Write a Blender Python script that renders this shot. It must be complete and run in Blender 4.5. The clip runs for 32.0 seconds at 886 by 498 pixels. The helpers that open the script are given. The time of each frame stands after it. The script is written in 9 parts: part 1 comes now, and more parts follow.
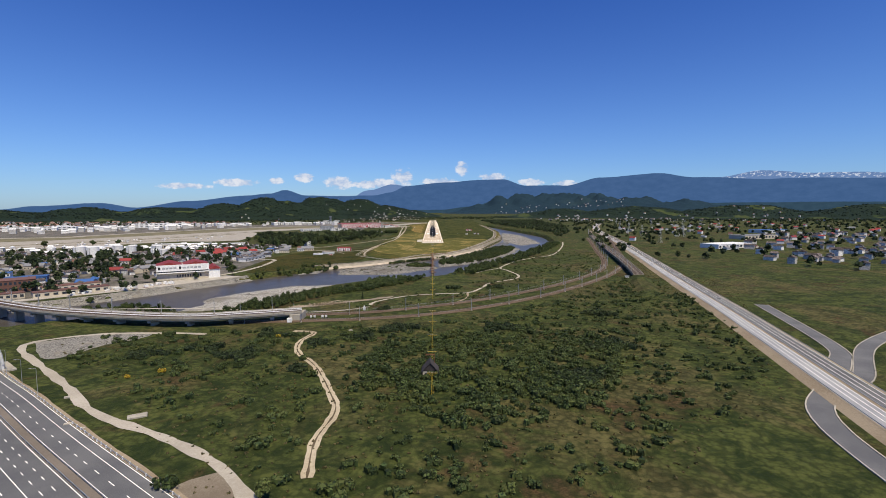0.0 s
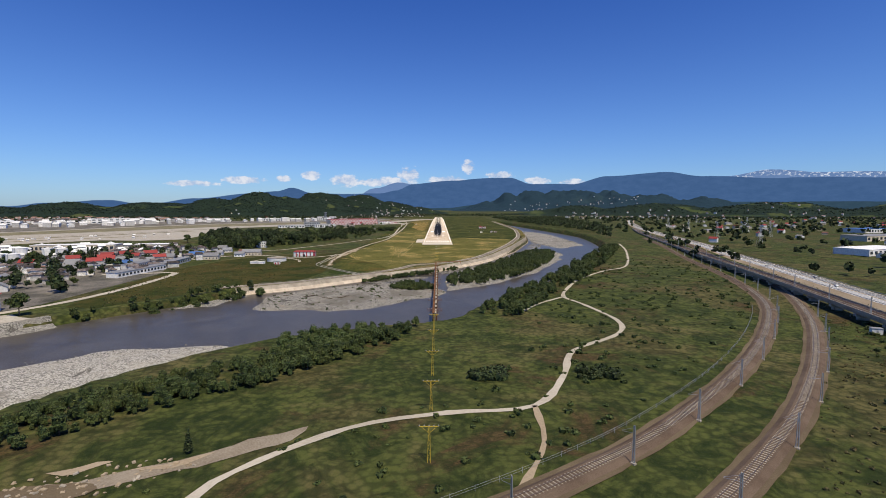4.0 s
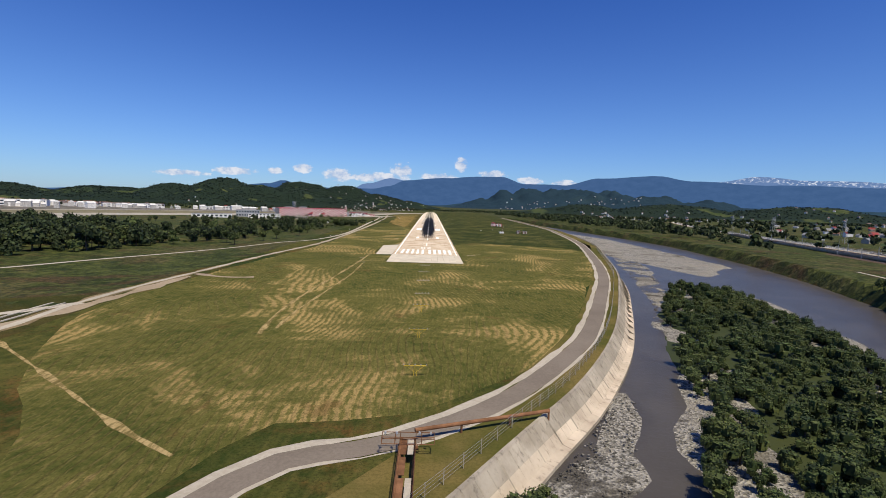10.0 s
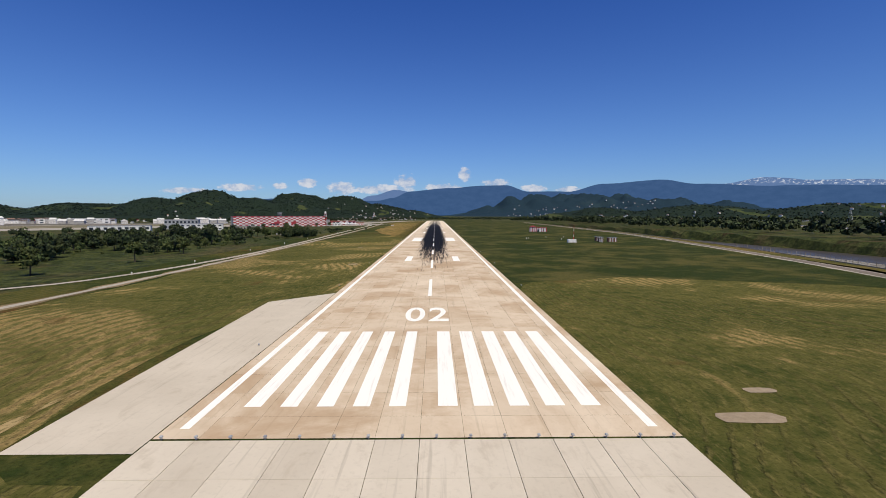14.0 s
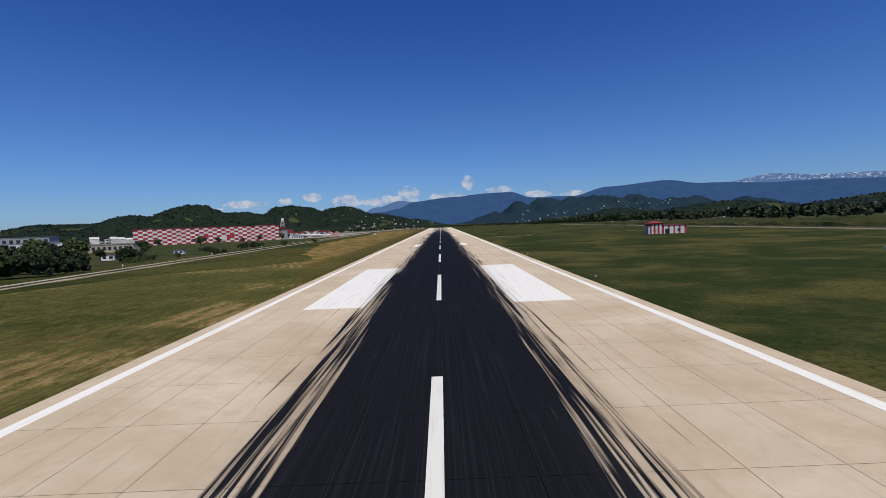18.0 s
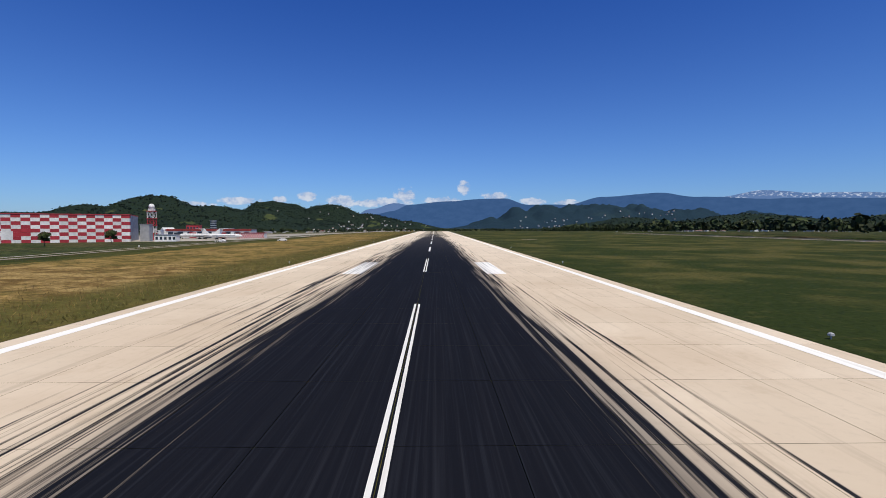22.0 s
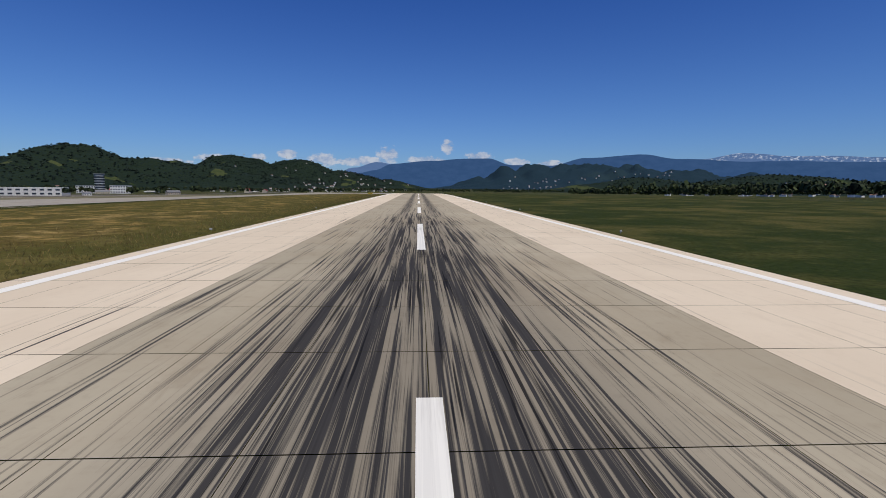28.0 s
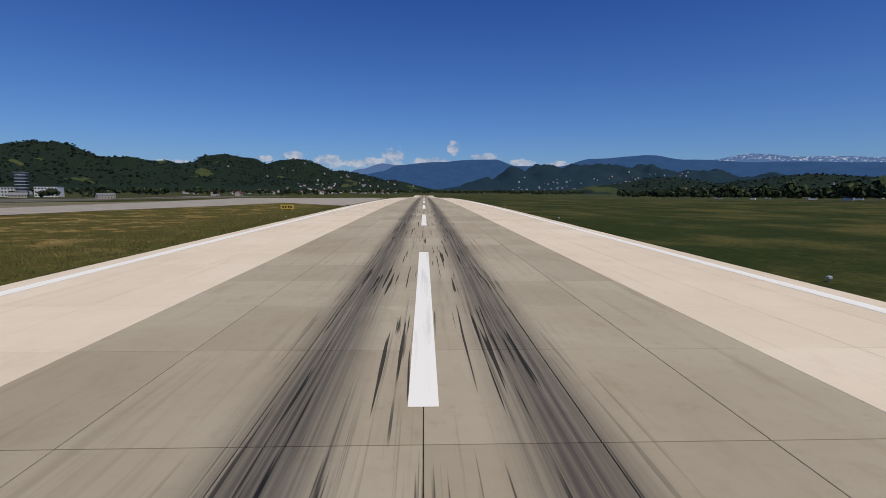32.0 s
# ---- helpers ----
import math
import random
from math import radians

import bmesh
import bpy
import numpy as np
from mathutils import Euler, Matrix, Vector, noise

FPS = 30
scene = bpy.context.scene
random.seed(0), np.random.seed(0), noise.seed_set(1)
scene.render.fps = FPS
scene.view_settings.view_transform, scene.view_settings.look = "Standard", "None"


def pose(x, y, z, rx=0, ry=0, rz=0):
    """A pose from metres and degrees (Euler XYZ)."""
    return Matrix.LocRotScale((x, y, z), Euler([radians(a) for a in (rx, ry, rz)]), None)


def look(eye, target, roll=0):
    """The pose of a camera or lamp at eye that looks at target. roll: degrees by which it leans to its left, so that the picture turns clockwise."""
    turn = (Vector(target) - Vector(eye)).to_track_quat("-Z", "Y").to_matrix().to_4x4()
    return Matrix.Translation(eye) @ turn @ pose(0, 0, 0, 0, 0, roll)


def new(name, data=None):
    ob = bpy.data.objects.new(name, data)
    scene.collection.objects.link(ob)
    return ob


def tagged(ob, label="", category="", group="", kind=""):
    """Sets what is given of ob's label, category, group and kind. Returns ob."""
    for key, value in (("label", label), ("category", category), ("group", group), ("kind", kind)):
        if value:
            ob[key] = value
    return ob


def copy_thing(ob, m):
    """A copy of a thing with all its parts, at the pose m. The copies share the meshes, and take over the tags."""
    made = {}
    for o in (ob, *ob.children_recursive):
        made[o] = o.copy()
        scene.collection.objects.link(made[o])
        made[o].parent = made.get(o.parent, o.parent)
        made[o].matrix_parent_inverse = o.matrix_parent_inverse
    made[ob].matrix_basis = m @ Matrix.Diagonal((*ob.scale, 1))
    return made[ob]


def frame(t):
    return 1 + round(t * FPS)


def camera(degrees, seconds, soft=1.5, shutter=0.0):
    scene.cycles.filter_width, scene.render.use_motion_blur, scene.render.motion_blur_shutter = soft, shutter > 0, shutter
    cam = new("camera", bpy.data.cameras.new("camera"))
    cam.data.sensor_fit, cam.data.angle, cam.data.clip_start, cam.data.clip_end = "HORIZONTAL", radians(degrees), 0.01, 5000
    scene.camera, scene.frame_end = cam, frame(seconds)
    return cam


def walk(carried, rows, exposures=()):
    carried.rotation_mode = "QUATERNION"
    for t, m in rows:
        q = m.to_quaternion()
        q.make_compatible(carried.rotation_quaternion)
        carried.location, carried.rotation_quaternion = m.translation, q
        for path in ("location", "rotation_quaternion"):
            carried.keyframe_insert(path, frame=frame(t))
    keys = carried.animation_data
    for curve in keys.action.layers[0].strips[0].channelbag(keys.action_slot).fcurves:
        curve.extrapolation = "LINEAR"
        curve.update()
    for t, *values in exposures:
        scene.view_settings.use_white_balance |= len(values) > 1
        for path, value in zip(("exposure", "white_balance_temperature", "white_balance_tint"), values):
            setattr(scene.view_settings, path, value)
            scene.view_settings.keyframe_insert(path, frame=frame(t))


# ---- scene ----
# ---------------------------------------------------------------- camera
SCALE = 0.535
# time, x, y, z, turn to the left, pitch, lean; x right of the runway's
# centre line, y along it from the threshold, z above the runway
PATH = [
    (0.0, 0.52, -1062.97, 73.23, -1.20, -4.82, 0.15),
    (0.5, 0.87, -1026.38, 71.27, -1.03, -5.39, 0.28),
    (1.0, 1.20, -989.80, 69.30, -0.85, -5.80, 0.39),
    (1.5, 1.50, -953.22, 67.31, -0.74, -5.92, 0.40),
    (2.0, 1.74, -916.66, 65.30, -0.73, -5.79, 0.22),
    (2.5, 1.92, -880.12, 63.28, -0.76, -5.49, -0.33),
    (3.0, 2.07, -843.59, 61.26, -0.70, -5.20, -0.90),
    (3.5, 2.20, -807.07, 59.26, -0.70, -4.98, -0.36),
    (5.5, 2.76, -661.12, 51.86, -0.36, -5.55, 0.17),
    (6.0, 2.88, -624.66, 50.24, -0.48, -5.69, 0.27),
    (6.5, 2.97, -588.22, 48.64, -0.69, -5.65, 0.24),
    (7.0, 3.04, -551.78, 47.04, -0.88, -5.42, 0.45),
    (7.5, 3.07, -515.35, 45.40, -1.21, -5.09, 0.33),
    (8.0, 3.03, -478.93, 43.68, -1.52, -4.94, -0.20),
    (8.5, 2.95, -442.52, 41.84, -1.73, -5.11, -0.30),
    (9.0, 2.85, -406.11, 39.88, -1.79, -5.28, -0.45),
    (9.5, 2.71, -369.69, 37.83, -1.93, -5.29, -1.06),
    (10.0, 2.54, -333.26, 35.72, -1.60, -5.33, -1.82),
    (10.5, 2.36, -296.82, 33.59, -1.11, -4.89, -2.00),
    (11.0, 2.19, -260.37, 31.48, -0.50, -4.64, -0.65),
    (11.5, 2.02, -223.90, 29.40, -0.11, -4.26, 0.50),
    (12.0, 1.86, -187.41, 27.37, 0.01, -3.96, 1.21),
    (12.5, 1.70, -150.92, 25.43, -0.16, -3.50, 1.40),
    (13.0, 1.57, -114.41, 23.52, -0.62, -3.96, 0.16),
    (13.5, 1.45, -77.87, 21.64, -0.91, -4.00, -0.05),
    (15.5, 1.27, 69.95, 14.61, -0.91, -4.79, -0.39),
    (16.0, 1.15, 106.87, 13.22, -0.99, -3.99, -0.56),
    (16.5, 1.07, 143.78, 12.06, -0.71, -3.27, -0.67),
    (17.0, 0.96, 180.60, 11.02, -0.27, -2.90, -0.22),
    (17.5, 0.72, 217.20, 10.31, -0.13, -3.11, 1.03),
    (18.0, 0.57, 253.66, 9.70, -0.17, -3.06, 2.14),
    (18.5, 0.74, 290.16, 8.92, -0.36, -2.89, 3.37),
    (19.0, 0.99, 326.59, 8.20, -0.88, -2.46, 2.03),
    (19.5, 1.05, 362.97, 7.69, -1.27, -2.37, 0.96),
    (20.0, 1.13, 399.30, 7.29, -1.38, -2.03, -0.09),
    (20.5, 1.35, 435.54, 6.90, -1.25, -1.89, -0.67),
    (21.0, 1.48, 471.53, 6.65, -1.12, -2.05, -0.17),
    (21.5, 1.51, 507.02, 6.68, -0.98, -2.36, -0.03),
    (22.0, 1.51, 542.13, 6.72, -0.97, -2.60, -0.02),
    (22.5, 1.43, 577.52, 6.49, -1.01, -2.72, -0.16),
    (23.0, 1.39, 612.44, 6.14, -1.14, -3.18, 0.29),
    (23.5, 1.27, 646.95, 5.66, -1.66, -4.73, 0.50),
    (24.0, 1.05, 681.42, 5.21, -2.04, -6.04, 0.14),
    (24.5, 0.79, 714.65, 5.47, -2.53, -6.79, -0.66),
    (25.0, 0.52, 747.58, 5.74, -2.52, -7.51, -0.47),
    (25.5, 0.22, 780.16, 5.64, -2.60, -7.47, -1.09),
    (27.5, -0.27, 902.60, 5.71, -3.00, -7.23, -0.45),
    (28.0, -0.31, 931.40, 5.58, -3.02, -7.32, -0.55),
    (28.5, -0.30, 960.00, 5.63, -3.19, -7.27, -1.21),
    (29.0, -0.28, 987.75, 5.66, -3.12, -7.40, -0.62),
    (29.5, -0.21, 1014.75, 5.64, -2.95, -7.14, -1.00),
    (30.0, -0.14, 1041.30, 5.60, -2.62, -7.25, -0.54),
    (30.5, -0.10, 1067.05, 5.62, -2.27, -7.05, -0.72),
    (31.0, -0.04, 1092.38, 5.66, -2.11, -7.11, -0.58),
    (31.5, -0.03, 1117.16, 5.64, -1.99, -6.85, -1.07),
    (32.0, -0.00, 1141.73, 5.64, -2.30, -7.19, -0.46),
]
cam = camera(85.3, 32.0, soft=0.8)
walk(cam, [(t, pose(x * SCALE, y * SCALE, z * SCALE) @ pose(0, 0, 0, 0, 0, yaw) @ pose(0, 0, 0, 90 + pitch) @ pose(0, 0, 0, 0, 0, -lean))
           for t, x, y, z, yaw, pitch, lean in PATH], exposures=[(0.0, 0.0, 6500, 10), (11.0, 0.0, 6500, 10), (13.0, -0.16, 6500, 10), (15.0, -0.32, 6400, 10), (17.0, -0.52, 6120, 10), (18.0, -0.5, 6120, 10), (19.0, -0.92, 6120, 10), (20.0, -0.2, 6120, 10), (21.0, -0.36, 6120, 10), (22.0, -0.24, 6120, 10), (23.0, -0.32, 6120, 10), (24.0, -0.32, 6120, 10), (27.0, -0.50, 6120, 10), (32.0, -0.64, 6120, 10)])


# ---------------------------------------------------------------- world and sun
SUN_ELEVATION, SUN_AZIMUTH = 62.0, 150.0      # degrees; azimuth clockwise from the runway's direction


def make_world():
    world = bpy.data.worlds.new("world")
    world.use_nodes = True
    scene.world = world
    nt = world.node_tree
    nt.nodes.clear()
    N, L = nt.nodes.new, nt.links.new

    def math_node(op, a, b=None, c=None, clamp=False):
        n = N("ShaderNodeMath")
        n.operation, n.use_clamp = op, clamp
        for i, v in enumerate((a, b, c)):
            if v is None:
                continue
            if isinstance(v, (int, float)):
                n.inputs[i].default_value = v
            else:
                L(v, n.inputs[i])
        return n.outputs[0]

    sky = N("ShaderNodeTexSky")
    sky.sky_type, sky.sun_disc = "NISHITA", False
    sky.sun_elevation, sky.sun_rotation = radians(SUN_ELEVATION), radians(SUN_AZIMUTH)
    sky.altitude, sky.air_density, sky.dust_density, sky.ozone_density = 200, 1.0, 0.35, 3.0
    coord = N("ShaderNodeTexCoord")
    xyz = N("ShaderNodeSeparateXYZ")
    L(coord.outputs["Generated"], xyz.inputs[0])
    x, y, z = xyz.outputs
    az = math_node("ARCTAN2", x, y)                      # radians to the right of the runway
    el = math_node("ARCSINE", z)

    def profile(stops, wide=1.2):
        """A height in radians that follows the stops of (azimuth, height)."""
        ramp = N("ShaderNodeValToRGB")
        ramp.color_ramp.interpolation = "EASE"
        pos = math_node("MULTIPLY_ADD", az, 0.5 / wide, 0.5, clamp=True)
        L(pos, ramp.inputs[0])
        e = ramp.color_ramp.elements
        while len(e) > 1:
            e.remove(e[0])
        first = True
        for a, h in stops:
            p = min(max(0.5 + a * 0.5 / wide, 0), 1)
            s = e[0] if first else e.new(p)
            s.position, first = p, False
            v = (h + 0.02) * 5.0
            s.color = (v, v, v, 1)
        return math_node("MULTIPLY_ADD", ramp.outputs[0], 0.2, -0.02)

    def wobble(scale, size, seed, detail=5.0):
        n = N("ShaderNodeTexNoise")
        n.noise_dimensions = "2D"
        n.inputs["Scale"].default_value, n.inputs["Detail"].default_value = 1.0, detail
        v = N("ShaderNodeCombineXYZ")
        L(math_node("MULTIPLY", az, scale), v.inputs[0])
        v.inputs[1].default_value = seed
        L(v.outputs[0], n.inputs["Vector"])
        return math_node("MULTIPLY", math_node("SUBTRACT", n.outputs["Fac"], 0.5), size)

    def noise2(sa, se, seed, detail=6.0, rough=0.6):
        n = N("ShaderNodeTexNoise")
        n.inputs["Scale"].default_value, n.inputs["Detail"].default_value, n.inputs["Roughness"].default_value = 1.0, detail, rough
        v = N("ShaderNodeCombineXYZ")
        L(math_node("MULTIPLY", az, sa), v.inputs[0])
        L(math_node("MULTIPLY", el, se), v.inputs[1])
        v.inputs[2].default_value = seed
        L(v.outputs[0], n.inputs["Vector"])
        return n.outputs["Fac"]

    def mix(fac, a, b):
        n = N("ShaderNodeMix")
        n.data_type = "RGBA"
        for key, v in ((0, fac), (6, a), (7, b)):
            if isinstance(v, (int, float)):
                n.inputs[key].default_value = v
            elif isinstance(v, tuple):
                n.inputs[key].default_value = (*v, 1)
            else:
                L(v, n.inputs[key])
        return n.outputs[2]

    def step(a, lo, hi):
        n = N("ShaderNodeMapRange")
        n.interpolation_type = "SMOOTHSTEP"
        L(a, n.inputs[0])
        n.inputs[1].default_value, n.inputs[2].default_value = lo, hi
        return n.outputs[0]

    col = N("ShaderNodeVectorMath")
    col.operation = "MULTIPLY"
    L(sky.outputs[0], col.inputs[0])
    tint = mix(step(el, 0.0, 0.55), SKY_LOW, SKY_HIGH)
    L(tint, col.inputs[1])
    out = col.outputs[0]
    # cumulus over the far range: heaps of differing width and height, torn by noise
    puffs = math_node("ADD", math_node("MULTIPLY", noise2(38.0, 60.0, 3.1), 0.7), math_node("MULTIPLY", noise2(120.0, 170.0, 5.1), 0.3))
    heap = None
    for a, e, w, h in CLOUDS:
        q = math_node("ADD", math_node("POWER", math_node("ABSOLUTE", math_node("DIVIDE", math_node("SUBTRACT", az, a), w)), 2.0),
                      math_node("POWER", math_node("ABSOLUTE", math_node("DIVIDE", math_node("SUBTRACT", el, e), h)), 2.0))
        g = math_node("SUBTRACT", 1.0, q)
        heap = g if heap is None else math_node("MAXIMUM", heap, g)
    dens = step(math_node("ADD", math_node("MAXIMUM", heap, -1.0), math_node("MULTIPLY", math_node("SUBTRACT", puffs, 0.5), 4.2)), 0.0, 0.75)
    lit = mix(step(puffs, 0.38, 0.62), (0.42, 0.52, 0.72), CLOUD)
    out = mix(math_node("MULTIPLY", dens, 0.88), out, lit)
    # the ranges, far to near, painted onto the sky with haze in their colours
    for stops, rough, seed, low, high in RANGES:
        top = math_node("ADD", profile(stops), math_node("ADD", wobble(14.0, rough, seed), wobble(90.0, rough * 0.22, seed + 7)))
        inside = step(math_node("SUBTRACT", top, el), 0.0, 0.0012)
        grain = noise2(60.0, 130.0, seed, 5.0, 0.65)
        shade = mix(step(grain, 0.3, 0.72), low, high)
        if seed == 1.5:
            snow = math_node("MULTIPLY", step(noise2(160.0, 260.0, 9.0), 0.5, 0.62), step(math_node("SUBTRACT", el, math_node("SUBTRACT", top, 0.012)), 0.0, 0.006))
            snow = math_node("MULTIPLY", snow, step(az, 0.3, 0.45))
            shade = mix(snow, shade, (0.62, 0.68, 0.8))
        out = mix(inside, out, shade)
    bg = N("ShaderNodeBackground")
    L(out, bg.inputs[0])
    bg.inputs[1].default_value = 1.0
    fin = N("ShaderNodeOutputWorld")
    L(bg.outputs[0], fin.inputs[0])


SKY_LOW, SKY_HIGH = (0.056, 0.080, 0.124), (0.0235, 0.0505, 0.116)
CLOUD = (0.80, 0.81, 0.86)
CLOUDS = [(-0.256, 0.062, 0.022, 0.010), (-0.31, 0.054, 0.016, 0.007), (-0.38, 0.050, 0.045, 0.008), (-0.47, 0.042, 0.05, 0.006), (-0.19, 0.052, 0.032, 0.014), (-0.06, 0.066, 0.026, 0.018),
          (-0.11, 0.050, 0.07, 0.010), (0.02, 0.054, 0.05, 0.010), (0.062, 0.082, 0.015, 0.017), (0.125, 0.063, 0.035, 0.009), (0.20, 0.052, 0.03, 0.008), (0.268, 0.049, 0.03, 0.007)]
# azimuth and height of the crest, roughness, seed, two colours with blue haze painted in
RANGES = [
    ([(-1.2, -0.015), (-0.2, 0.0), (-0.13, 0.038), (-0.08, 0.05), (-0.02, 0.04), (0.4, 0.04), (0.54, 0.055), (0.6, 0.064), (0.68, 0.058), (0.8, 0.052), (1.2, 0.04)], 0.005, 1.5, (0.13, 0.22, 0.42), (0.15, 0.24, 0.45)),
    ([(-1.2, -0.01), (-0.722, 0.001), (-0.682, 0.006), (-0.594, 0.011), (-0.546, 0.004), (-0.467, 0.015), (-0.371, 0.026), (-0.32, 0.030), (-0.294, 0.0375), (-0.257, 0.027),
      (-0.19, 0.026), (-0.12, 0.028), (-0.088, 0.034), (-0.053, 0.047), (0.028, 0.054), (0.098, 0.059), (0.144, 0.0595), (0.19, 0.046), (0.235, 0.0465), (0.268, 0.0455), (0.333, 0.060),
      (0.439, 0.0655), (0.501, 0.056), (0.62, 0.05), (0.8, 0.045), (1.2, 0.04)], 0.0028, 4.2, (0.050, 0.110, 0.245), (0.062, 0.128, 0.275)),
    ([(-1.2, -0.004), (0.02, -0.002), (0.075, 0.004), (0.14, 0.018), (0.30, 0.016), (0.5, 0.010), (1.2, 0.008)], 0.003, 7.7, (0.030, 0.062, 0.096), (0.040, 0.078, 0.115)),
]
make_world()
sun_data = bpy.data.lights.new("sun", "SUN")
sun_data.energy, sun_data.angle, sun_data.color = 5.0, radians(0.5), (1.0, 0.90, 0.70)
sun = new("sun", sun_data)
sun.matrix_world = look((0, 0, 0), (-math.sin(radians(SUN_AZIMUTH)) * math.cos(radians(SUN_ELEVATION)),
                                    -math.cos(radians(SUN_AZIMUTH)) * math.cos(radians(SUN_ELEVATION)), -math.sin(radians(SUN_ELEVATION))))


# ---------------------------------------------------------------- materials
class Nodes:
    """A small builder for node materials on world-space metres."""

    def __init__(self, name, rough=0.8, spec=0.3, metal=0.0):
        self.mat = bpy.data.materials.new(name)
        self.mat.use_nodes = True
        self.nt = self.mat.node_tree
        self.bsdf = self.nt.nodes["Principled BSDF"]
        self.bsdf.inputs["Roughness"].default_value = rough
        self.bsdf.inputs["Specular IOR Level"].default_value = spec
        self.bsdf.inputs["Metallic"].default_value = metal
        self.geo = self.N("ShaderNodeNewGeometry")
        full = self.N("ShaderNodeVectorMath")
        full.operation = "SCALE"
        self.link(self.geo.outputs["Position"], full.inputs[0])
        full.inputs[3].default_value = 1.0 / SCALE
        self.pos = full.outputs[0]

    def N(self, kind):
        return self.nt.nodes.new(kind)

    def link(self, a, b):
        self.nt.links.new(a, b)

    def put(self, socket, v):
        if isinstance(v, (int, float)):
            socket.default_value = v
        elif isinstance(v, tuple):
            socket.default_value = (*v, 1) if len(v) == 3 and socket.type == "RGBA" else v
        else:
            self.link(v, socket)

    def math(self, op, a, b=0.0, c=0.0, clamp=False):
        n = self.N("ShaderNodeMath")
        n.operation, n.use_clamp = op, clamp
        for i, v in enumerate((a, b, c)):
            self.put(n.inputs[i], v)
        return n.outputs[0]

    def scaled(self, sx, sy, sz=1.0, vec=None):
        n = self.N("ShaderNodeVectorMath")
        n.operation = "MULTIPLY"
        self.link(vec or self.pos, n.inputs[0])
        n.inputs[1].default_value = (sx, sy, sz)
        return n.outputs[0]

    def noise(self, scale, detail=4.0, rough=0.55, vec=None, distort=0.0):
        n = self.N("ShaderNodeTexNoise")
        self.link(vec or self.pos, n.inputs["Vector"])
        n.inputs["Scale"].default_value, n.inputs["Detail"].default_value = scale, detail
        n.inputs["Roughness"].default_value, n.inputs["Distortion"].default_value = rough, distort
        return n.outputs["Fac"]

    def voronoi(self, scale, vec=None):
        n = self.N("ShaderNodeTexVoronoi")
        self.link(vec or self.pos, n.inputs["Vector"])
        n.inputs["Scale"].default_value = scale
        return n

    def step(self, a, lo, hi, out0=0.0, out1=1.0):
        n = self.N("ShaderNodeMapRange")
        n.interpolation_type = "SMOOTHSTEP"
        self.put(n.inputs[0], a)
        for i, v in enumerate((lo, hi, out0, out1)):
            self.put(n.inputs[i + 1], v)
        return n.outputs[0]

    def mix(self, fac, a, b):
        n = self.N("ShaderNodeMix")
        n.data_type = "RGBA"
        for key, v in ((0, fac), (6, a), (7, b)):
            self.put(n.inputs[key], v)
        return n.outputs[2]

    def random(self):
        return self.N("ShaderNodeObjectInfo").outputs["Random"]

    def island(self):
        return self.geo.outputs["Random Per Island"]

    def xyz(self):
        n = self.N("ShaderNodeSeparateXYZ")
        self.link(self.pos, n.inputs[0])
        return n.outputs

    def vary(self, col, rnd, hue=0.0, value=0.25):
        n = self.N("ShaderNodeHueSaturation")
        self.put(n.inputs["Color"], col)
        self.put(n.inputs["Value"], self.step(rnd, 0.0, 1.0, 1.0 - value, 1.0 + value))
        if hue:
            self.put(n.inputs["Hue"], self.step(self.math("FRACT", self.math("MULTIPLY", rnd, 7.31)), 0.0, 1.0, 0.5 - hue, 0.5 + hue))
        return n.outputs[0]

    def done(self, colour, bump=None, dist=0.1, strength=1.0):
        self.put(self.bsdf.inputs["Base Color"], colour)
        if bump is not None:
            b = self.N("ShaderNodeBump")
            b.inputs["Distance"].default_value, b.inputs["Strength"].default_value = dist * SCALE, strength
            self.link(bump, b.inputs["Height"])
            self.link(b.outputs[0], self.bsdf.inputs["Normal"])
        return self.mat


def plain(name, colour, rough=0.7, metal=0.0, spread=0.12, scale=0.6, spec=0.3, rnd="object"):
    """Paint or metal with faint dirt at two scales and a shift from piece to piece."""
    m = Nodes(name, rough, spec, metal)
    n1, n2 = m.noise(scale, 5.0), m.noise(scale * 9, 3.0)
    c = m.mix(m.step(n1, 0.3, 0.75), tuple(v * (1 - spread) for v in colour), tuple(min(1, v * (1 + spread)) for v in colour))
    c = m.mix(m.step(n2, 0.55, 0.8, 0.0, 0.35), c, tuple(v * 0.7 for v in colour))
    c = m.vary(c, m.random() if rnd == "object" else m.island(), 0.0, spread)
    return m.done(c)


def grass_material(name, green, straw, brown, big=0.012, bias=0.0, grain=0.75):
    """Mown or rough grass: green with straw and bare patches."""
    m = Nodes(name, 0.95, 0.03)
    broad = m.noise(big, 6.0, 0.62, distort=0.6)
    mid = m.noise(0.09, 5.0, 0.6)
    fine = m.noise(2.0, 5.0, 0.72)
    f = m.math("ADD", m.math("MULTIPLY", broad, 0.6), m.math("MULTIPLY", mid, 0.4))
    f = m.math("ADD", f, bias)
    c = m.mix(m.step(f, 0.44, 0.60), green, straw)
    c = m.mix(m.step(f, 0.60, 0.74), c, brown)
    small = m.noise(0.45, 5.0, 0.7)
    c = m.mix(m.step(small, 0.52, 0.7, 0.0, 0.45), c, straw)
    c = m.mix(m.step(fine, 0.40, 0.72, 0.0, grain), c, tuple(v * 0.45 for v in green))
    return m.done(c, m.math("ADD", fine, m.math("MULTIPLY", mid, 2.0)), 0.25, 0.7)


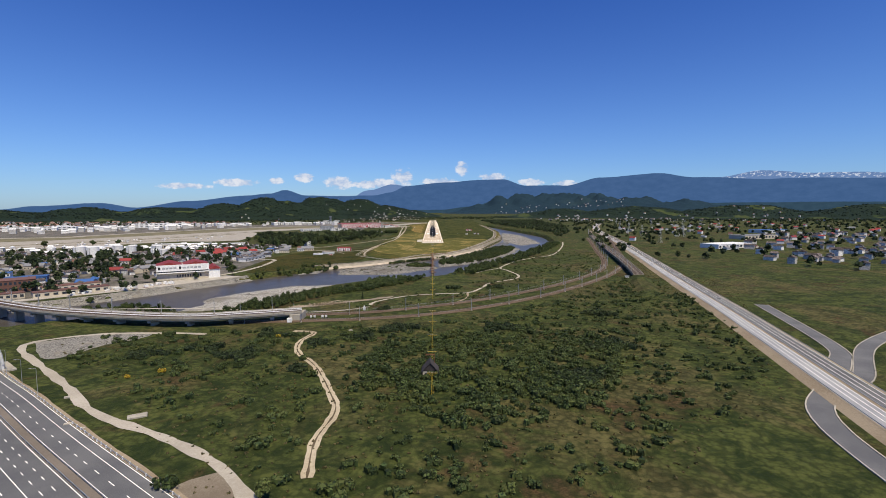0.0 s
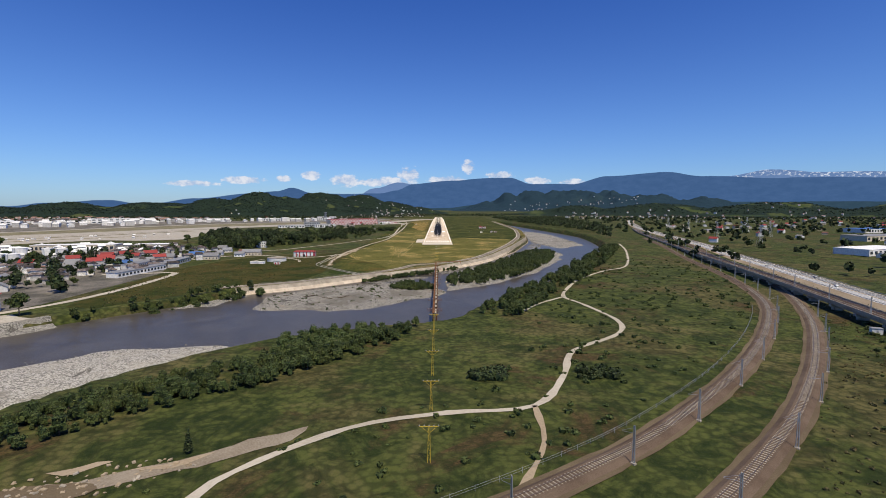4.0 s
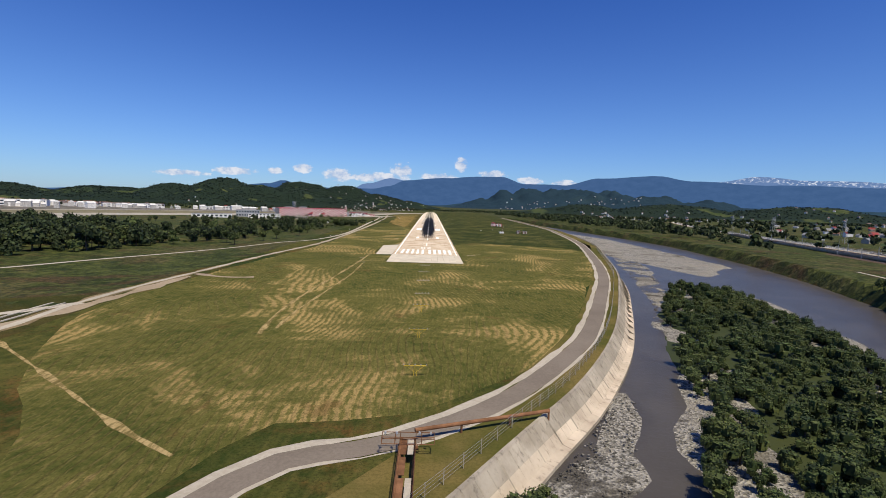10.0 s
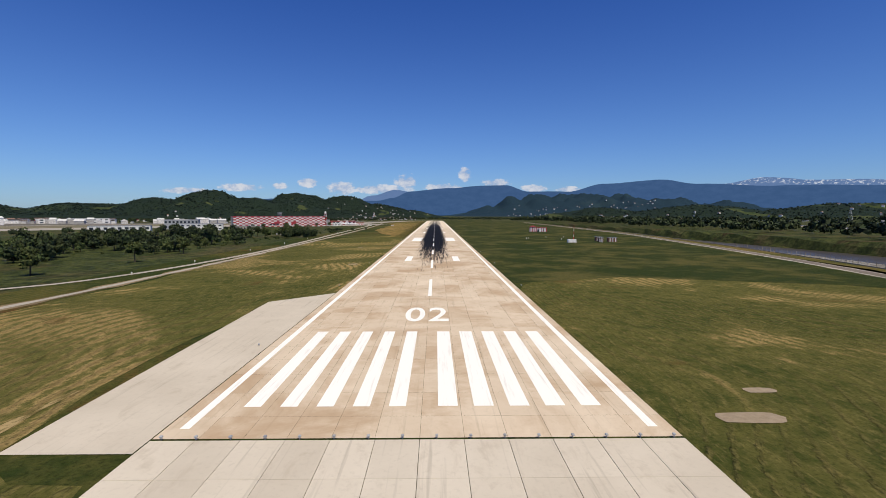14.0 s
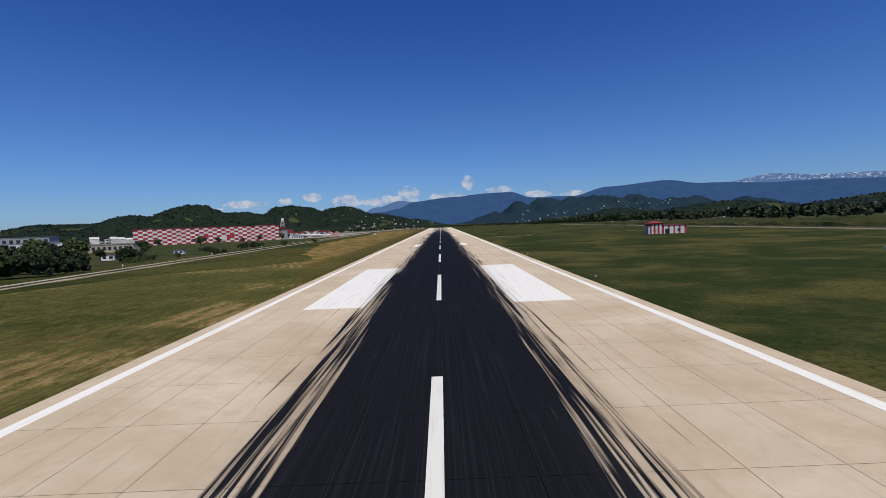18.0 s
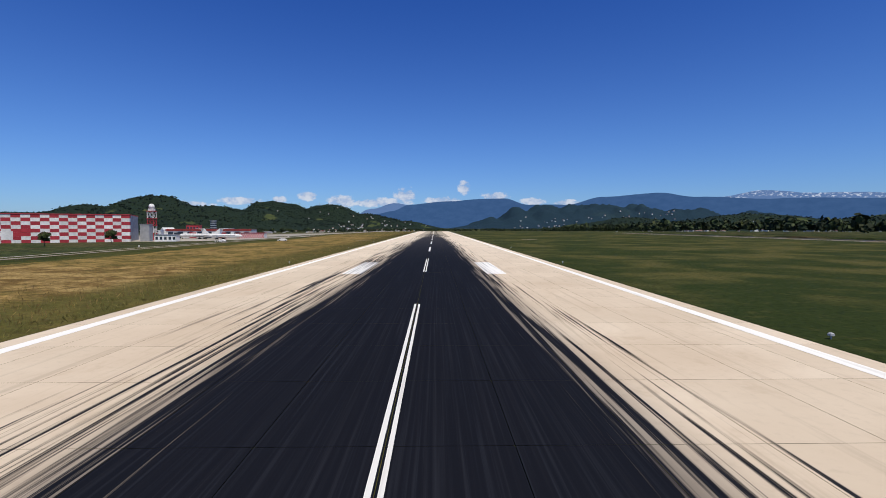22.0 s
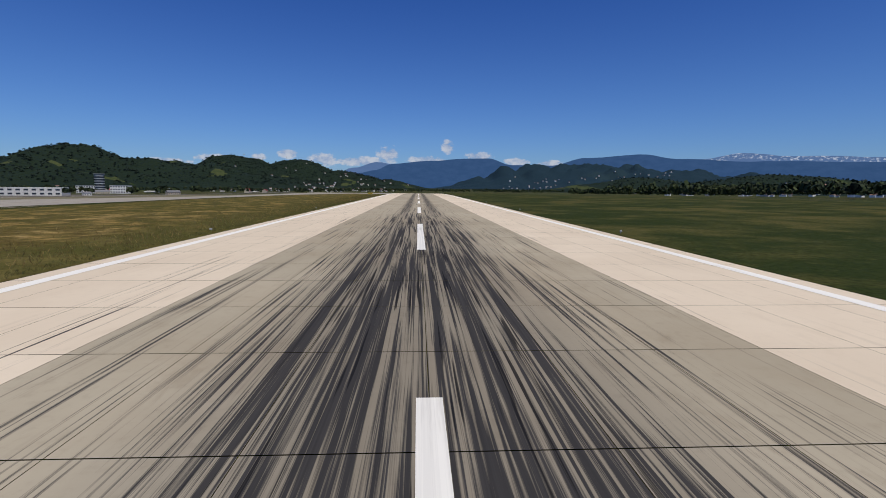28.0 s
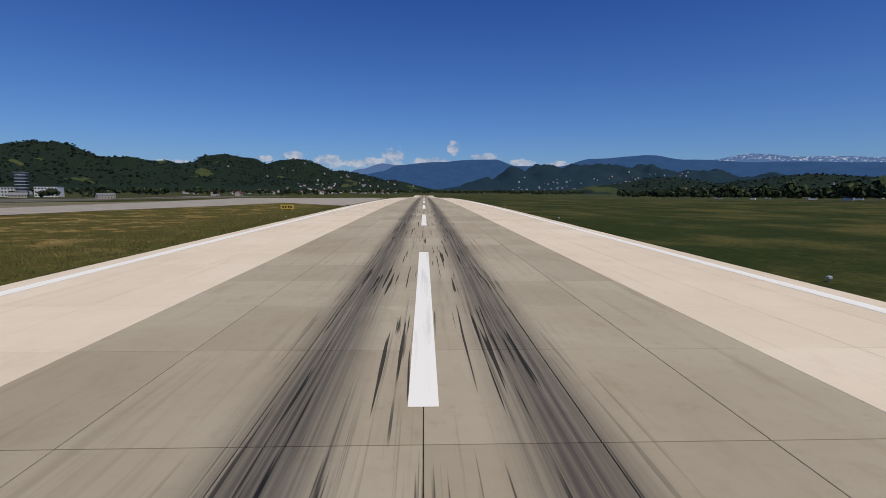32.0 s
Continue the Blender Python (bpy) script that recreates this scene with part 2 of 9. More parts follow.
def windrow_material(name):
    """Mown grass left in thin straw lines that bend round the field, torn and uneven, with patches of dry hay."""
    m = Nodes(name, 0.95, 0.03)
    x, y, z = m.xyz()
    warp = m.noise(0.0085, 2.0, 0.45)
    bend = m.noise(0.05, 2.0, 0.5)
    u = m.math("ADD", m.math("MULTIPLY_ADD", warp, 70.0, x), m.math("MULTIPLY", bend, 3.5))
    wave = m.math("SINE", m.math("MULTIPLY", u, 2.7))
    torn = m.noise(1.0, 5.0, 0.75, vec=m.scaled(1.1, 0.45, 1.0))
    grain = m.noise(2.6, 5.0, 0.75)
    clump = m.noise(0.30, 5.0, 0.7)
    dry = m.noise(0.022, 6.0, 0.68, distort=0.7)
    gate = m.step(m.noise(0.016, 4.0, 0.6), 0.36, 0.60, 0.25, 1.0)
    line = m.math("MULTIPLY", m.step(m.math("ADD", wave, m.math("MULTIPLY", m.math("SUBTRACT", torn, 0.5), 4.6)), 0.45, 1.35), gate)
    hay = m.math("MULTIPLY", m.step(dry, 0.50, 0.60), m.step(m.math("ADD", torn, m.math("MULTIPLY", wave, 0.10)), 0.38, 0.60))
    c = m.mix(m.step(m.math("MULTIPLY_ADD", clump, 0.45, m.math("MULTIPLY", dry, 0.55)), 0.33, 0.56), (0.040, 0.057, 0.012), (0.126, 0.117, 0.032))
    blade = m.noise(1.0, 5.0, 0.75, vec=m.scaled(1.5, 0.42, 1.0))
    c = m.mix(m.step(blade, 0.50, 0.68, 0.0, 0.5), c, (0.250, 0.200, 0.070))
    c = m.mix(m.step(blade, 0.32, 0.46, 0.5, 0.0), c, (0.030, 0.040, 0.009))
    c = m.mix(m.math("MULTIPLY", line, 0.42), c, (0.300, 0.235, 0.085))
    c = m.mix(m.math("MULTIPLY", hay, 0.88), c, (0.430, 0.300, 0.120))
    rust = m.step(m.noise(0.034, 5.0, 0.7, distort=0.5), 0.60, 0.70, 0.0, 0.6)
    c = m.mix(rust, c, m.mix(torn, (0.070, 0.034, 0.012), (0.20, 0.120, 0.046)))
    c = m.mix(m.step(grain, 0.46, 0.72, 0.0, 0.66), c, (0.024, 0.029, 0.007))
    return m.done(c, m.math("ADD", grain, m.math("MULTIPLY", line, 1.2)), 0.3, 0.9)


def meadow_material(name):
    """Airfield grass left standing: dark green, with rusty stains, faint swathes and fine clumps."""
    m = Nodes(name, 0.95, 0.03)
    x, y, z = m.xyz()
    broad, stain = m.noise(0.013, 6.0, 0.66, distort=0.8), m.noise(0.027, 6.0, 0.70, distort=0.6)
    clump, fine = m.noise(0.33, 5.0, 0.72), m.noise(2.2, 5.0, 0.75)
    u = m.math("ADD", m.math("MULTIPLY_ADD", m.noise(0.009, 2.0, 0.45), 80.0, x), m.math("MULTIPLY", m.noise(0.06, 2.0), 3.0))
    wave = m.math("SINE", m.math("MULTIPLY", u, 1.7))
    torn = m.noise(1.0, 4.0, 0.7, vec=m.scaled(0.9, 0.4, 1.0))
    c = m.mix(m.step(m.math("MULTIPLY_ADD", clump, 0.35, m.math("MULTIPLY", broad, 0.65)), 0.42, 0.60), (0.030, 0.046, 0.011), (0.094, 0.090, 0.024))
    c = m.mix(m.math("MULTIPLY", m.step(stain, 0.52, 0.66), m.step(torn, 0.30, 0.62)), c, m.mix(clump, (0.070, 0.032, 0.011), (0.185, 0.098, 0.034)))
    c = m.mix(m.math("MULTIPLY", m.step(m.math("MULTIPLY_ADD", torn, 3.0, wave), 1.7, 2.7), m.step(broad, 0.46, 0.60, 0.04, 0.45)), c, (0.165, 0.130, 0.042))
    c = m.mix(m.step(fine, 0.44, 0.72, 0.0, 0.7), c, (0.012, 0.019, 0.005))
    return m.done(c, m.math("ADD", fine, m.math("MULTIPLY", clump, 2.0)), 0.3, 0.85)


def verge_material(name):
    """Tall dry grass: golden, with rusty and green clumps at several sizes."""
    m = Nodes(name, 0.95, 0.03)
    x, y, z = m.xyz()
    broad = m.noise(0.022, 6.0, 0.68, distort=0.6)
    clump = m.noise(0.16, 6.0, 0.75, distort=0.4)
    tuft, fine = m.noise(0.75, 5.0, 0.75), m.noise(2.6, 4.0, 0.75)
    c = m.mix(m.step(clump, 0.40, 0.60), (0.120, 0.100, 0.026), (0.350, 0.235, 0.078))
    c = m.mix(m.step(broad, 0.52, 0.60, 0.0, 0.75), c, m.mix(m.step(clump, 0.42, 0.62), (0.190, 0.112, 0.038), (0.47, 0.335, 0.130)))
    c = m.mix(m.math("MAXIMUM", m.step(broad, 0.36, 0.46, 0.8, 0.0), m.math("MULTIPLY", m.step(y, 850.0, 1080.0), m.step(clump, 0.50, 0.60, 0.9, 0.2))), c, m.mix(clump, (0.046, 0.056, 0.013), (0.145, 0.125, 0.034)))
    edge = m.step(m.math("MULTIPLY_ADD", clump, 8.0, x), -33.0, -27.0)
    c = m.mix(m.math("MULTIPLY", edge, 0.75), c, m.mix(tuft, (0.050, 0.062, 0.014), (0.135, 0.125, 0.034)))
    c = m.mix(m.step(tuft, 0.46, 0.66, 0.0, 0.55), c, (0.060, 0.040, 0.014))
    c = m.mix(m.step(fine, 0.45, 0.72, 0.0, 0.5), c, (0.034, 0.030, 0.010))
    return m.done(c, m.math("ADD", fine, m.math("MULTIPLY", clump, 2.0)), 0.3, 0.8)


def scrub_material(name):
    """Weeds, low bushes and dry rusty grass, mottled at several sizes."""
    m = Nodes(name, 0.95, 0.1)
    broad, mid = m.noise(0.014, 6.0, 0.68, distort=0.8), m.noise(0.10, 6.0, 0.72, distort=0.6)
    rusty = m.noise(0.021, 6.0, 0.70, distort=0.7)
    cell = m.voronoi(0.42)
    fine = m.noise(1.5, 5.0, 0.75)
    c = m.mix(m.step(mid, 0.38, 0.62), (0.026, 0.038, 0.010), (0.086, 0.098, 0.026))
    c = m.mix(m.step(broad, 0.48, 0.60, 0.0, 0.85), c, m.mix(m.step(mid, 0.35, 0.65), (0.058, 0.050, 0.019), (0.135, 0.116, 0.046)))
    c = m.mix(m.step(rusty, 0.55, 0.66, 0.0, 0.8), c, m.mix(m.step(fine, 0.35, 0.65), (0.042, 0.024, 0.013), (0.115, 0.068, 0.034)))
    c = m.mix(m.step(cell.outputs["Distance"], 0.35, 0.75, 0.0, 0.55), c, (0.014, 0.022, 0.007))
    c = m.mix(m.step(fine, 0.56, 0.74, 0.0, 0.55), c, (0.110, 0.105, 0.046))
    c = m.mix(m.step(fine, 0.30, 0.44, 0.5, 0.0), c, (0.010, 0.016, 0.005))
    return m.done(c, m.math("ADD", fine, m.math("MULTIPLY", mid, 3.0)), 0.5, 0.9)


def leaf_material(name, dark, light, island=True):
    """Leaves: tone from leaf to leaf, and from one clump or crown to the next."""
    m = Nodes(name, 0.75, 0.2)
    r = m.island() if island else m.random()
    n, k = m.noise(0.075, 3.0, 0.6), m.noise(0.028, 3.0, 0.6)
    c = m.mix(m.step(m.math("MULTIPLY_ADD", n, 0.75, m.math("MULTIPLY", r, 0.4)), 0.36, 0.78), dark, light)
    c = m.mix(m.step(k, 0.50, 0.66, 0.0, 0.45), c, tuple(v * f for v, f in zip(light, (1.25, 1.08, 0.9))))
    return m.done(m.vary(c, r, 0.018, 0.3))


def earth_material(name, a, b, scale=0.3, bump=0.2):
    m = Nodes(name, 0.95, 0.15)
    n1, n2 = m.noise(scale * 0.12, 5.0), m.noise(scale * 4, 5.0, 0.7)
    c = m.mix(m.step(m.math("MULTIPLY_ADD", n2, 0.5, m.math("MULTIPLY", n1, 0.5)), 0.35, 0.65), a, b)
    return m.done(c, n2, bump)


def straw_track_material():
    """A faint wheel track: flattened straw and bare earth with grass growing through."""
    m = Nodes("flattened straw wheel track", 0.95, 0.03)
    torn = m.noise(1.0, 5.0, 0.75, vec=m.scaled(0.9, 0.22, 1.0))
    fine = m.noise(2.2, 5.0, 0.75)
    c = m.mix(m.step(torn, 0.40, 0.58), (0.15, 0.115, 0.040), (0.42, 0.31, 0.145))
    c = m.mix(m.step(fine, 0.48, 0.72, 0.0, 0.6), c, (0.050, 0.044, 0.014))
    return m.done(c, fine, 0.2)


def gravel_material(name="river gravel", pale=1.0):
    """Stones and silt; pale: how bleached they are."""
    m = Nodes(name, 0.9, 0.2)
    v = m.voronoi(2.0)
    patch, silt, fine = m.noise(0.06, 6.0, 0.7), m.noise(0.02, 6.0, 0.7), m.noise(0.9, 5.0, 0.75)
    tone = m.math("ADD", m.math("MULTIPLY", m.math("FRACT", m.math("MULTIPLY", v.outputs["Color"], 3.7)), 0.5), m.math("MULTIPLY", fine, 0.5))
    c = m.mix(m.step(tone, 0.2, 0.75), (0.085, 0.080, 0.066), (0.38, 0.355, 0.305))
    c = m.mix(m.step(patch, 0.50, 0.62, 0.0, 0.7), c, m.mix(fine, (0.22, 0.20, 0.16), (0.36, 0.33, 0.27)))
    c = m.mix(m.step(silt, 0.54, 0.62, 0.0, 0.9), c, m.mix(fine, (0.11, 0.10, 0.08), (0.22, 0.20, 0.16)))
    # dark wet mud in the hollows, pale sand drifted between the stones
    hollow = m.noise(0.045, 6.0, 0.66, distort=0.8)
    c = m.mix(m.step(hollow, 0.60, 0.65, 0.0, 0.85), c, m.mix(fine, (0.040, 0.036, 0.030), (0.090, 0.080, 0.064)))
    c = m.mix(m.step(hollow, 0.40, 0.33, 0.0, 0.7), c, m.mix(fine, (0.24, 0.205, 0.155), (0.34, 0.295, 0.225)))
    n = m.N("ShaderNodeHueSaturation")
    m.put(n.inputs["Color"], c)
    n.inputs["Value"].default_value = pale
    return m.done(n.outputs[0], m.math("ADD", v.outputs["Distance"], fine), 0.45)


def water_material():
    """Silty water: brown-grey, with paler drifts of silt and torn white riffles."""
    m = Nodes("silty river water", 0.30, 0.10)
    flow = m.noise(0.035, 5.0, 0.6, distort=1.2)
    c = m.mix(m.step(flow, 0.35, 0.7), (0.058, 0.051, 0.043), (0.080, 0.071, 0.060))
    rip = m.noise(0.9, 6.0, 0.7, distort=0.8)
    foam = m.math("MULTIPLY", m.step(m.noise(0.030, 4.0, 0.6, distort=1.5), 0.63, 0.70), m.step(m.noise(0.5, 5.0, 0.75, distort=1.5), 0.52, 0.66, 0.0, 0.75))
    c = m.mix(foam, c, (0.26, 0.25, 0.235))
    return m.done(c, rip, 0.14, 0.55)


def runway_material(name, a, b, worn):
    """Concrete slabs with tyre rubber; each slab a little different."""
    m = Nodes(name, 0.9, 0.03)
    n1, n2 = m.noise(0.08, 6.0, 0.6), m.noise(2.2, 5.0, 0.65)
    tone = m.math("ADD", m.math("ADD", m.math("MULTIPLY", m.island(), 0.22), m.math("MULTIPLY", m.random(), 0.22)), m.math("MULTIPLY", n1, 0.58))
    c = m.mix(m.step(tone, 0.25, 0.75), a, b)
    c = m.mix(m.step(n2, 0.5, 0.8, 0.0, 0.3), c, tuple(v * 0.72 for v in a))
    blot = m.noise(0.5, 6.0, 0.7, vec=m.scaled(1.0, 0.45, 1.0), distort=0.4)
    c = m.mix(m.step(blot, 0.52, 0.72, 0.0, 0.38), c, tuple(v * k for v, k in zip(a, (0.78, 0.74, 0.70))))
    drip = m.noise(1.0, 4.0, 0.6, vec=m.scaled(1.6, 0.05, 1.0))
    c = m.mix(m.step(drip, 0.56, 0.72, 0.0, 0.4), c, tuple(v * 0.6 for v in a))
    if worn:
        # rusty brown stains, most of them near the threshold
        y = m.xyz()[1]
        stain = m.math("MULTIPLY_ADD", m.island(), 0.13, m.math("MULTIPLY", m.noise(0.055, 6.0, 0.68, distort=0.5), 0.8))
        c = m.mix(m.math("MULTIPLY", m.step(stain, 0.36, 0.62), m.step(y, 180.0, 420.0, 0.85, 0.28)), c, tuple(v * k for v, k in zip(a, (0.70, 0.60, 0.50))))
        if a[0] > 0.5:
            c = m.mix(m.step(y, 560.0, 760.0, 0.0, 0.40), c, (0.84, 0.735, 0.58))
        c = rubber(m, c)
    return m.done(c, n2, 0.01, 0.5)


def rubber(m, c, share=1.0):
    """Tyre rubber laid along the runway: broken strokes at first, a solid band in the touchdown zone,
    single marks further on, and at last two soft wheel tracks."""
    x, y, z = m.xyz()
    ax = m.math("ABSOLUTE", x)
    sway = m.math("MULTIPLY", m.math("SUBTRACT", m.noise(0.012, 2.0), 0.5), 1.4)
    drift = m.N("ShaderNodeCombineXYZ")
    m.link(m.math("ADD", x, sway), drift.inputs[0])
    m.link(y, drift.inputs[1])
    lane = drift.outputs[0]
    streak = m.noise(1.0, 3.0, 0.6, vec=m.scaled(2.4, 0.034, 1.0, lane))
    fine = m.noise(1.0, 4.0, 0.65, vec=m.scaled(7.5, 0.050, 1.0, lane))
    hair = m.noise(1.0, 4.0, 0.6, vec=m.scaled(4.2, 0.022, 1.0, lane))
    broad = m.noise(1.0, 2.0, 0.5, vec=m.scaled(0.55, 0.006, 1.0, lane))
    # how much lies at each place along the runway
    up = m.step(y, 90.0, 230.0)
    amount = m.math("MULTIPLY", up, m.math("SUBTRACT", 1.0, m.math("ADD", m.step(y, 690.0, 930.0, 0.0, 0.48), m.step(y, 950.0, 1120.0, 0.0, 0.44))))
    # solid in the middle, narrower where the wheels first meet the ground and further on
    half = m.math("MULTIPLY_ADD", m.step(y, 130.0, 340.0), 1.1, 5.9)
    half = m.math("SUBTRACT", half, m.step(y, 700.0, 1100.0, 0.0, 1.6))
    across = m.math("SUBTRACT", 1.0, m.step(m.math("DIVIDE", ax, half), 0.45, 1.85))
    # odd marks further out, more of them to the west
    reach = m.math("ABSOLUTE", m.math("ADD", x, 1.2))
    wide = m.math("MULTIPLY", m.math("SUBTRACT", 1.0, m.step(reach, 8.5, 17.0)), m.math("SUBTRACT", m.step(y, 300.0, 560.0, 0.0, 0.42), m.step(y, 900.0, 1080.0, 0.0, 0.22)))
    middle = m.math("MULTIPLY", amount, across)
    level = m.math("MULTIPLY", amount, m.math("MAXIMUM", across, wide))
    dens = m.math("ADD", m.math("MULTIPLY", level, 1.55), m.math("MULTIPLY", m.math("SUBTRACT", streak, 0.5), 2.9))
    dens = m.math("ADD", dens, m.math("MULTIPLY", m.math("SUBTRACT", fine, 0.5), m.step(y, 820.0, 930.0, 1.2, 3.2)))
    dens = m.math("ADD", dens, m.math("MULTIPLY", m.math("SUBTRACT", broad, 0.5), 0.6))
    # where the wheels first meet the ground the marks are short and broken
    stroke = m.noise(1.0, 2.0, 0.5, vec=m.scaled(3.6, 0.085, 1.0))
    dens = m.math("SUBTRACT", dens, m.math("MULTIPLY", m.step(stroke, 0.42, 0.60), m.step(y, 190.0, 320.0, 0.85, 0.0)))
    core = m.math("MULTIPLY", m.math("SUBTRACT", 1.0, m.step(m.math("DIVIDE", ax, half), 0.66, 1.02)), m.step(y, 215.0, 320.0))
    dens = m.math("ADD", dens, m.math("MULTIPLY", m.math("MULTIPLY", core, m.step(y, 700.0, 900.0, 1.0, 0.0)), 1.2))
    soft = m.math("ADD", m.step(y, 680.0, 900.0, 0.0, 0.25), m.step(y, 1010.0, 1120.0, 0.0, 0.75))
    mask = m.math("MULTIPLY", m.math("DIVIDE", m.math("SUBTRACT", dens, 0.52), m.math("MULTIPLY_ADD", soft, 0.16, 0.32), clamp=True), m.step(level, 0.01, 0.08))
    film = m.math("MULTIPLY", m.math("MULTIPLY", m.step(middle, 0.12, 0.62), 0.80), m.math("MULTIPLY", m.step(y, 230.0, 360.0, 0.1, 1.0), m.step(y, 800.0, 950.0, 1.0, 0.62)))
    tracks = m.math("SUBTRACT", 1.0, m.step(m.math("ABSOLUTE", m.math("SUBTRACT", ax, 3.15)), 0.2, 1.9))
    film = m.math("MAXIMUM", film, m.math("MULTIPLY", m.math("MULTIPLY", tracks, m.step(y, 960.0, 1090.0, 0.0, 0.86)), m.step(fine, 0.25, 0.65, 0.5, 1.0)))
    c = m.mix(m.math("MULTIPLY", film, share), c, m.mix(m.step(hair, 0.35, 0.65), (0.040, 0.037, 0.040), (0.066, 0.061, 0.060)))
    mask = m.math("MULTIPLY", mask, m.math("ADD", m.step(y, 700.0, 900.0, 0.995, 0.92), m.step(y, 1000.0, 1110.0, 0.0, -0.40)))
    # short dark dashes of single landings
    dash = m.math("MULTIPLY", m.step(m.noise(1.0, 2.0, 0.5, vec=m.scaled(4.6, 0.085, 1.0, lane)), 0.60, 0.655), m.math("SUBTRACT", 1.0, m.step(ax, 3.2, 5.6)))
    worn = m.step(y, 620.0, 800.0)
    black = m.mix(m.step(fine, 0.45, 0.75), (0.008, 0.009, 0.013), (0.016, 0.018, 0.024))
    black = m.mix(m.math("MULTIPLY", m.step(m.math("MULTIPLY_ADD", hair, 0.6, m.math("MULTIPLY", fine, 0.4)), 0.46, 0.66), m.math("MULTIPLY_ADD", worn, 0.50, 0.05)), black, (0.058, 0.055, 0.056))
    black = m.mix(m.math("MULTIPLY", worn, 0.45), black, (0.046, 0.046, 0.050))
    c = m.mix(m.math("MULTIPLY", mask, share), c, black)
    return m.mix(m.math("MULTIPLY", m.math("MULTIPLY", dash, share), m.step(y, 780.0, 940.0, 0.0, 0.88)), c, (0.014, 0.014, 0.016))


def joint_material():
    m = Nodes("joint sealant", 0.95, 0.03)
    n = m.noise(0.5, 4.0)
    c = rubber(m, m.mix(n, (0.26, 0.225, 0.175), (0.42, 0.365, 0.29)))
    # the grey slabs further on are sealed with black tar
    return m.done(m.mix(m.step(m.xyz()[1], 860.0, 940.0), c, (0.065, 0.058, 0.050)))


def paint_material(name, worn):
    m = Nodes(name, 0.6, 0.3)
    n = m.noise(1.0, 5.0, 0.65, vec=m.scaled(2.5, 0.12, 1.0))
    c = m.mix(m.step(n, 0.52, 0.72, 0.0, 0.5), (0.93, 0.90, 0.81), (0.62, 0.58, 0.50))
    if worn:
        c = rubber(m, c, worn)
    return m.done(c)


def asphalt_material(name, a=0.07, b=0.11):
    m = Nodes(name, 0.9, 0.25)
    n1, n2 = m.noise(0.06, 5.0), m.noise(3.0, 4.0)
    c = m.mix(m.step(m.math("MULTIPLY_ADD", n1, 0.6, m.math("MULTIPLY", n2, 0.4)), 0.35, 0.65), (a, a, a * 1.04), (b, b * 0.99, b * 0.97))
    return m.done(c, n2, 0.02)


def concrete_material(name, a=(0.36, 0.34, 0.30), b=(0.5, 0.48, 0.43)):
    m = Nodes(name, 0.9, 0.2)
    n1, n2 = m.noise(0.15, 6.0, 0.65), m.noise(2.0, 4.0)
    streak = m.noise(1.0, 4.0, 0.6, vec=m.scaled(0.9, 0.9, 0.08))
    c = m.mix(m.step(n1, 0.3, 0.7), a, b)
    c = m.mix(m.step(streak, 0.55, 0.72, 0.0, 0.65), c, tuple(v * 0.45 for v in a))
    c = m.vary(c, m.random(), 0.0, 0.1)
    return m.done(c, n2, 0.03)


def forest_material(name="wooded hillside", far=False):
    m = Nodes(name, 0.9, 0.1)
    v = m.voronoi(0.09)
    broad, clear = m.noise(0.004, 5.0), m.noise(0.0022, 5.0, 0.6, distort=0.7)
    # base tones shifted to blue-green: a little distance haze painted in
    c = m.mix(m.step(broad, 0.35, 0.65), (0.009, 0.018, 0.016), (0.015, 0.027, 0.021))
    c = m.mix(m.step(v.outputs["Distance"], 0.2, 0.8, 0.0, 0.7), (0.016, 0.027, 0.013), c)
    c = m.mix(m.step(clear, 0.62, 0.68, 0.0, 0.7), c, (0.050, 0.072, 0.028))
    # the far ridge: strong blue haze mixed straight into the base colour
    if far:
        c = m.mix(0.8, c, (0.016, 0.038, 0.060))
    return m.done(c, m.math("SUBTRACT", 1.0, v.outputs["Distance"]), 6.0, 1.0)


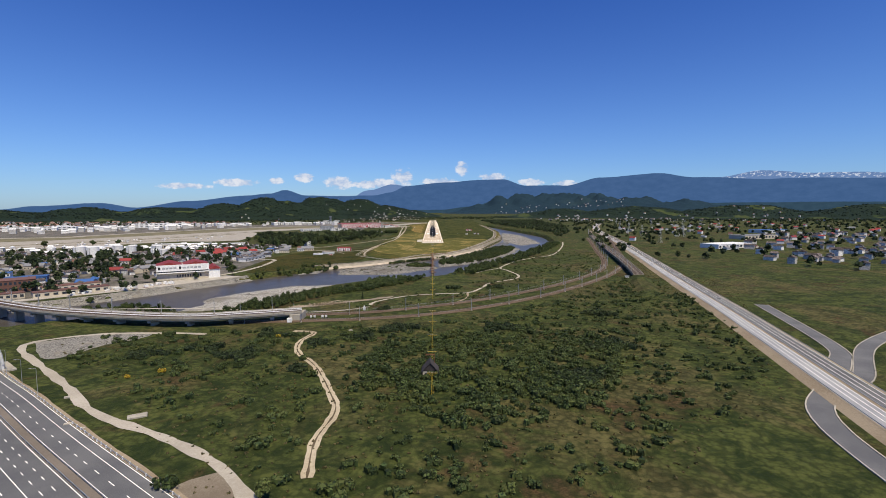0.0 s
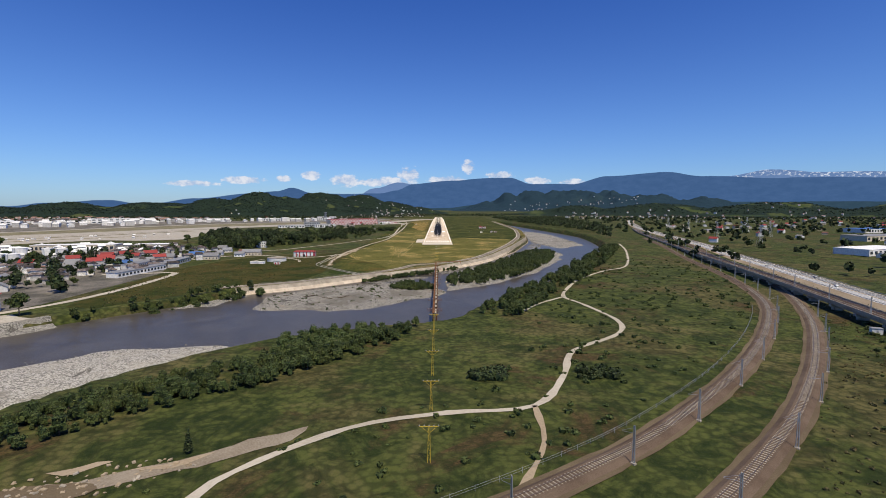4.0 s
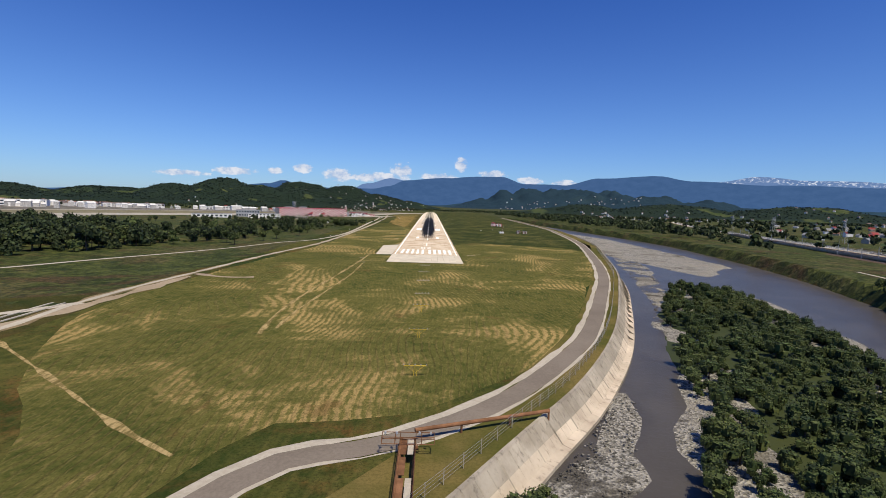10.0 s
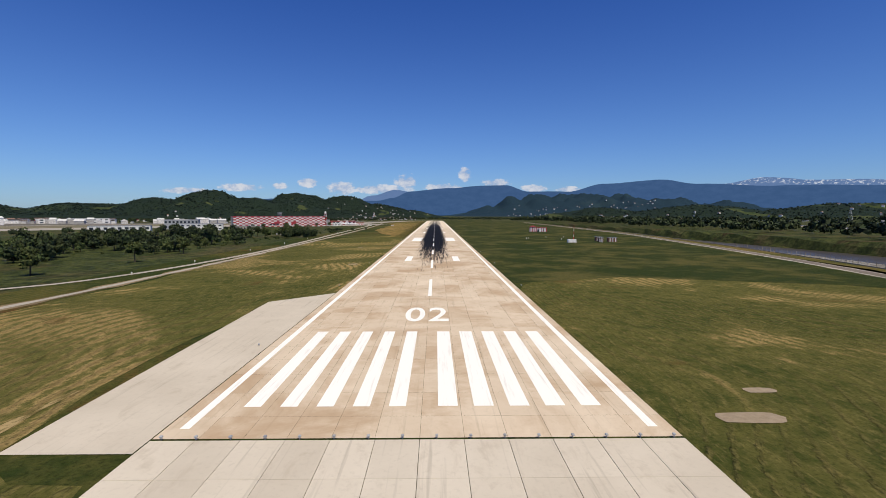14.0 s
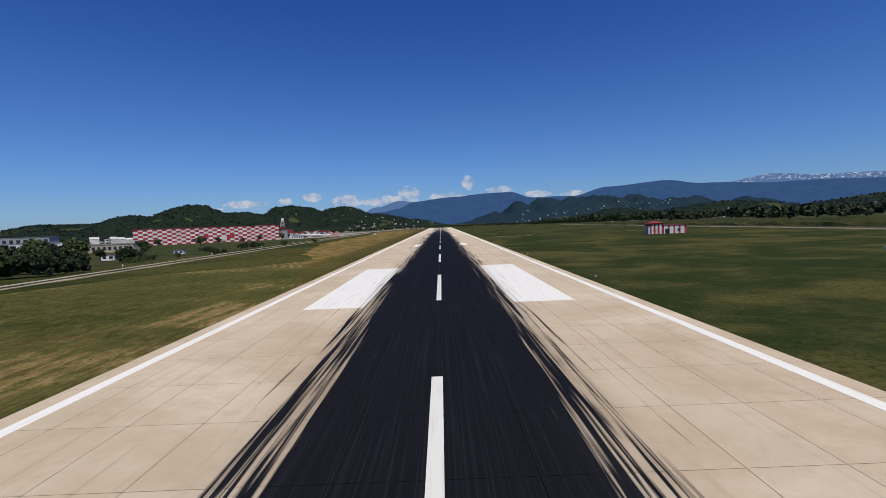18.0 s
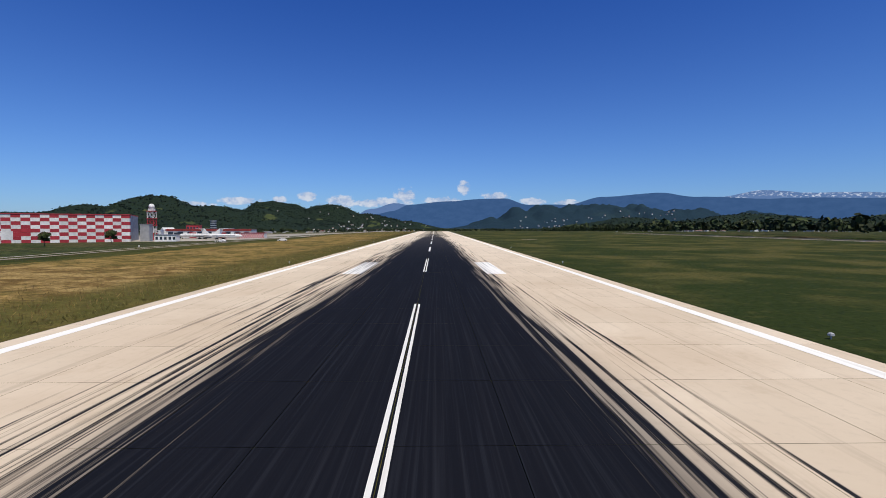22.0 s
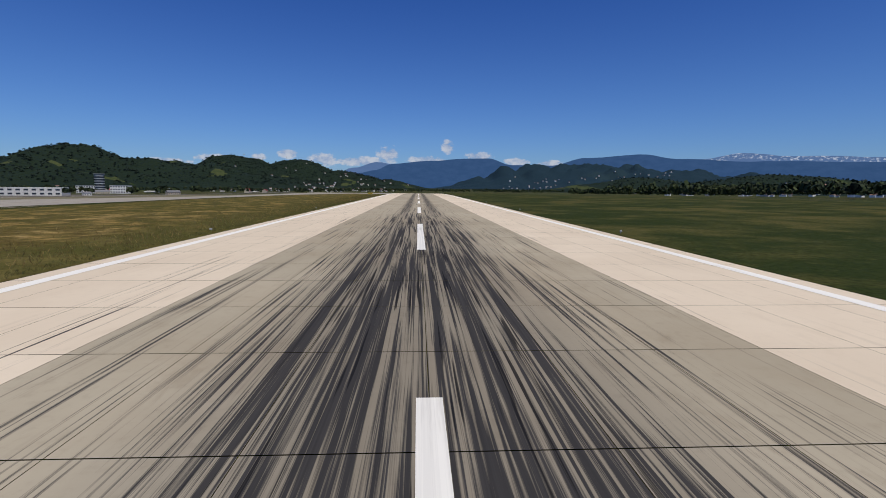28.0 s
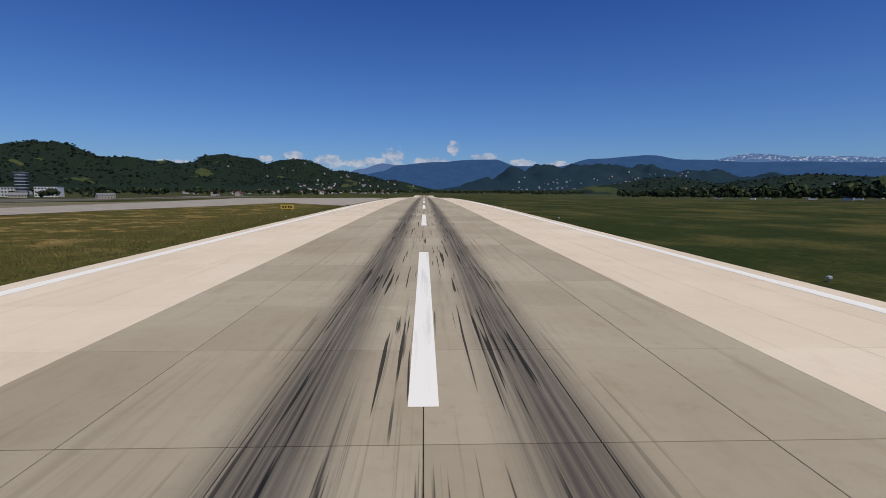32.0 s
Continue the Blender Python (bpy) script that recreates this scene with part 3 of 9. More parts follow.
M = {
    "scrub": scrub_material("rough scrub land"),
    "windrows": windrow_material("straw windrows on mown grass"),
    "field": meadow_material("airfield grass"),
    "verge_tall": verge_material("tall golden verge grass"),
    "verge": grass_material("runway verge grass", (0.082, 0.082, 0.021), (0.165, 0.126, 0.043), (0.155, 0.102, 0.037), big=0.02, bias=0.02, grain=0.45),
    "meadow": grass_material("rusty meadow", (0.030, 0.041, 0.011), (0.070, 0.060, 0.019), (0.125, 0.060, 0.026), big=0.022, bias=0.035),
    "lawn": grass_material("dark green airfield grass", (0.032, 0.045, 0.012), (0.106, 0.096, 0.030), (0.13, 0.095, 0.040), big=0.03, bias=0.0),
    "gravel": gravel_material(),
    "water": water_material(),
    "concrete": concrete_material("weathered concrete", (0.25, 0.215, 0.165), (0.39, 0.345, 0.275)),
    "berm": concrete_material("pale pinkish concrete apron", (0.42, 0.345, 0.26), (0.56, 0.475, 0.365)),
    "bright_concrete": concrete_material("pale apron concrete", (0.33, 0.295, 0.24), (0.44, 0.40, 0.33)),
    "slab_outer": runway_material("pinkish runway concrete", (0.60, 0.492, 0.356), (0.76, 0.648, 0.492), True),
    "slab_inner": runway_material("grey runway concrete", (0.374, 0.325, 0.236), (0.480, 0.422, 0.314), True),
    "slab_pad": runway_material("pale blast pad concrete", (0.50, 0.44, 0.345), (0.64, 0.572, 0.458), False),
    "joint": joint_material(),
    "paint": paint_material("white runway paint", 0.0),
    "paint_worn": paint_material("white runway paint under tyre rubber", 0.6),
    "paint_dash": paint_material("white centre line paint", 0.1),
    "asphalt": asphalt_material("grey asphalt", 0.10, 0.16),
    "warm_asphalt": earth_material("brownish old asphalt", (0.15, 0.124, 0.098), (0.205, 0.172, 0.138), 0.5, 0.02),
    "dark_asphalt": asphalt_material("dark asphalt", 0.095, 0.145),
    "pale_asphalt": asphalt_material("pale worn asphalt", 0.26, 0.36),
    "pale_road": earth_material("pale gravel road", (0.34, 0.30, 0.235), (0.47, 0.42, 0.34)),
    "sand": earth_material("pale trodden sand", (0.36, 0.29, 0.19), (0.52, 0.44, 0.31)),
    "dry_earth": earth_material("dry brown earth and trampled grass", (0.105, 0.082, 0.038), (0.29, 0.215, 0.12), 0.6),
    "dirt": earth_material("bare sandy earth", (0.26, 0.20, 0.13), (0.36, 0.29, 0.20)),
    "dusty_track": earth_material("dusty trodden earth", (0.17, 0.135, 0.095), (0.30, 0.255, 0.19), 0.5),
    "dusty_ground": earth_material("dusty town ground", (0.045, 0.045, 0.034), (0.22, 0.195, 0.165), 0.35),
    "dry_field": earth_material("dry infield grass", (0.105, 0.098, 0.050), (0.235, 0.205, 0.125), 0.25),
    "pale_gravel": gravel_material("pale dry river gravel", 1.5),
    "straw_track": straw_track_material(),
    "ballast": earth_material("brown railway ballast", (0.085, 0.058, 0.040), (0.145, 0.105, 0.075), 1.0),
    "track_earth": earth_material("brown trackside earth", (0.095, 0.070, 0.042), (0.15, 0.115, 0.072), 0.6),
    "rail": plain("worn steel rail", (0.20, 0.15, 0.12), 0.45, 0.7),
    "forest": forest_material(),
    "hill_meadow": grass_material("hillside meadow", (0.036, 0.054, 0.020), (0.072, 0.084, 0.034), (0.09, 0.085, 0.04), big=0.006, bias=0.03, grain=0.3),
    "hazed_forest": forest_material("far wooded ridge", True),
    "leaf": leaf_material("broadleaf foliage", (0.018, 0.032, 0.010), (0.066, 0.086, 0.026)),
    "leaf_light": leaf_material("light green foliage", (0.030, 0.052, 0.014), (0.082, 0.105, 0.034)),
    "leaf_dark": leaf_material("dark conifer foliage", (0.012, 0.022, 0.010), (0.042, 0.058, 0.021)),
    "undergrowth": leaf_material("undergrowth", (0.017, 0.025, 0.008), (0.038, 0.046, 0.014)),
    "straw": leaf_material("tall straw", (0.12, 0.092, 0.030), (0.21, 0.155, 0.055)),
    "green_straw": leaf_material("green grass blades", (0.075, 0.080, 0.022), (0.15, 0.135, 0.042)),
    "leaf_dry": leaf_material("dry grass and weeds", (0.036, 0.040, 0.014), (0.105, 0.088, 0.036)),
    "bloom": leaf_material("yellow blossom", (0.10, 0.11, 0.02), (0.42, 0.30, 0.03)),
    # leaf colours carry a painted blue-green haze for the distant hills
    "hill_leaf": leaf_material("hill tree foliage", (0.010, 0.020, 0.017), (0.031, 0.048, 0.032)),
    "far_wall": plain("pale house walls", (0.60, 0.58, 0.54), 0.8, spread=0.35, rnd="island"),
    "far_roof": plain("tiled roofs", (0.22, 0.13, 0.10), 0.8, spread=0.5, rnd="island"),
    "old_roof": plain("old grey-brown roofs", (0.105, 0.085, 0.078), 0.85, spread=0.6, rnd="island"),
    "bark": earth_material("bark", (0.07, 0.05, 0.035), (0.13, 0.10, 0.075), 2.0),
    "white": plain("white paint", (0.70, 0.69, 0.66), 0.6),
    "cream": plain("cream render", (0.50, 0.44, 0.34), 0.85),
    "grey": plain("grey metal", (0.34, 0.35, 0.36), 0.6),
    "dark": plain("dark window glass", (0.035, 0.045, 0.06), 0.15, spec=0.6),
    "red": plain("red paint", (0.36, 0.035, 0.045), 0.6),
    "red_roof": plain("red roof sheet", (0.25, 0.040, 0.034), 0.65),
    "brown_roof": plain("rusty brown roof", (0.15, 0.075, 0.055), 0.8),
    "dark_roof": plain("dark brown roof boards", (0.055, 0.045, 0.042), 0.8, spread=0.3),
    "grey_roof": plain("grey roof sheet", (0.20, 0.20, 0.205), 0.7),
    "blue": plain("blue paint", (0.05, 0.12, 0.30), 0.6),
    "rust": plain("rusty brown steel", (0.17, 0.085, 0.045), 0.9, 0.0, 0.3, spec=0.04),
    "yellow": plain("yellow paint", (0.55, 0.38, 0.04), 0.6),
    "steel": plain("galvanised steel", (0.38, 0.39, 0.40), 0.5, 0.5),
    "black": plain("black rubber", (0.02, 0.02, 0.022), 0.8),
}


# ---------------------------------------------------------------- helpers for meshes
def mesh(name, verts, faces, mat=None, smooth=False):
    me = bpy.data.meshes.new(name)
    me.from_pydata([tuple(v) for v in verts], [], [tuple(f) for f in faces])
    if mat is not None:
        me.materials.append(M[mat])
    if smooth:
        me.polygons.foreach_set("use_smooth", [True] * len(me.polygons))
    me.update()
    return me


def part(name, me, parent=None, label="", at=None, kind=""):
    ob = new(name, me)
    if parent is not None:
        ob.parent = parent
    if at is not None:
        ob.matrix_basis = at
    return tagged(ob, label, kind=kind)


def structure(name, me, label, category):
    return tagged(new(name, me), label, category, kind="structure")


def thing(name, label, category, group="", at=None):
    ob = new(name)
    ob.empty_display_size = 1.0
    if at is not None:
        ob.matrix_basis = at
    return tagged(ob, label, category, group)


class Geo:
    """Collects boxes, cylinders and strips into one mesh."""

    def __init__(self):
        self.v, self.f = [], []

    def add(self, verts, faces):
        n = len(self.v)
        self.v += [tuple(p) for p in verts]
        self.f += [tuple(n + i for i in q) for q in faces]
        return self

    def box(self, x0, x1, y0, y1, z0, z1, m=None, bevel=0.0):
        if bevel:
            b = bevel
            p = [(x0, y0, z0), (x1, y0, z0), (x1, y1, z0), (x0, y1, z0),
                 (x0, y0, z1 - b), (x1, y0, z1 - b), (x1, y1, z1 - b), (x0, y1, z1 - b),
                 (x0 + b, y0 + b, z1), (x1 - b, y0 + b, z1), (x1 - b, y1 - b, z1), (x0 + b, y1 - b, z1)]
            q = [(0, 1, 5, 4), (1, 2, 6, 5), (2, 3, 7, 6), (3, 0, 4, 7), (4, 5, 9, 8), (5, 6, 10, 9), (6, 7, 11, 10), (7, 4, 8, 11), (8, 9, 10, 11), (3, 2, 1, 0)]
        else:
            p = [(x0, y0, z0), (x1, y0, z0), (x1, y1, z0), (x0, y1, z0), (x0, y0, z1), (x1, y0, z1), (x1, y1, z1), (x0, y1, z1)]
            q = [(0, 1, 5, 4), (1, 2, 6, 5), (2, 3, 7, 6), (3, 0, 4, 7), (4, 5, 6, 7), (3, 2, 1, 0)]
        if m is not None:
            p = [m @ Vector(c) for c in p]
        return self.add(p, q)

    def tube(self, a, b, r0, r1=None, n=8, caps=True):
        a, b = Vector(a), Vector(b)
        r1 = r0 if r1 is None else r1
        d = (b - a).normalized()
        u = d.cross(Vector((0, 0, 1)) if abs(d.z) < 0.9 else Vector((1, 0, 0))).normalized()
        w = d.cross(u)
        p = []
        for c, r in ((a, r0), (b, r1)):
            p += [c + (u * math.cos(2 * math.pi * i / n) + w * math.sin(2 * math.pi * i / n)) * r for i in range(n)]
        q = [(i, (i + 1) % n, n + (i + 1) % n, n + i) for i in range(n)]
        if caps:
            q += [tuple(range(n - 1, -1, -1)), tuple(range(n, 2 * n))]
        return self.add(p, q)

    def lathe(self, rings, n=16, at=(0, 0, 0)):
        p, q = [], []
        for r, z in rings:
            p += [(at[0] + r * math.cos(2 * math.pi * i / n), at[1] + r * math.sin(2 * math.pi * i / n), at[2] + z) for i in range(n)]
        for k in range(len(rings) - 1):
            q += [(k * n + i, k * n + (i + 1) % n, (k + 1) * n + (i + 1) % n, (k + 1) * n + i) for i in range(n)]
        q.append(tuple(range((len(rings) - 1) * n, len(rings) * n)))
        return self.add(p, q)

    def mesh(self, name, mat, smooth=False):
        return mesh(name, self.v, self.f, mat, smooth)


def smooth_line(points, step=6.0):
    """A Catmull-Rom line through the points, in about equal steps."""
    p = [Vector(q) for q in points]
    p = [p[0] * 2 - p[1]] + p + [p[-1] * 2 - p[-2]]
    out = []
    for i in range(1, len(p) - 2):
        n = max(2, int((p[i + 1] - p[i]).length / step))
        for k in range(n):
            t = k / n
            out.append(0.5 * ((2 * p[i]) + (p[i + 1] - p[i - 1]) * t + (2 * p[i - 1] - 5 * p[i] + 4 * p[i + 1] - p[i + 2]) * t * t
                              + (3 * p[i] - p[i - 1] - 3 * p[i + 1] + p[i + 2]) * t ** 3))
    return out + [p[-2]]


def offsets(line):
    """The unit vectors to the right of a line, point by point."""
    out = []
    for i in range(len(line)):
        d = line[min(i + 1, len(line) - 1)] - line[max(i - 1, 0)]
        out.append(Vector((d.y, -d.x)).normalized())
    return out


def ribbon(line, left, right, z, geo=None, thick=0.0, drape=None, wobble=0.0):
    """A strip along a line of 2D points; z is a number or a function of x, y. thick: gives it sides."""
    geo = geo or Geo()
    nrm = offsets(line)
    v, f = [], []
    for i, (p, n) in enumerate(zip(line, nrm)):
        w = wobble * math.sin(i * 1.7) * math.sin(i * 0.61 + 1)
        for s in (left - w, right + w):
            q = p + n * s
            h = z(q.x, q.y) if callable(z) else z
            v.append((q.x, q.y, h))
            if thick:
                v.append((q.x, q.y, h - thick))
    k = 4 if thick else 2
    for i in range(len(line) - 1):
        a, b = i * k, (i + 1) * k
        if thick:
            f += [(a, a + 2, b + 2, b), (a + 1, a, b, b + 1), (a + 2, a + 3, b + 3, b + 2), (a + 3, a + 1, b + 1, b + 3)]
        else:
            f.append((a, a + 1, b + 1, b))
    return geo.add(v, f)


def inside(px, py, poly):
    """Which of the points lie in the polygon."""
    r = np.zeros(px.shape, bool)
    n = len(poly)
    for i in range(n):
        x0, y0 = poly[i]
        x1, y1 = poly[i - 1]
        if y0 == y1:
            continue
        c = ((y0 > py) != (y1 > py)) & (px < (x1 - x0) * (py - y0) / (y1 - y0) + x0)
        r ^= c
    return r


def edge_distance(px, py, poly):
    d = np.full(px.shape, 1e9)
    for i in range(len(poly)):
        a, b = np.array(poly[i - 1], float), np.array(poly[i], float)
        ab = b - a
        t = np.clip(((px - a[0]) * ab[0] + (py - a[1]) * ab[1]) / max(ab @ ab, 1e-9), 0, 1)
        d = np.minimum(d, np.hypot(px - a[0] - t * ab[0], py - a[1] - t * ab[1]))
    return d


def sheet(poly, z, name, mat, inset=0.0):
    """A flat or draped filled outline."""
    bm = bmesh.new()
    bm.faces.new([bm.verts.new((x, y, 0)) for x, y in poly])
    bmesh.ops.triangulate(bm, faces=bm.faces[:])
    for v in bm.verts:
        v.co.z = z(v.co.x, v.co.y) if callable(z) else z
    me = bpy.data.meshes.new(name)
    for p in bm.faces:
        if p.normal.z < 0:
            p.normal_flip()
    bm.to_mesh(me)
    bm.free()
    me.materials.append(M[mat])
    return me


def wavy(poly, amount=3.0, step=8.0, seed=0):
    """A closed outline with an uneven natural edge."""
    line = smooth_line([*poly, poly[0]], step)[:-1]
    out = []
    for i, p in enumerate(line):
        d = noise.noise_vector((p.x * 0.05, p.y * 0.05, seed)) + noise.noise_vector((p.x * 0.17, p.y * 0.17, seed + 9)) * 0.5
        out.append((p.x + d.x * amount, p.y + d.y * amount))
    return out


# ---------------------------------------------------------------- ground, river, banks
WATER, LOW = -9.0, -4.0
# the river's banks, upstream; the wall on the airfield's side starts at (-101, -364)
WALL_TOP = [(-150, -413), (-128, -400), (-109, -387), (-96, -374), (-82, -360), (-68, -346), (-55, -335), (-39, -320), (-28, -309), (-7, -288), (2, -277), (20, -252), (40, -224), (64, -180), (91, -114), (111, -59), (138, 35), (166, 140), (190, 300), (208, 520), (220, 1100)]
WEST_BANK = [(-520, -830), (-340, -672), (-284, -610), (-258, -570), (-214, -505), (-172, -450), (-150, -413)]
EAST_BANK = [(-560, -960), (-360, -800), (-225, -702), (-165, -692), (-118, -600), (-70, -545), (5, -512), (24, -482), (54, -440), (96, -370), (150, -258), (212, -145), (242, -78), (272, 16), (296, 141), (312, 320), (286, 651), (244, 1100)]
west = smooth_line(WEST_BANK, 10) + smooth_line(WALL_TOP, 10)[1:]
east = smooth_line(EAST_BANK, 10)
RIVER = [tuple(p) for p in west] + [tuple(p) for p in reversed(east)]


def ease(v):
    v = np.clip(v, 0.0, 1.0)
    return v * v * (3 - 2 * v)


def far_fall(y):
    """The runway's northern half and the land round it sink gently."""
    return -14.0 * ease((y - 1240.0) / 1100.0)


def plain_height(x, y):
    """The land falls to the flood plain in the south and gently to the west."""
    south = LOW * ease((-40 - y) / 210)
    west_fall = -3.5 * ease((-60 - x) / 120) - 9.5 * ease((-150 - x) / 350) * ease((y - 950) / 750)
    return np.minimum(np.minimum(south, west_fall), far_fall(y))


def ground_height(x, y):
    return float(plain_height(np.float64(x), np.float64(y)))


def land(px, py):
    z = plain_height(px, py)
    inn = inside(px, py, RIVER)
    d = edge_distance(px, py, RIVER)
    return np.where(inn, np.maximum(z - d * 1.6, -11.0), z)


def axis(breaks):
    out = []
    for a, b, s in breaks:
        out += list(np.arange(a, b, s))
    return np.array(out + [breaks[-1][1]], float)


def build_ground():
    xs = axis([(-9200, -1400, 520), (-1400, -600, 40), (-600, -360, 12), (-360, 320, 5), (320, 600, 14), (600, 1000, 40), (1000, 9200, 550)])
    ys = axis([(-3000, -1400, 400), (-1400, -1000, 40), (-1000, -720, 8), (-720, 150, 5), (150, 1100, 12), (1100, 2600, 30), (2600, 9300, 550)])
    gx, gy = np.meshgrid(xs, ys)
    gz = land(gx, gy)
    nx, ny = len(xs), len(ys)
    v = np.stack([gx, gy, gz], -1).reshape(-1, 3)
    i = np.arange(nx * ny).reshape(ny, nx)
    f = np.stack([i[:-1, :-1], i[:-1, 1:], i[1:, 1:], i[1:, :-1]], -1).reshape(-1, 4)
    me = bpy.data.meshes.new("ground")
    me.from_pydata(v.tolist(), [], f.tolist())
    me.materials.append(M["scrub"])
    me.update()
    return structure("ground", me, "flat river plain of dark green scrub and dry grass", "ground")


build_ground()
structure("water", sheet(RIVER, WATER, "water", "water"), "wide river of grey silty water between gravel banks", "river")


def lift(dz):
    return lambda x, y: ground_height(x, y) + dz


# gravel bars in the river bed
def gravel_bar(poly, seed, top=0.55, mat="gravel", label="pale grey gravel bar lying in the river"):
    """A low bar of stones: highest in the middle, running out under the water at its edge."""
    edge = wavy(poly, 4.0, 7.0, seed)
    xs = np.array([p[0] for p in edge])
    ys = np.array([p[1] for p in edge])
    g = 4.0
    gx, gy = np.meshgrid(np.arange(xs.min() - 4, xs.max() + 8, g), np.arange(ys.min() - 4, ys.max() + 8, g))
    inn = inside(gx, gy, edge)
    d = edge_distance(gx, gy, edge)
    rough = np.array([[noise.noise((a * 0.06, b * 0.06, seed)) for a, b in zip(r, q)] for r, q in zip(gx, gy)])
    z = WATER + np.where(inn, np.minimum(d * 0.09, top) + rough * 0.35 - 0.02, -d * 0.12)
    ny, nx = gx.shape
    i = np.arange(nx * ny).reshape(ny, nx)
    keep = (inn | (d < 9))
    q = keep[:-1, :-1] | keep[1:, 1:]
    f = np.stack([i[:-1, :-1], i[:-1, 1:], i[1:, 1:], i[1:, :-1]], -1)[q]
    me = bpy.data.meshes.new("gravel_bar")
    me.from_pydata(np.stack([gx, gy, z], -1).reshape(-1, 3).tolist(), [], f.tolist())
    me.materials.append(M[mat])
    return structure("gravel_bar", me, label, "gravel bar")


BAR = [(-117, -461), (-108, -466), (-65, -467), (-40, -458), (-15, -430), (-2, -422), (10, -402), (0, -384), (-16, -362), (-34, -352), (-60, -362), (-92, -384), (-122, -410), (-124, -430), (-119, -448)]
SPIT = [(-172, -464), (-154, -457), (-144, -453), (-146, -436), (-140, -420), (-143, -408), (-152, -418), (-164, -440)]
WALL_BAR = [(6, -286), (22, -262), (40, -236), (50, -220), (52, -226), (38, -258), (18, -290), (6, -304)]
FOOT_BAR = [(-66, -356), (-50, -342), (-36, -328), (-22, -318), (-8, -322), (-14, -332), (-30, -342), (-46, -352)]
RIFFLE = [(84, -160), (106, -120), (128, -50), (150, 30), (174, 110), (190, 100), (172, 30), (150, -30), (124, -100), (96, -156)]
ISLAND = [(8, -395), (40, -372), (72, -330), (98, -294), (145, -194), (176, -90), (158, -45), (128, -90), (95, -150), (58, -235), (22, -308), (8, -352)]
SOUTH_BAR = [(-250, -735), (-200, -662), (-205, -622), (-176, -579), (-144, -552), (-80, -542), (-20, -520), (-20, -545), (-70, -580), (-130, -640), (-170, -705)]
NORTH_BAR = [(174, 130), (186, 40), (196, -8), (232, 36), (252, 60), (260, 170), (264, 388), (236, 520), (212, 420), (192, 260)]
gravel_bar(BAR, 1)
gravel_bar(SPIT, 12, 0.4)
gravel_bar(ISLAND, 2, 1.0)
gravel_bar(WALL_BAR, 6, 0.3)
gravel_bar(FOOT_BAR, 7, 0.4)
gravel_bar(RIFFLE, 11, 0.04)
gravel_bar([(14, -345), (26, -305), (60, -240), (100, -140), (142, -66), (160, -62), (164, -95), (136, -194), (94, -286), (66, -332), (40, -360)], 9, 1.5, "undergrowth", "green undergrowth covering the river island")
gravel_bar(SOUTH_BAR, 3, 2.2, "pale_gravel", "bleached gravel bank below the railway")
gravel_bar(NORTH_BAR, 4)

# the town's bank: a slope of grey gravel down to the water
bank_line = smooth_line(WEST_BANK[:-2], 8)
bv, bf = [], []
for p, n in zip(bank_line, offsets(bank_line)):
    for k, (o, z) in enumerate(((-4.0, LOW + 0.12), (0.0, LOW + 0.10), (2.6, WATER + 1.6), (7.0, WATER + 0.35), (12.0, WATER - 0.3))):
        q = p + n * (o + 1.6 * noise.noise((p.x * 0.08, p.y * 0.08, k * 3.0)) * (k > 1))
        bv.append((q.x, q.y, z))
for i in range(len(bank_line) - 1):
    bf += [(i * 5 + k, i * 5 + k + 1, i * 5 + k + 6, i * 5 + k + 5) for k in range(4)]
structure("river_bank", mesh("river_bank", bv, bf, "gravel"), "grey gravel slope of the town's river bank", "bank")

# fields of the airport
AIRFIELD = [(-400, 2600), (-126, 900), (-118, 400), (-112, 0), (-120, -150), (-100, -330)] + [tuple(p - n * 3.0) for p, n in zip(smooth_line(WALL_TOP[5:], 20), offsets(smooth_line(WALL_TOP[5:], 20)))] + [(300, 2600)]


def draped(poly, name, mat, dz, cell=8.0):
    """A filled outline that follows the land, cut into a grid where the land bends."""
    me = sheet(poly, 0.0, name, mat)
    bm = bmesh.new()
    bm.from_mesh(me)
    xs, ys = [p[0] for p in poly], [p[1] for p in poly]
    cuts = [((0, y, 0), (0, 1, 0)) for y in (*np.arange(-260, -30, cell), *np.arange(950, 2500, 60)) if min(ys) < y < max(ys)]
    cuts += [((x, 0, 0), (1, 0, 0)) for x in (*np.arange(-200, -44, cell), *np.arange(-500, -200, 60)) if min(xs) < x < max(xs)]
    for co, no in cuts:
        bmesh.ops.bisect_plane(bm, geom=bm.verts[:] + bm.edges[:] + bm.faces[:], plane_co=co, plane_no=no)
    for v in bm.verts:
        v.co.z = ground_height(v.co.x, v.co.y) + dz
    bm.to_mesh(me)
    bm.free()
    return me


structure("grass_field", draped(AIRFIELD, "grass_field", "field", 0.05), "mown airfield grass, green with straw-coloured swathes", "grass")
MOWN = [(-52, -312), (-50, -290), (-58, -268), (-72, -246), (-88, -226), (-102, -200), (-108, -168), (-106, -130), (-102, -90), (-97, -40), (-90, 10), (-86, 60), (-86, 120), (-89, 250), (-80, 340), (-52, 380), (-24, 384), (-23.7, 178), (-24, 76), (-36, 64), (-34, -4), (-23, -7), (-22, -43), (22, -43), (23, -7), (25, 90), (60, 110), (118, 90), (130, 40), (112, -20), (104, -50), (92, -85), (80, -105), (66, -140), (48, -185), (24, -222), (0, -246), (-24, -252), (-36, -282), (-48, -304)]
structure("mown_field", draped(wavy(MOWN, 2.5, 9.0, 4), "mown_field", "windrows", 0.07), "mown grass lying in pale straw windrows", "grass")
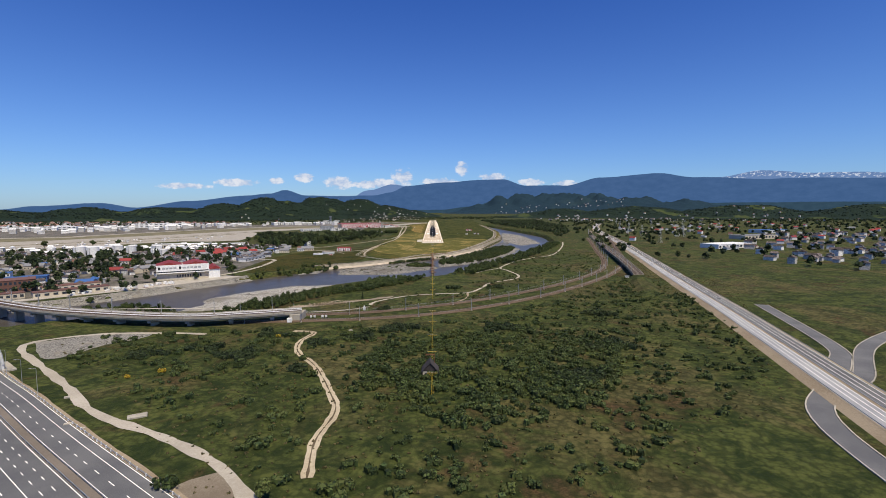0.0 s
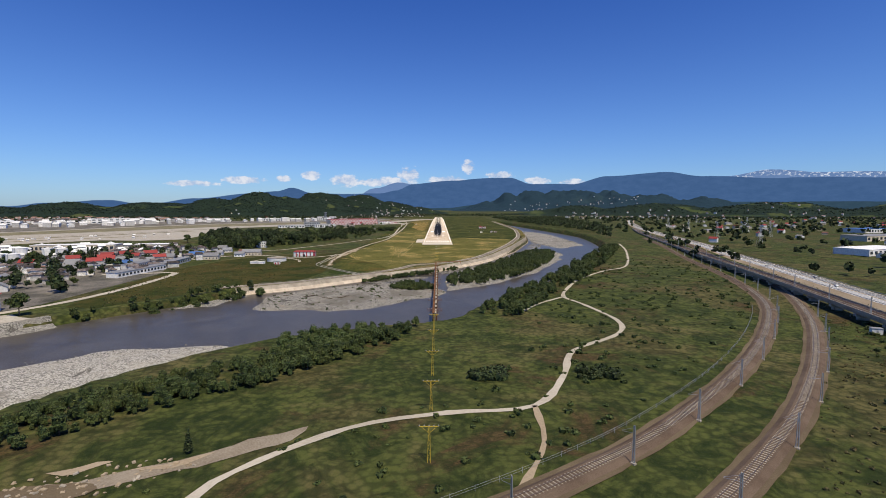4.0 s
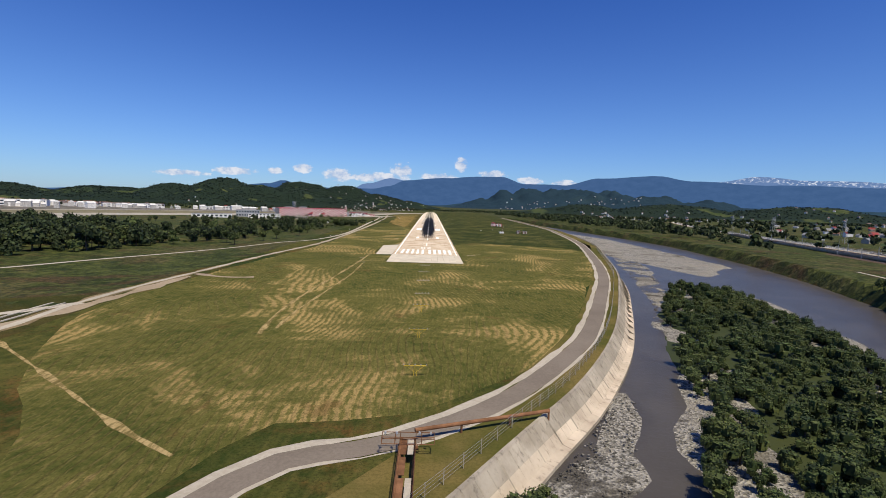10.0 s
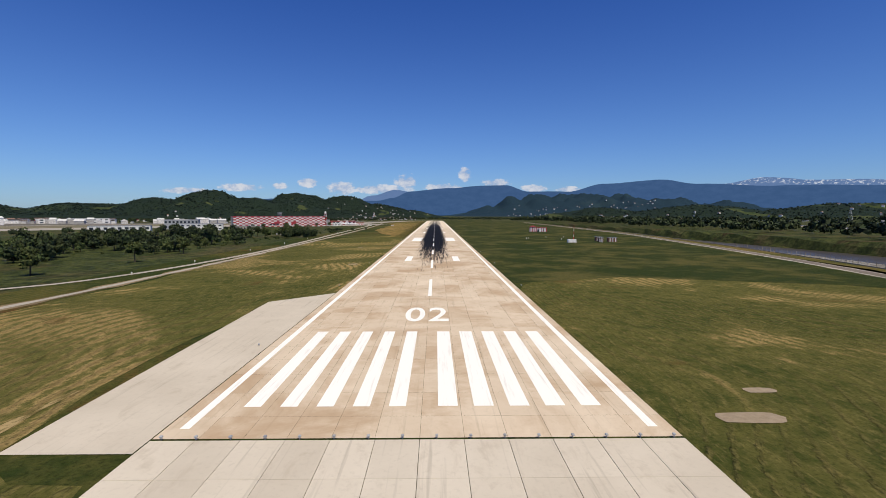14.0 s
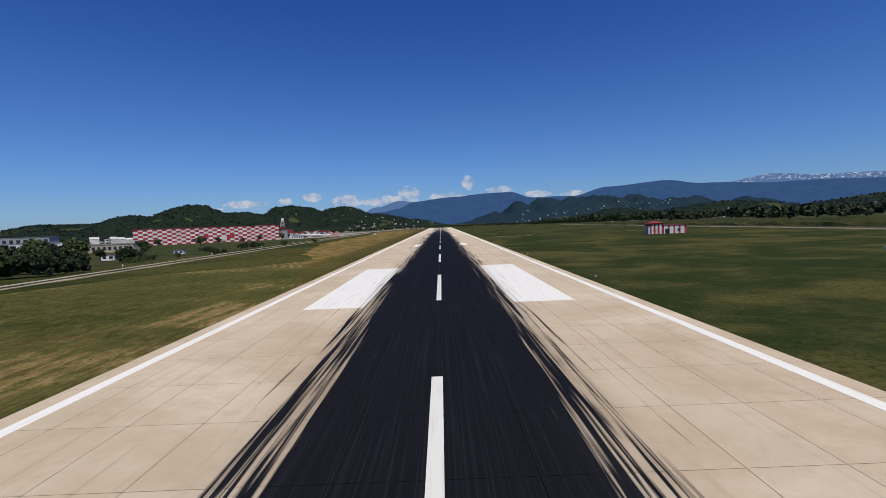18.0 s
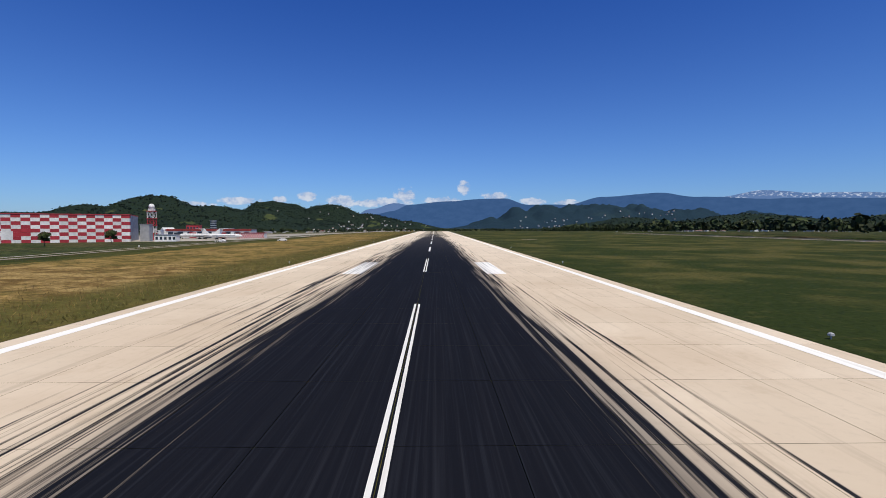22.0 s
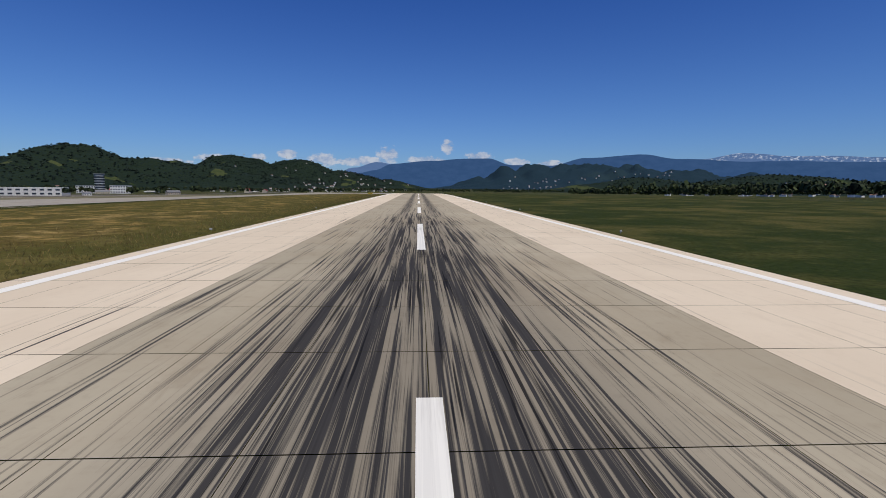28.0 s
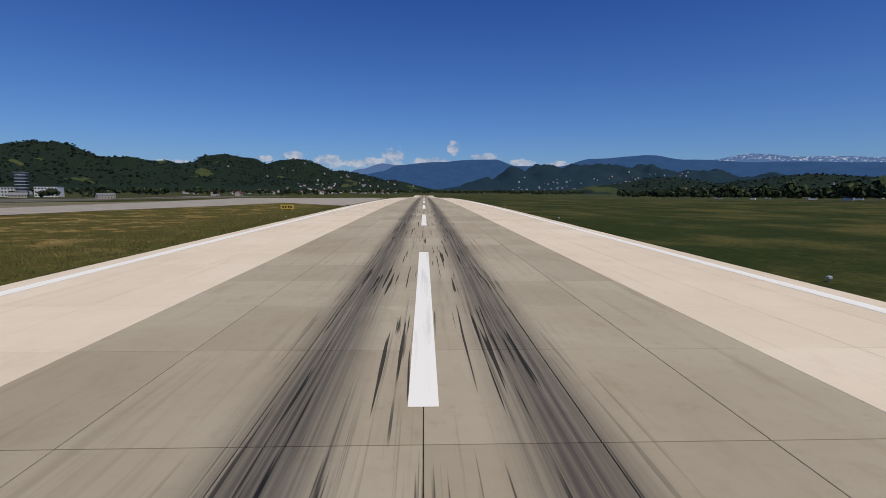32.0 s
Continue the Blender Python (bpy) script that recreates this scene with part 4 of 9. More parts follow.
VERGE = [(-23.45, 330), (-23.45, 420), (-23.45, 600), (-23.45, 800), (-23.45, 1200), (-23.45, 1500)]
VERGE += [(x + 5.0 * noise.noise((x * 0.05, y * 0.03, 3.0)) + 2.0 * noise.noise((x * 0.3, y * 0.15, 8.0)), y) for x, y in smooth_line([(-44, 1420), (-84, 1210), (-104, 1060), (-86, 900), (-76, 800), (-74, 700), (-72, 560), (-58, 470), (-42, 410), (-32, 370)], 8.0)]
structure("grass_verge_west", draped(VERGE, "grass_verge", "verge_tall", 0.11), "tall dry golden-brown grass beside the runway", "grass")
structure("grass_field_east", draped([(23.45, 95), (60, 108), (118, 90), (140, 70), (158, 128), (203, 520), (216, 1100), (300, 2500), (23.45, 2500)], "grass_field", "lawn", 0.09), "dark green mown grass east of the runway", "grass")
structure("meadow", draped([(-112, -150), (-106, -330), (-112, -368), (-152, -402), (-205, -484), (-226, -480), (-240, -420), (-250, -346), (-252, -290), (-240, -225), (-190, -170)], "meadow", "meadow", 0.07), "rough meadow with rusty red and green weeds", "grass")

# concrete wall along the river, the road on its crest, and the kerb
wall_line = smooth_line(WALL_TOP, 8)


def build_wall():
    root = structure("river_wall", Geo().mesh("river_wall", "concrete"), "weathered sloping concrete river wall in panels", "embankment")
    nrm = offsets(wall_line)
    for i in range(len(wall_line) - 1):
        a, b = wall_line[i], wall_line[i + 1]
        g = Geo()
        pts = []
        for p, n in ((a, nrm[i]), (b, nrm[i + 1])):
            e = (b - a).normalized() * (0.06 if p is a else -0.06)
            z = ground_height(p.x, p.y)
            pts += [(*(p + e), z + 0.45), (*(p + e + n * 0.6), z + 0.45), (*(p + e + n * 0.75), z + 0.15), (*(p + e + n * 4.4), WATER + 0.9), (*(p + e + n * 6.2), WATER + 0.6), (*(p + e + n * 6.4), WATER - 0.8), (*(p + e), z - 1.5)]
        g.add(pts, [(k, k + 1, k + 8, k + 7) for k in range(5)] + [(0, 7, 13, 6), (0, 6, 5, 4, 3, 2, 1), (7, 8, 9, 10, 11, 12, 13)])
        # the pale apron laid on the wall's foot
        up = Vector((0, 0, 0.06))
        foot = [Vector(pts[k]) + up for k in (3, 4, 11, 10)]
        toe = [v.lerp(w, 0.42) for v, w in ((foot[0], Vector(pts[2]) + up), (foot[3], Vector(pts[9]) + up))]
        apron = Geo().add([tuple(v) for v in (toe[0], foot[0], foot[1], foot[2], foot[3], toe[1])] + [tuple(v - up * 3) for v in (toe[0], foot[0], foot[1], foot[2], foot[3], toe[1])],
                          [(0, 1, 4, 5), (1, 2, 3, 4), (2, 8, 9, 3), (0, 5, 11, 6)])
        part("apron", apron.mesh("apron", "berm"), root)
        # a rib over the joint
        q = a + nrm[i] * 0.8
        r = a + nrm[i] * 4.3
        g.tube((q.x, q.y, ground_height(a.x, a.y) + 0.1), (r.x, r.y, WATER + 0.95), 0.22, n=4)
        for t in (0.34, 0.67):
            c, n = a.lerp(b, t), nrm[i].lerp(nrm[i + 1], t)
            q, r = c + n * 0.9, c + n * 4.25
            g.tube((q.x, q.y, ground_height(c.x, c.y) + 0.02), (r.x, r.y, WATER + 0.98), 0.11, n=4)
        part("panel", g.mesh("panel", "concrete"), root)
    return root


build_wall()

structure("wall_bank", ribbon(wall_line, -13.0, 0.1, lift(0.09)).mesh("wall_bank", "verge"), "dry grass bank behind the river wall", "grass")


# ---------------------------------------------------------------- runway
HALF, END = 23.4, 2450.0
SLAB_Y = 6.2
BANDS = [-23.4, -19.4, -15.5, -11.7, -7.8, -3.95, 0.0, 3.95, 7.8, 11.7, 15.5, 19.4, 23.4]


def build_runway():
    ys = [0.0, *np.arange(1240.0, END, 28.0), END]
    base = structure("runway", mesh("runway", [(s * HALF, y, 0.02 + float(far_fall(y))) for y in ys for s in (-1, 1)], [(2 * i, 2 * i + 1, 2 * i + 3, 2 * i + 2) for i in range(len(ys) - 1)], "joint"),
                     "long concrete runway blackened by tyre rubber", "runway")
    near = {}
    joined = {"slab_outer": Geo(), "slab_inner": Geo()}
    rows = int((END - 4.6) / SLAB_Y)
    for r in range(rows):
        y0 = r * SLAB_Y + 4.6
        for c in range(12):
            x0, x1 = BANDS[c], BANDS[c + 1]
            mat = "slab_inner" if 3 <= c <= 8 and y0 > 846 + 12.4 * ((c * 7) % 5) else "slab_outer"
            g = 0.012
            gy = 0.022 if y0 > 900 else g
            if 1100 <= y0 < 1236:
                key = (mat, round(x1 - x0, 1))
                if key not in near:
                    k = Geo().box((x0 - x1) / 2 + g, (x1 - x0) / 2 - g, gy, SLAB_Y - gy, 0.0, 0.10, bevel=0.012)
                    near[key] = k.mesh("slab", mat)
                part("slab", near[key], base, at=pose((x0 + x1) / 2, y0, 0))
            else:
                za, zb = 0.10 + float(far_fall(y0)), 0.10 + float(far_fall(y0 + SLAB_Y))
                joined[mat].add([(x0 + g, y0 + gy, za), (x1 - g, y0 + gy, za), (x1 - g, y0 + SLAB_Y - gy, zb), (x0 + g, y0 + SLAB_Y - gy, zb)], [(0, 1, 2, 3)])
    for x0, x1 in zip(BANDS, BANDS[1:]):
        joined["slab_outer"].add([(x0 + 0.012, 0.012, 0.10), (x1 - 0.012, 0.012, 0.10), (x1 - 0.012, 4.588, 0.10), (x0 + 0.012, 4.588, 0.10)], [(0, 1, 2, 3)])
    for mat, g in joined.items():
        part("slabs", g.mesh("slabs", mat), base, kind="stuff")
    return base


runway = build_runway()


def build_pad(name, x0, x1, y0, y1, label, nx, ny, poly=None):
    base = structure(name, mesh(name, [(x0, y0, 0.03), (x1, y0, 0.03), (x1, y1, 0.03), (x0, y1, 0.03)], [(0, 1, 2, 3)], "joint"), label, "pavement")
    for i in range(nx):
        for j in range(ny):
            a, b = x0 + (x1 - x0) * i / nx, x0 + (x1 - x0) * (i + 1) / nx
            c, d = y0 + (y1 - y0) * j / ny, y0 + (y1 - y0) * (j + 1) / ny
            part("slab", Geo().box(a + 0.02, b - 0.02, c + 0.02, d - 0.02, 0.0, 0.11, bevel=0.012).mesh("slab", "slab_pad"), base)
    return base


build_pad("blast_pad", -HALF, HALF, -44.0, -0.3, "pale concrete pad before the runway threshold", 12, 7)
turn = structure("turning_bay", sheet([(-HALF - 0.1, -2.6), (-34.5, -2.6), (-36, 66), (-HALF - 0.1, 78)], 0.11, "turning_bay", "slab_pad"), "concrete turning bay beside the runway threshold", "pavement")

# painted markings: 8 mm above the slabs
PAINT = 0.112


def mark(name, quads, mat, label, category="marking"):
    g = Geo()
    for x0, x1, y0, y1 in quads:
        ys = [y0, *[y for y in np.arange(1240.0, END, 11.2) if y0 < y < y1], y1]
        for a, b in zip(ys, ys[1:]):
            za, zb = PAINT + float(far_fall(a)), PAINT + float(far_fall(b))
            g.add([(x0, a, za), (x1, a, za), (x1, b, zb), (x0, b, zb)], [(0, 1, 2, 3)])
    return structure(name, g.mesh(name, mat), label, category)


for s in (-1, 1):
    mark("edge_line", [(s * 21.6 - 0.45, s * 21.6 + 0.45, 2, END)], "paint", "long white runway edge line")
for k in range(40):
    y = 13.4 + 60 * k
    if 60 < y < 2380:
        w = float(np.interp(y, [130, 300, 480, 640, 760, 900, 1000], [0.44, 0.32, 0.25, 0.25, 0.29, 0.34, 0.40]))
        if 420 < y < 640:
            mark("centre_dash", [(-w, -0.07, y, y + 30), (0.09, w, y, y + 30)], "paint_dash", "white centre line dash split by a black tyre track")
        else:
            mark("centre_dash", [(-w, w, y, y + 30)], "paint_dash", "white centre line dash on the runway")
for i in range(5):
    for s in (-1, 1):
        x = s * (1.65 + 3.7 * i)
        mark("threshold_stripe", [(min(x, x + s * 1.75), max(x, x + s * 2.05), 7.0, 38.5)], "paint", "white threshold stripe of the runway")
for k, (w, length) in enumerate(((2.8, 22.5), (7.2, 50), (2.8, 22.5), (2.8, 22.5), (2.8, 22.5))):
    y = 160 + 150 * k
    if k == 4:
        continue
    for s in (-1, 1):
        mark("touchdown_mark" if k != 1 else "aiming_mark", [(min(s * 8.9, s * (8.9 + w)), max(s * 8.9, s * (8.9 + w)), y, y + length)], "paint_worn" if k else "paint",
             "white touchdown block smeared with tyre rubber")
text = bpy.data.curves.new("runway_number", "FONT")
text.body, text.size, text.align_x, text.space_character = "02", 9.6, "CENTER", 1.1
text.offset = 0.12
text.materials.append(M["paint"])
tagged(new("runway_number", text), "white painted runway number 02", "marking", kind="structure").matrix_basis = pose(-0.3, 46.5, PAINT) @ Matrix.Diagonal((0.46, 1, 1, 1))

# ---------------------------------------------------------------- hills
def clearing(places):
    """Where the woods on the hills open into meadows."""
    return np.array([noise.fractal((a * 0.0042, b * 0.0034, 31.0), 0.8, 2.1, 4) > 0.46 for a, b in places])


def build_hill(name, label, humps, x0, x1, y0, y1, cell, seed, mat="forest", relief=0.0):
    gx, gy = np.meshgrid(np.arange(x0, x1 + 1, cell), np.arange(y0, y1 + 1, cell))
    z = np.full(gx.shape, -19.0)
    for hx, hy, h, rx, ry in humps:
        z = np.maximum(z, -19 + (h + 19) * np.exp(-(((gx - hx) / rx) ** 2 + ((gy - hy) / ry) ** 2)))
    rough = np.array([[noise.fractal((a * 0.004, b * 0.004, seed), 0.9, 2.1, 5) for a, b in zip(r, q)] for r, q in zip(gx, gy)])
    fine = np.array([[noise.noise((a * 0.05, b * 0.05, seed)) for a, b in zip(r, q)] for r, q in zip(gx, gy)])
    k = np.clip(z / 25, 0, 1)
    z = z + k * (rough * 12 + fine * 5) + relief * np.clip(z, 0, None) * rough
    ny, nx = gx.shape
    i = np.arange(nx * ny).reshape(ny, nx)
    f = np.stack([i[:-1, :-1], i[:-1, 1:], i[1:, 1:], i[1:, :-1]], -1).reshape(-1, 4)
    me = bpy.data.meshes.new(name)
    me.from_pydata(np.stack([gx, gy, z], -1).reshape(-1, 3).tolist(), [], f.tolist())
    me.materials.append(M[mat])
    me.polygons.foreach_set("use_smooth", [True] * len(me.polygons))
    if mat == "forest":
        me.materials.append(M["hill_meadow"])
        c = np.stack([(gx[:-1, :-1] + gx[1:, 1:]) / 2, (gy[:-1, :-1] + gy[1:, 1:]) / 2], -1).reshape(-1, 2)
        me.polygons.foreach_set("material_index", clearing(c).astype(np.int32))
    return structure(name, me, label, "hill"), (gx, gy, z)


WEST_HILLS = [(-1420, 3000, 160, 300, 350), (-1720, 3050, 118, 330, 350), (-2250, 3100, 88, 480, 350), (-2900, 3050, 80, 480, 350), (-3500, 2900, 66, 480, 350), (-2500, 2500, 38, 500, 200), (-1190, 3140, 106, 240, 300), (-1290, 3080, 112, 200, 300), (-960, 3200, 88, 260, 300), (-720, 3300, 56, 260, 300), (-1560, 4150, 150, 380, 350), (-1900, 2600, 40, 300, 200),
              (-1180, 4150, 192, 400, 380), (-800, 4180, 172, 330, 360), (-480, 4230, 105, 300, 320), (-240, 4260, 50, 260, 300)]
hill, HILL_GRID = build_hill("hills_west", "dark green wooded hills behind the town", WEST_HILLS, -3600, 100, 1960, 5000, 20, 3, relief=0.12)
EAST_HILLS = [(820, 7500, 130, 360, 500), (1250, 7550, 255, 420, 500), (1620, 7600, 300, 520, 500), (2150, 7500, 320, 800, 550), (2700, 7300, 300, 800, 550), (3300, 7000, 250, 900, 550), (4000, 6700, 190, 900, 500)]
hill_east, EAST_GRID = build_hill("hills_east", "far wooded ridge with blue-green haze painted into its colour", EAST_HILLS, 0, 5600, 5200, 8100, 40, 5, "hazed_forest", 0.3)
NEAR_EAST = [(1250, 3600, 62, 420, 420), (1900, 3400, 84, 520, 420), (2700, 3100, 95, 600, 500), (3500, 2600, 95, 600, 500)]
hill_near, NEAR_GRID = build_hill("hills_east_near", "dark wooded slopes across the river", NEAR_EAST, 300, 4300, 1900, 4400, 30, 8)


# ---------------------------------------------------------------- roads and paths
def road(name, points, half, mat, label, category="road", z=None, dz=0.10, wobble=0.0, step=6.0):
    line = smooth_line(points, step)
    return structure(name, ribbon(line, -half, half, z if z is not None else lift(dz), wobble=wobble).mesh(name, mat), label, category)


# perimeter road inside the river wall, with a pale kerb on the field side
CREST = [(-164, -410), (-134, -394), (-115, -382), (-101, -370), (-86, -354), (-71, -340), (-58, -329), (-47, -313), (-35, -293), (-28, -276), (-19, -263), (-2, -256), (20, -237), (43, -205), (56, -181), (76, -133), (97, -77), (121, 8), (156, 158), (182, 340), (198, 520), (211, 1098)]
crest = smooth_line(CREST, 6)
structure("perimeter_road", ribbon(crest, -2.6, 2.6, lift(0.14)).mesh("perimeter_road", "warm_asphalt"), "grey asphalt road along the top of the river wall", "road")
structure("road_edge", ribbon(crest, -4.4, -2.6, lift(0.12), wobble=0.5).mesh("road_edge", "pale_road"), "pale bare edge of the perimeter road", "road")
structure("road_edge", ribbon(crest, 2.6, 3.4, lift(0.12), wobble=0.3).mesh("road_edge", "pale_road"), "pale bare edge of the perimeter road", "road")


def field_path(name, points, half, label, mat="pale_road", dz=0.16, wobble=0.4):
    return road(name, points, half, mat, label, "path", dz=dz, wobble=wobble)


SERVICE = [(-112, -272), (-117, -240), (-119, -215), (-118, -192), (-119, -163), (-112, -101), (-104, -20), (-92, 60), (-89, 120), (-88, 236), (-92, 503), (-103, 800), (-125, 1100)]
field_path("track_shoulder", SERVICE, 2.7, "trodden brown earth beside the gravel track", "dry_earth", 0.12, 1.3)
field_path("service_track", SERVICE, 1.3, "pale gravel track across the airfield grass")
DITCH = [(-72, -334), (-88, -316), (-116, -281), (-125, -266), (-127, -252), (-126, -228), (-126, -200), (-125, -166)]
structure("ditch", ribbon(smooth_line(DITCH, 5), -1.6, 1.6, lift(0.10)).mesh("ditch", "scrub"), "weedy drainage ditch beside the track", "ditch")
for s in (-1, 1):
    structure("ditch_edge", ribbon(smooth_line(DITCH, 5), s * 2.0 - 0.4, s * 2.0 + 0.4, lift(0.34), thick=0.3, wobble=0.15).mesh("ditch_edge", "bright_concrete"), "broken pale concrete edge of the ditch", "kerb")
field_path("dirt_strip", [(-128, -215), (-118, -185), (-112, -150), (-108, -110)], 2.6, "bare sandy strip beside the track", "dirt", 0.13, 2.0)
road("taxi_road", [(-330, -190), (-262, -120), (-221, -97), (-192, -40), (-150, 40), (-128, 90), (-108, 110), (-96, 160), (-93, 260), (-104, 500), (-118, 800), (-150, 1050)], 2.0, "pale_road", "pale concrete taxi road beside the trees", "pavement", dz=0.15)
field_path("wheel_track", [(-46, -196), (-48, -173), (-47, -143), (-43, -101), (-40, -60), (-38.5, -12), (-38.5, 12)], 0.62, "faint straw wheel track in the grass", "straw_track", 0.12)
field_path("wheel_track", [(-43, -190), (-43, -169), (-41, -148), (-36.5, -96), (-36, -55)], 0.42, "faint straw wheel track in the grass", "straw_track", 0.12)
field_path("spur_path", [(-109, -102), (-98, -109), (-88, -111), (-79, -109)], 1.5, "short pale spur off the gravel track", "dirt", 0.15, 0.7)
field_path("red_track", [(-112, -206), (-81, -229), (-51, -252), (-36, -262)], 0.5, "reddish worn track in the grass", "straw_track", 0.12, 0.6)
field_path("hut_path", [(-230, -172), (-200, -180), (-176, -196), (-150, -196), (-128, -178), (-118, -165)], 2.0, "pale path to the striped hut")
field_path("hut_path", [(-230, -172), (-262, -190), (-290, -240), (-300, -300)], 2.5, "pale path to the striped hut")
field_path("reservoir_path", [(-152, -240), (-158, -222), (-175, -207), (-197, -212), (-205, -230), (-190, -255)], 1.5, "pale path round the reservoir")
field_path("town_road", [(-300, -340), (-262, -330), (-240, -330), (-232, -400), (-236, -460), (-250, -500)], 3.0, "pale road between the river and the sheds")
field_path("bank_road", [(-520, -790), (-350, -650), (-292, -600), (-262, -562), (-232, -522), (-226, -508)], 5.0, "pale quay along the river", "bright_concrete")
# paths of the flood plain
field_path("sandy_path", [(-260, -690), (-190, -690), (-130, -700), (-94, -706), (-69, -700), (-51, -688), (-48, -668), (-23, -642), (5, -632), (32, -627), (48, -600), (60, -570), (89, -543), (99, -515), (93, -470), (88, -444), (105, -400), (124, -363), (160, -315), (198, -273), (250, -140), (282, -29)], 1.25, "pale sandy path winding over the flood plain")
field_path("sandy_path", [(50, -495), (66, -470), (88, -446)], 1.0, "pale sandy path on the flood plain")
field_path("sandy_path", [(32, -627), (30, -650), (20, -672)], 0.8, "faint sandy path down to the railway", "dirt")
TWO_TRACK = smooth_line([(-36, -930), (-39, -908), (-37, -885), (-42, -868), (-57, -832), (-73, -806), (-77, -785), (-74, -766), (-88, -762)], 3)
structure("dirt_path", ribbon(TWO_TRACK, -1.75, 1.75, lift(0.16), wobble=0.4).mesh("dirt_path", "sand"), "pale sandy path through the scrub", "path")
structure("path_ridge", ribbon(TWO_TRACK, -0.3, 0.25, lift(0.24), wobble=0.25).mesh("path_ridge", "track_earth"), "grassy ridge between the wheel tracks of the path", "path")
field_path("dirt_path", [(-45, -945), (-64, -923), (-91, -904), (-121, -888), (-140, -874), (-152, -862), (-180, -838), (-203, -819), (-228, -797), (-232, -782), (-205, -766), (-160, -765), (-140, -768)], 1.9, "pale gravel path along the motorway", wobble=0.8)
structure("gravel_yard", sheet(wavy([(-232, -784), (-200, -764), (-172, -768), (-186, -790), (-196, -816), (-212, -806)], 2.0, 6.0, 5), lift(0.14), "gravel_yard", "gravel"), "heap of pale grey gravel beside the path", "gravel")
structure("gravel_yard", sheet(wavy([(-75, -936), (-63, -926), (-53, -938), (-60, -960)], 1.5, 6.0, 6), lift(0.13), "gravel_yard", "dusty_track"), "bare gravel where the paths meet", "gravel")
structure("rubble_yard", sheet(wavy([(-100, -676), (-92, -672), (-80, -668), (-72, -670), (-78, -676), (-92, -680)], 4.0, 2.5, 8), lift(0.15), "rubble_yard", "track_earth"), "bare yard of earth and rubble by the railway", "ground")


for pts, sd in (([(-112, -684), (-106, -680), (-98, -682), (-104, -688)], 21), ([(-70, -664), (-62, -660), (-54, -656), (-60, -662)], 22), ([(-88, -664), (-82, -661), (-76, -660), (-82, -665)], 23)):
    structure("rubble_yard", sheet(wavy(pts, 3.0, 2.0, sd), lift(0.15), "rubble_yard", "dirt"), "bare patch of pale earth by the railway", "ground")
heap_rng = random.Random(5)
heap = thing("rubble_heap", "heap of broken concrete and earth beside the railway", "rubble", at=pose(-84, -672, LOW))
for k in range(150):
    a, r, w = heap_rng.uniform(0, 6.28), heap_rng.uniform(0, 1) ** 0.7, heap_rng.uniform(0.15, 0.6)
    part("block", Geo().box(-w, w, -w * 0.7, w * 0.7, 0, w * 0.8, pose(0, 0, 0, heap_rng.uniform(-20, 20), heap_rng.uniform(-20, 20)), bevel=0.1).mesh("block", "concrete" if k % 4 == 0 else "dirt"), heap,
         at=pose(r * 30 * math.cos(a), r * 8 * math.sin(a) + r * 14 * math.cos(a), 0.05, rz=heap_rng.uniform(0, 180)))
structure("bare_bank", sheet(wavy([(-116, -690), (-98, -676), (-76, -666), (-52, -652), (-34, -642), (-40, -652), (-62, -664), (-84, -678), (-104, -690)], 3.0, 3.0, 24), lift(0.14), "bare_bank", "dusty_track"), "bare sandy bank beside the railway path", "ground")


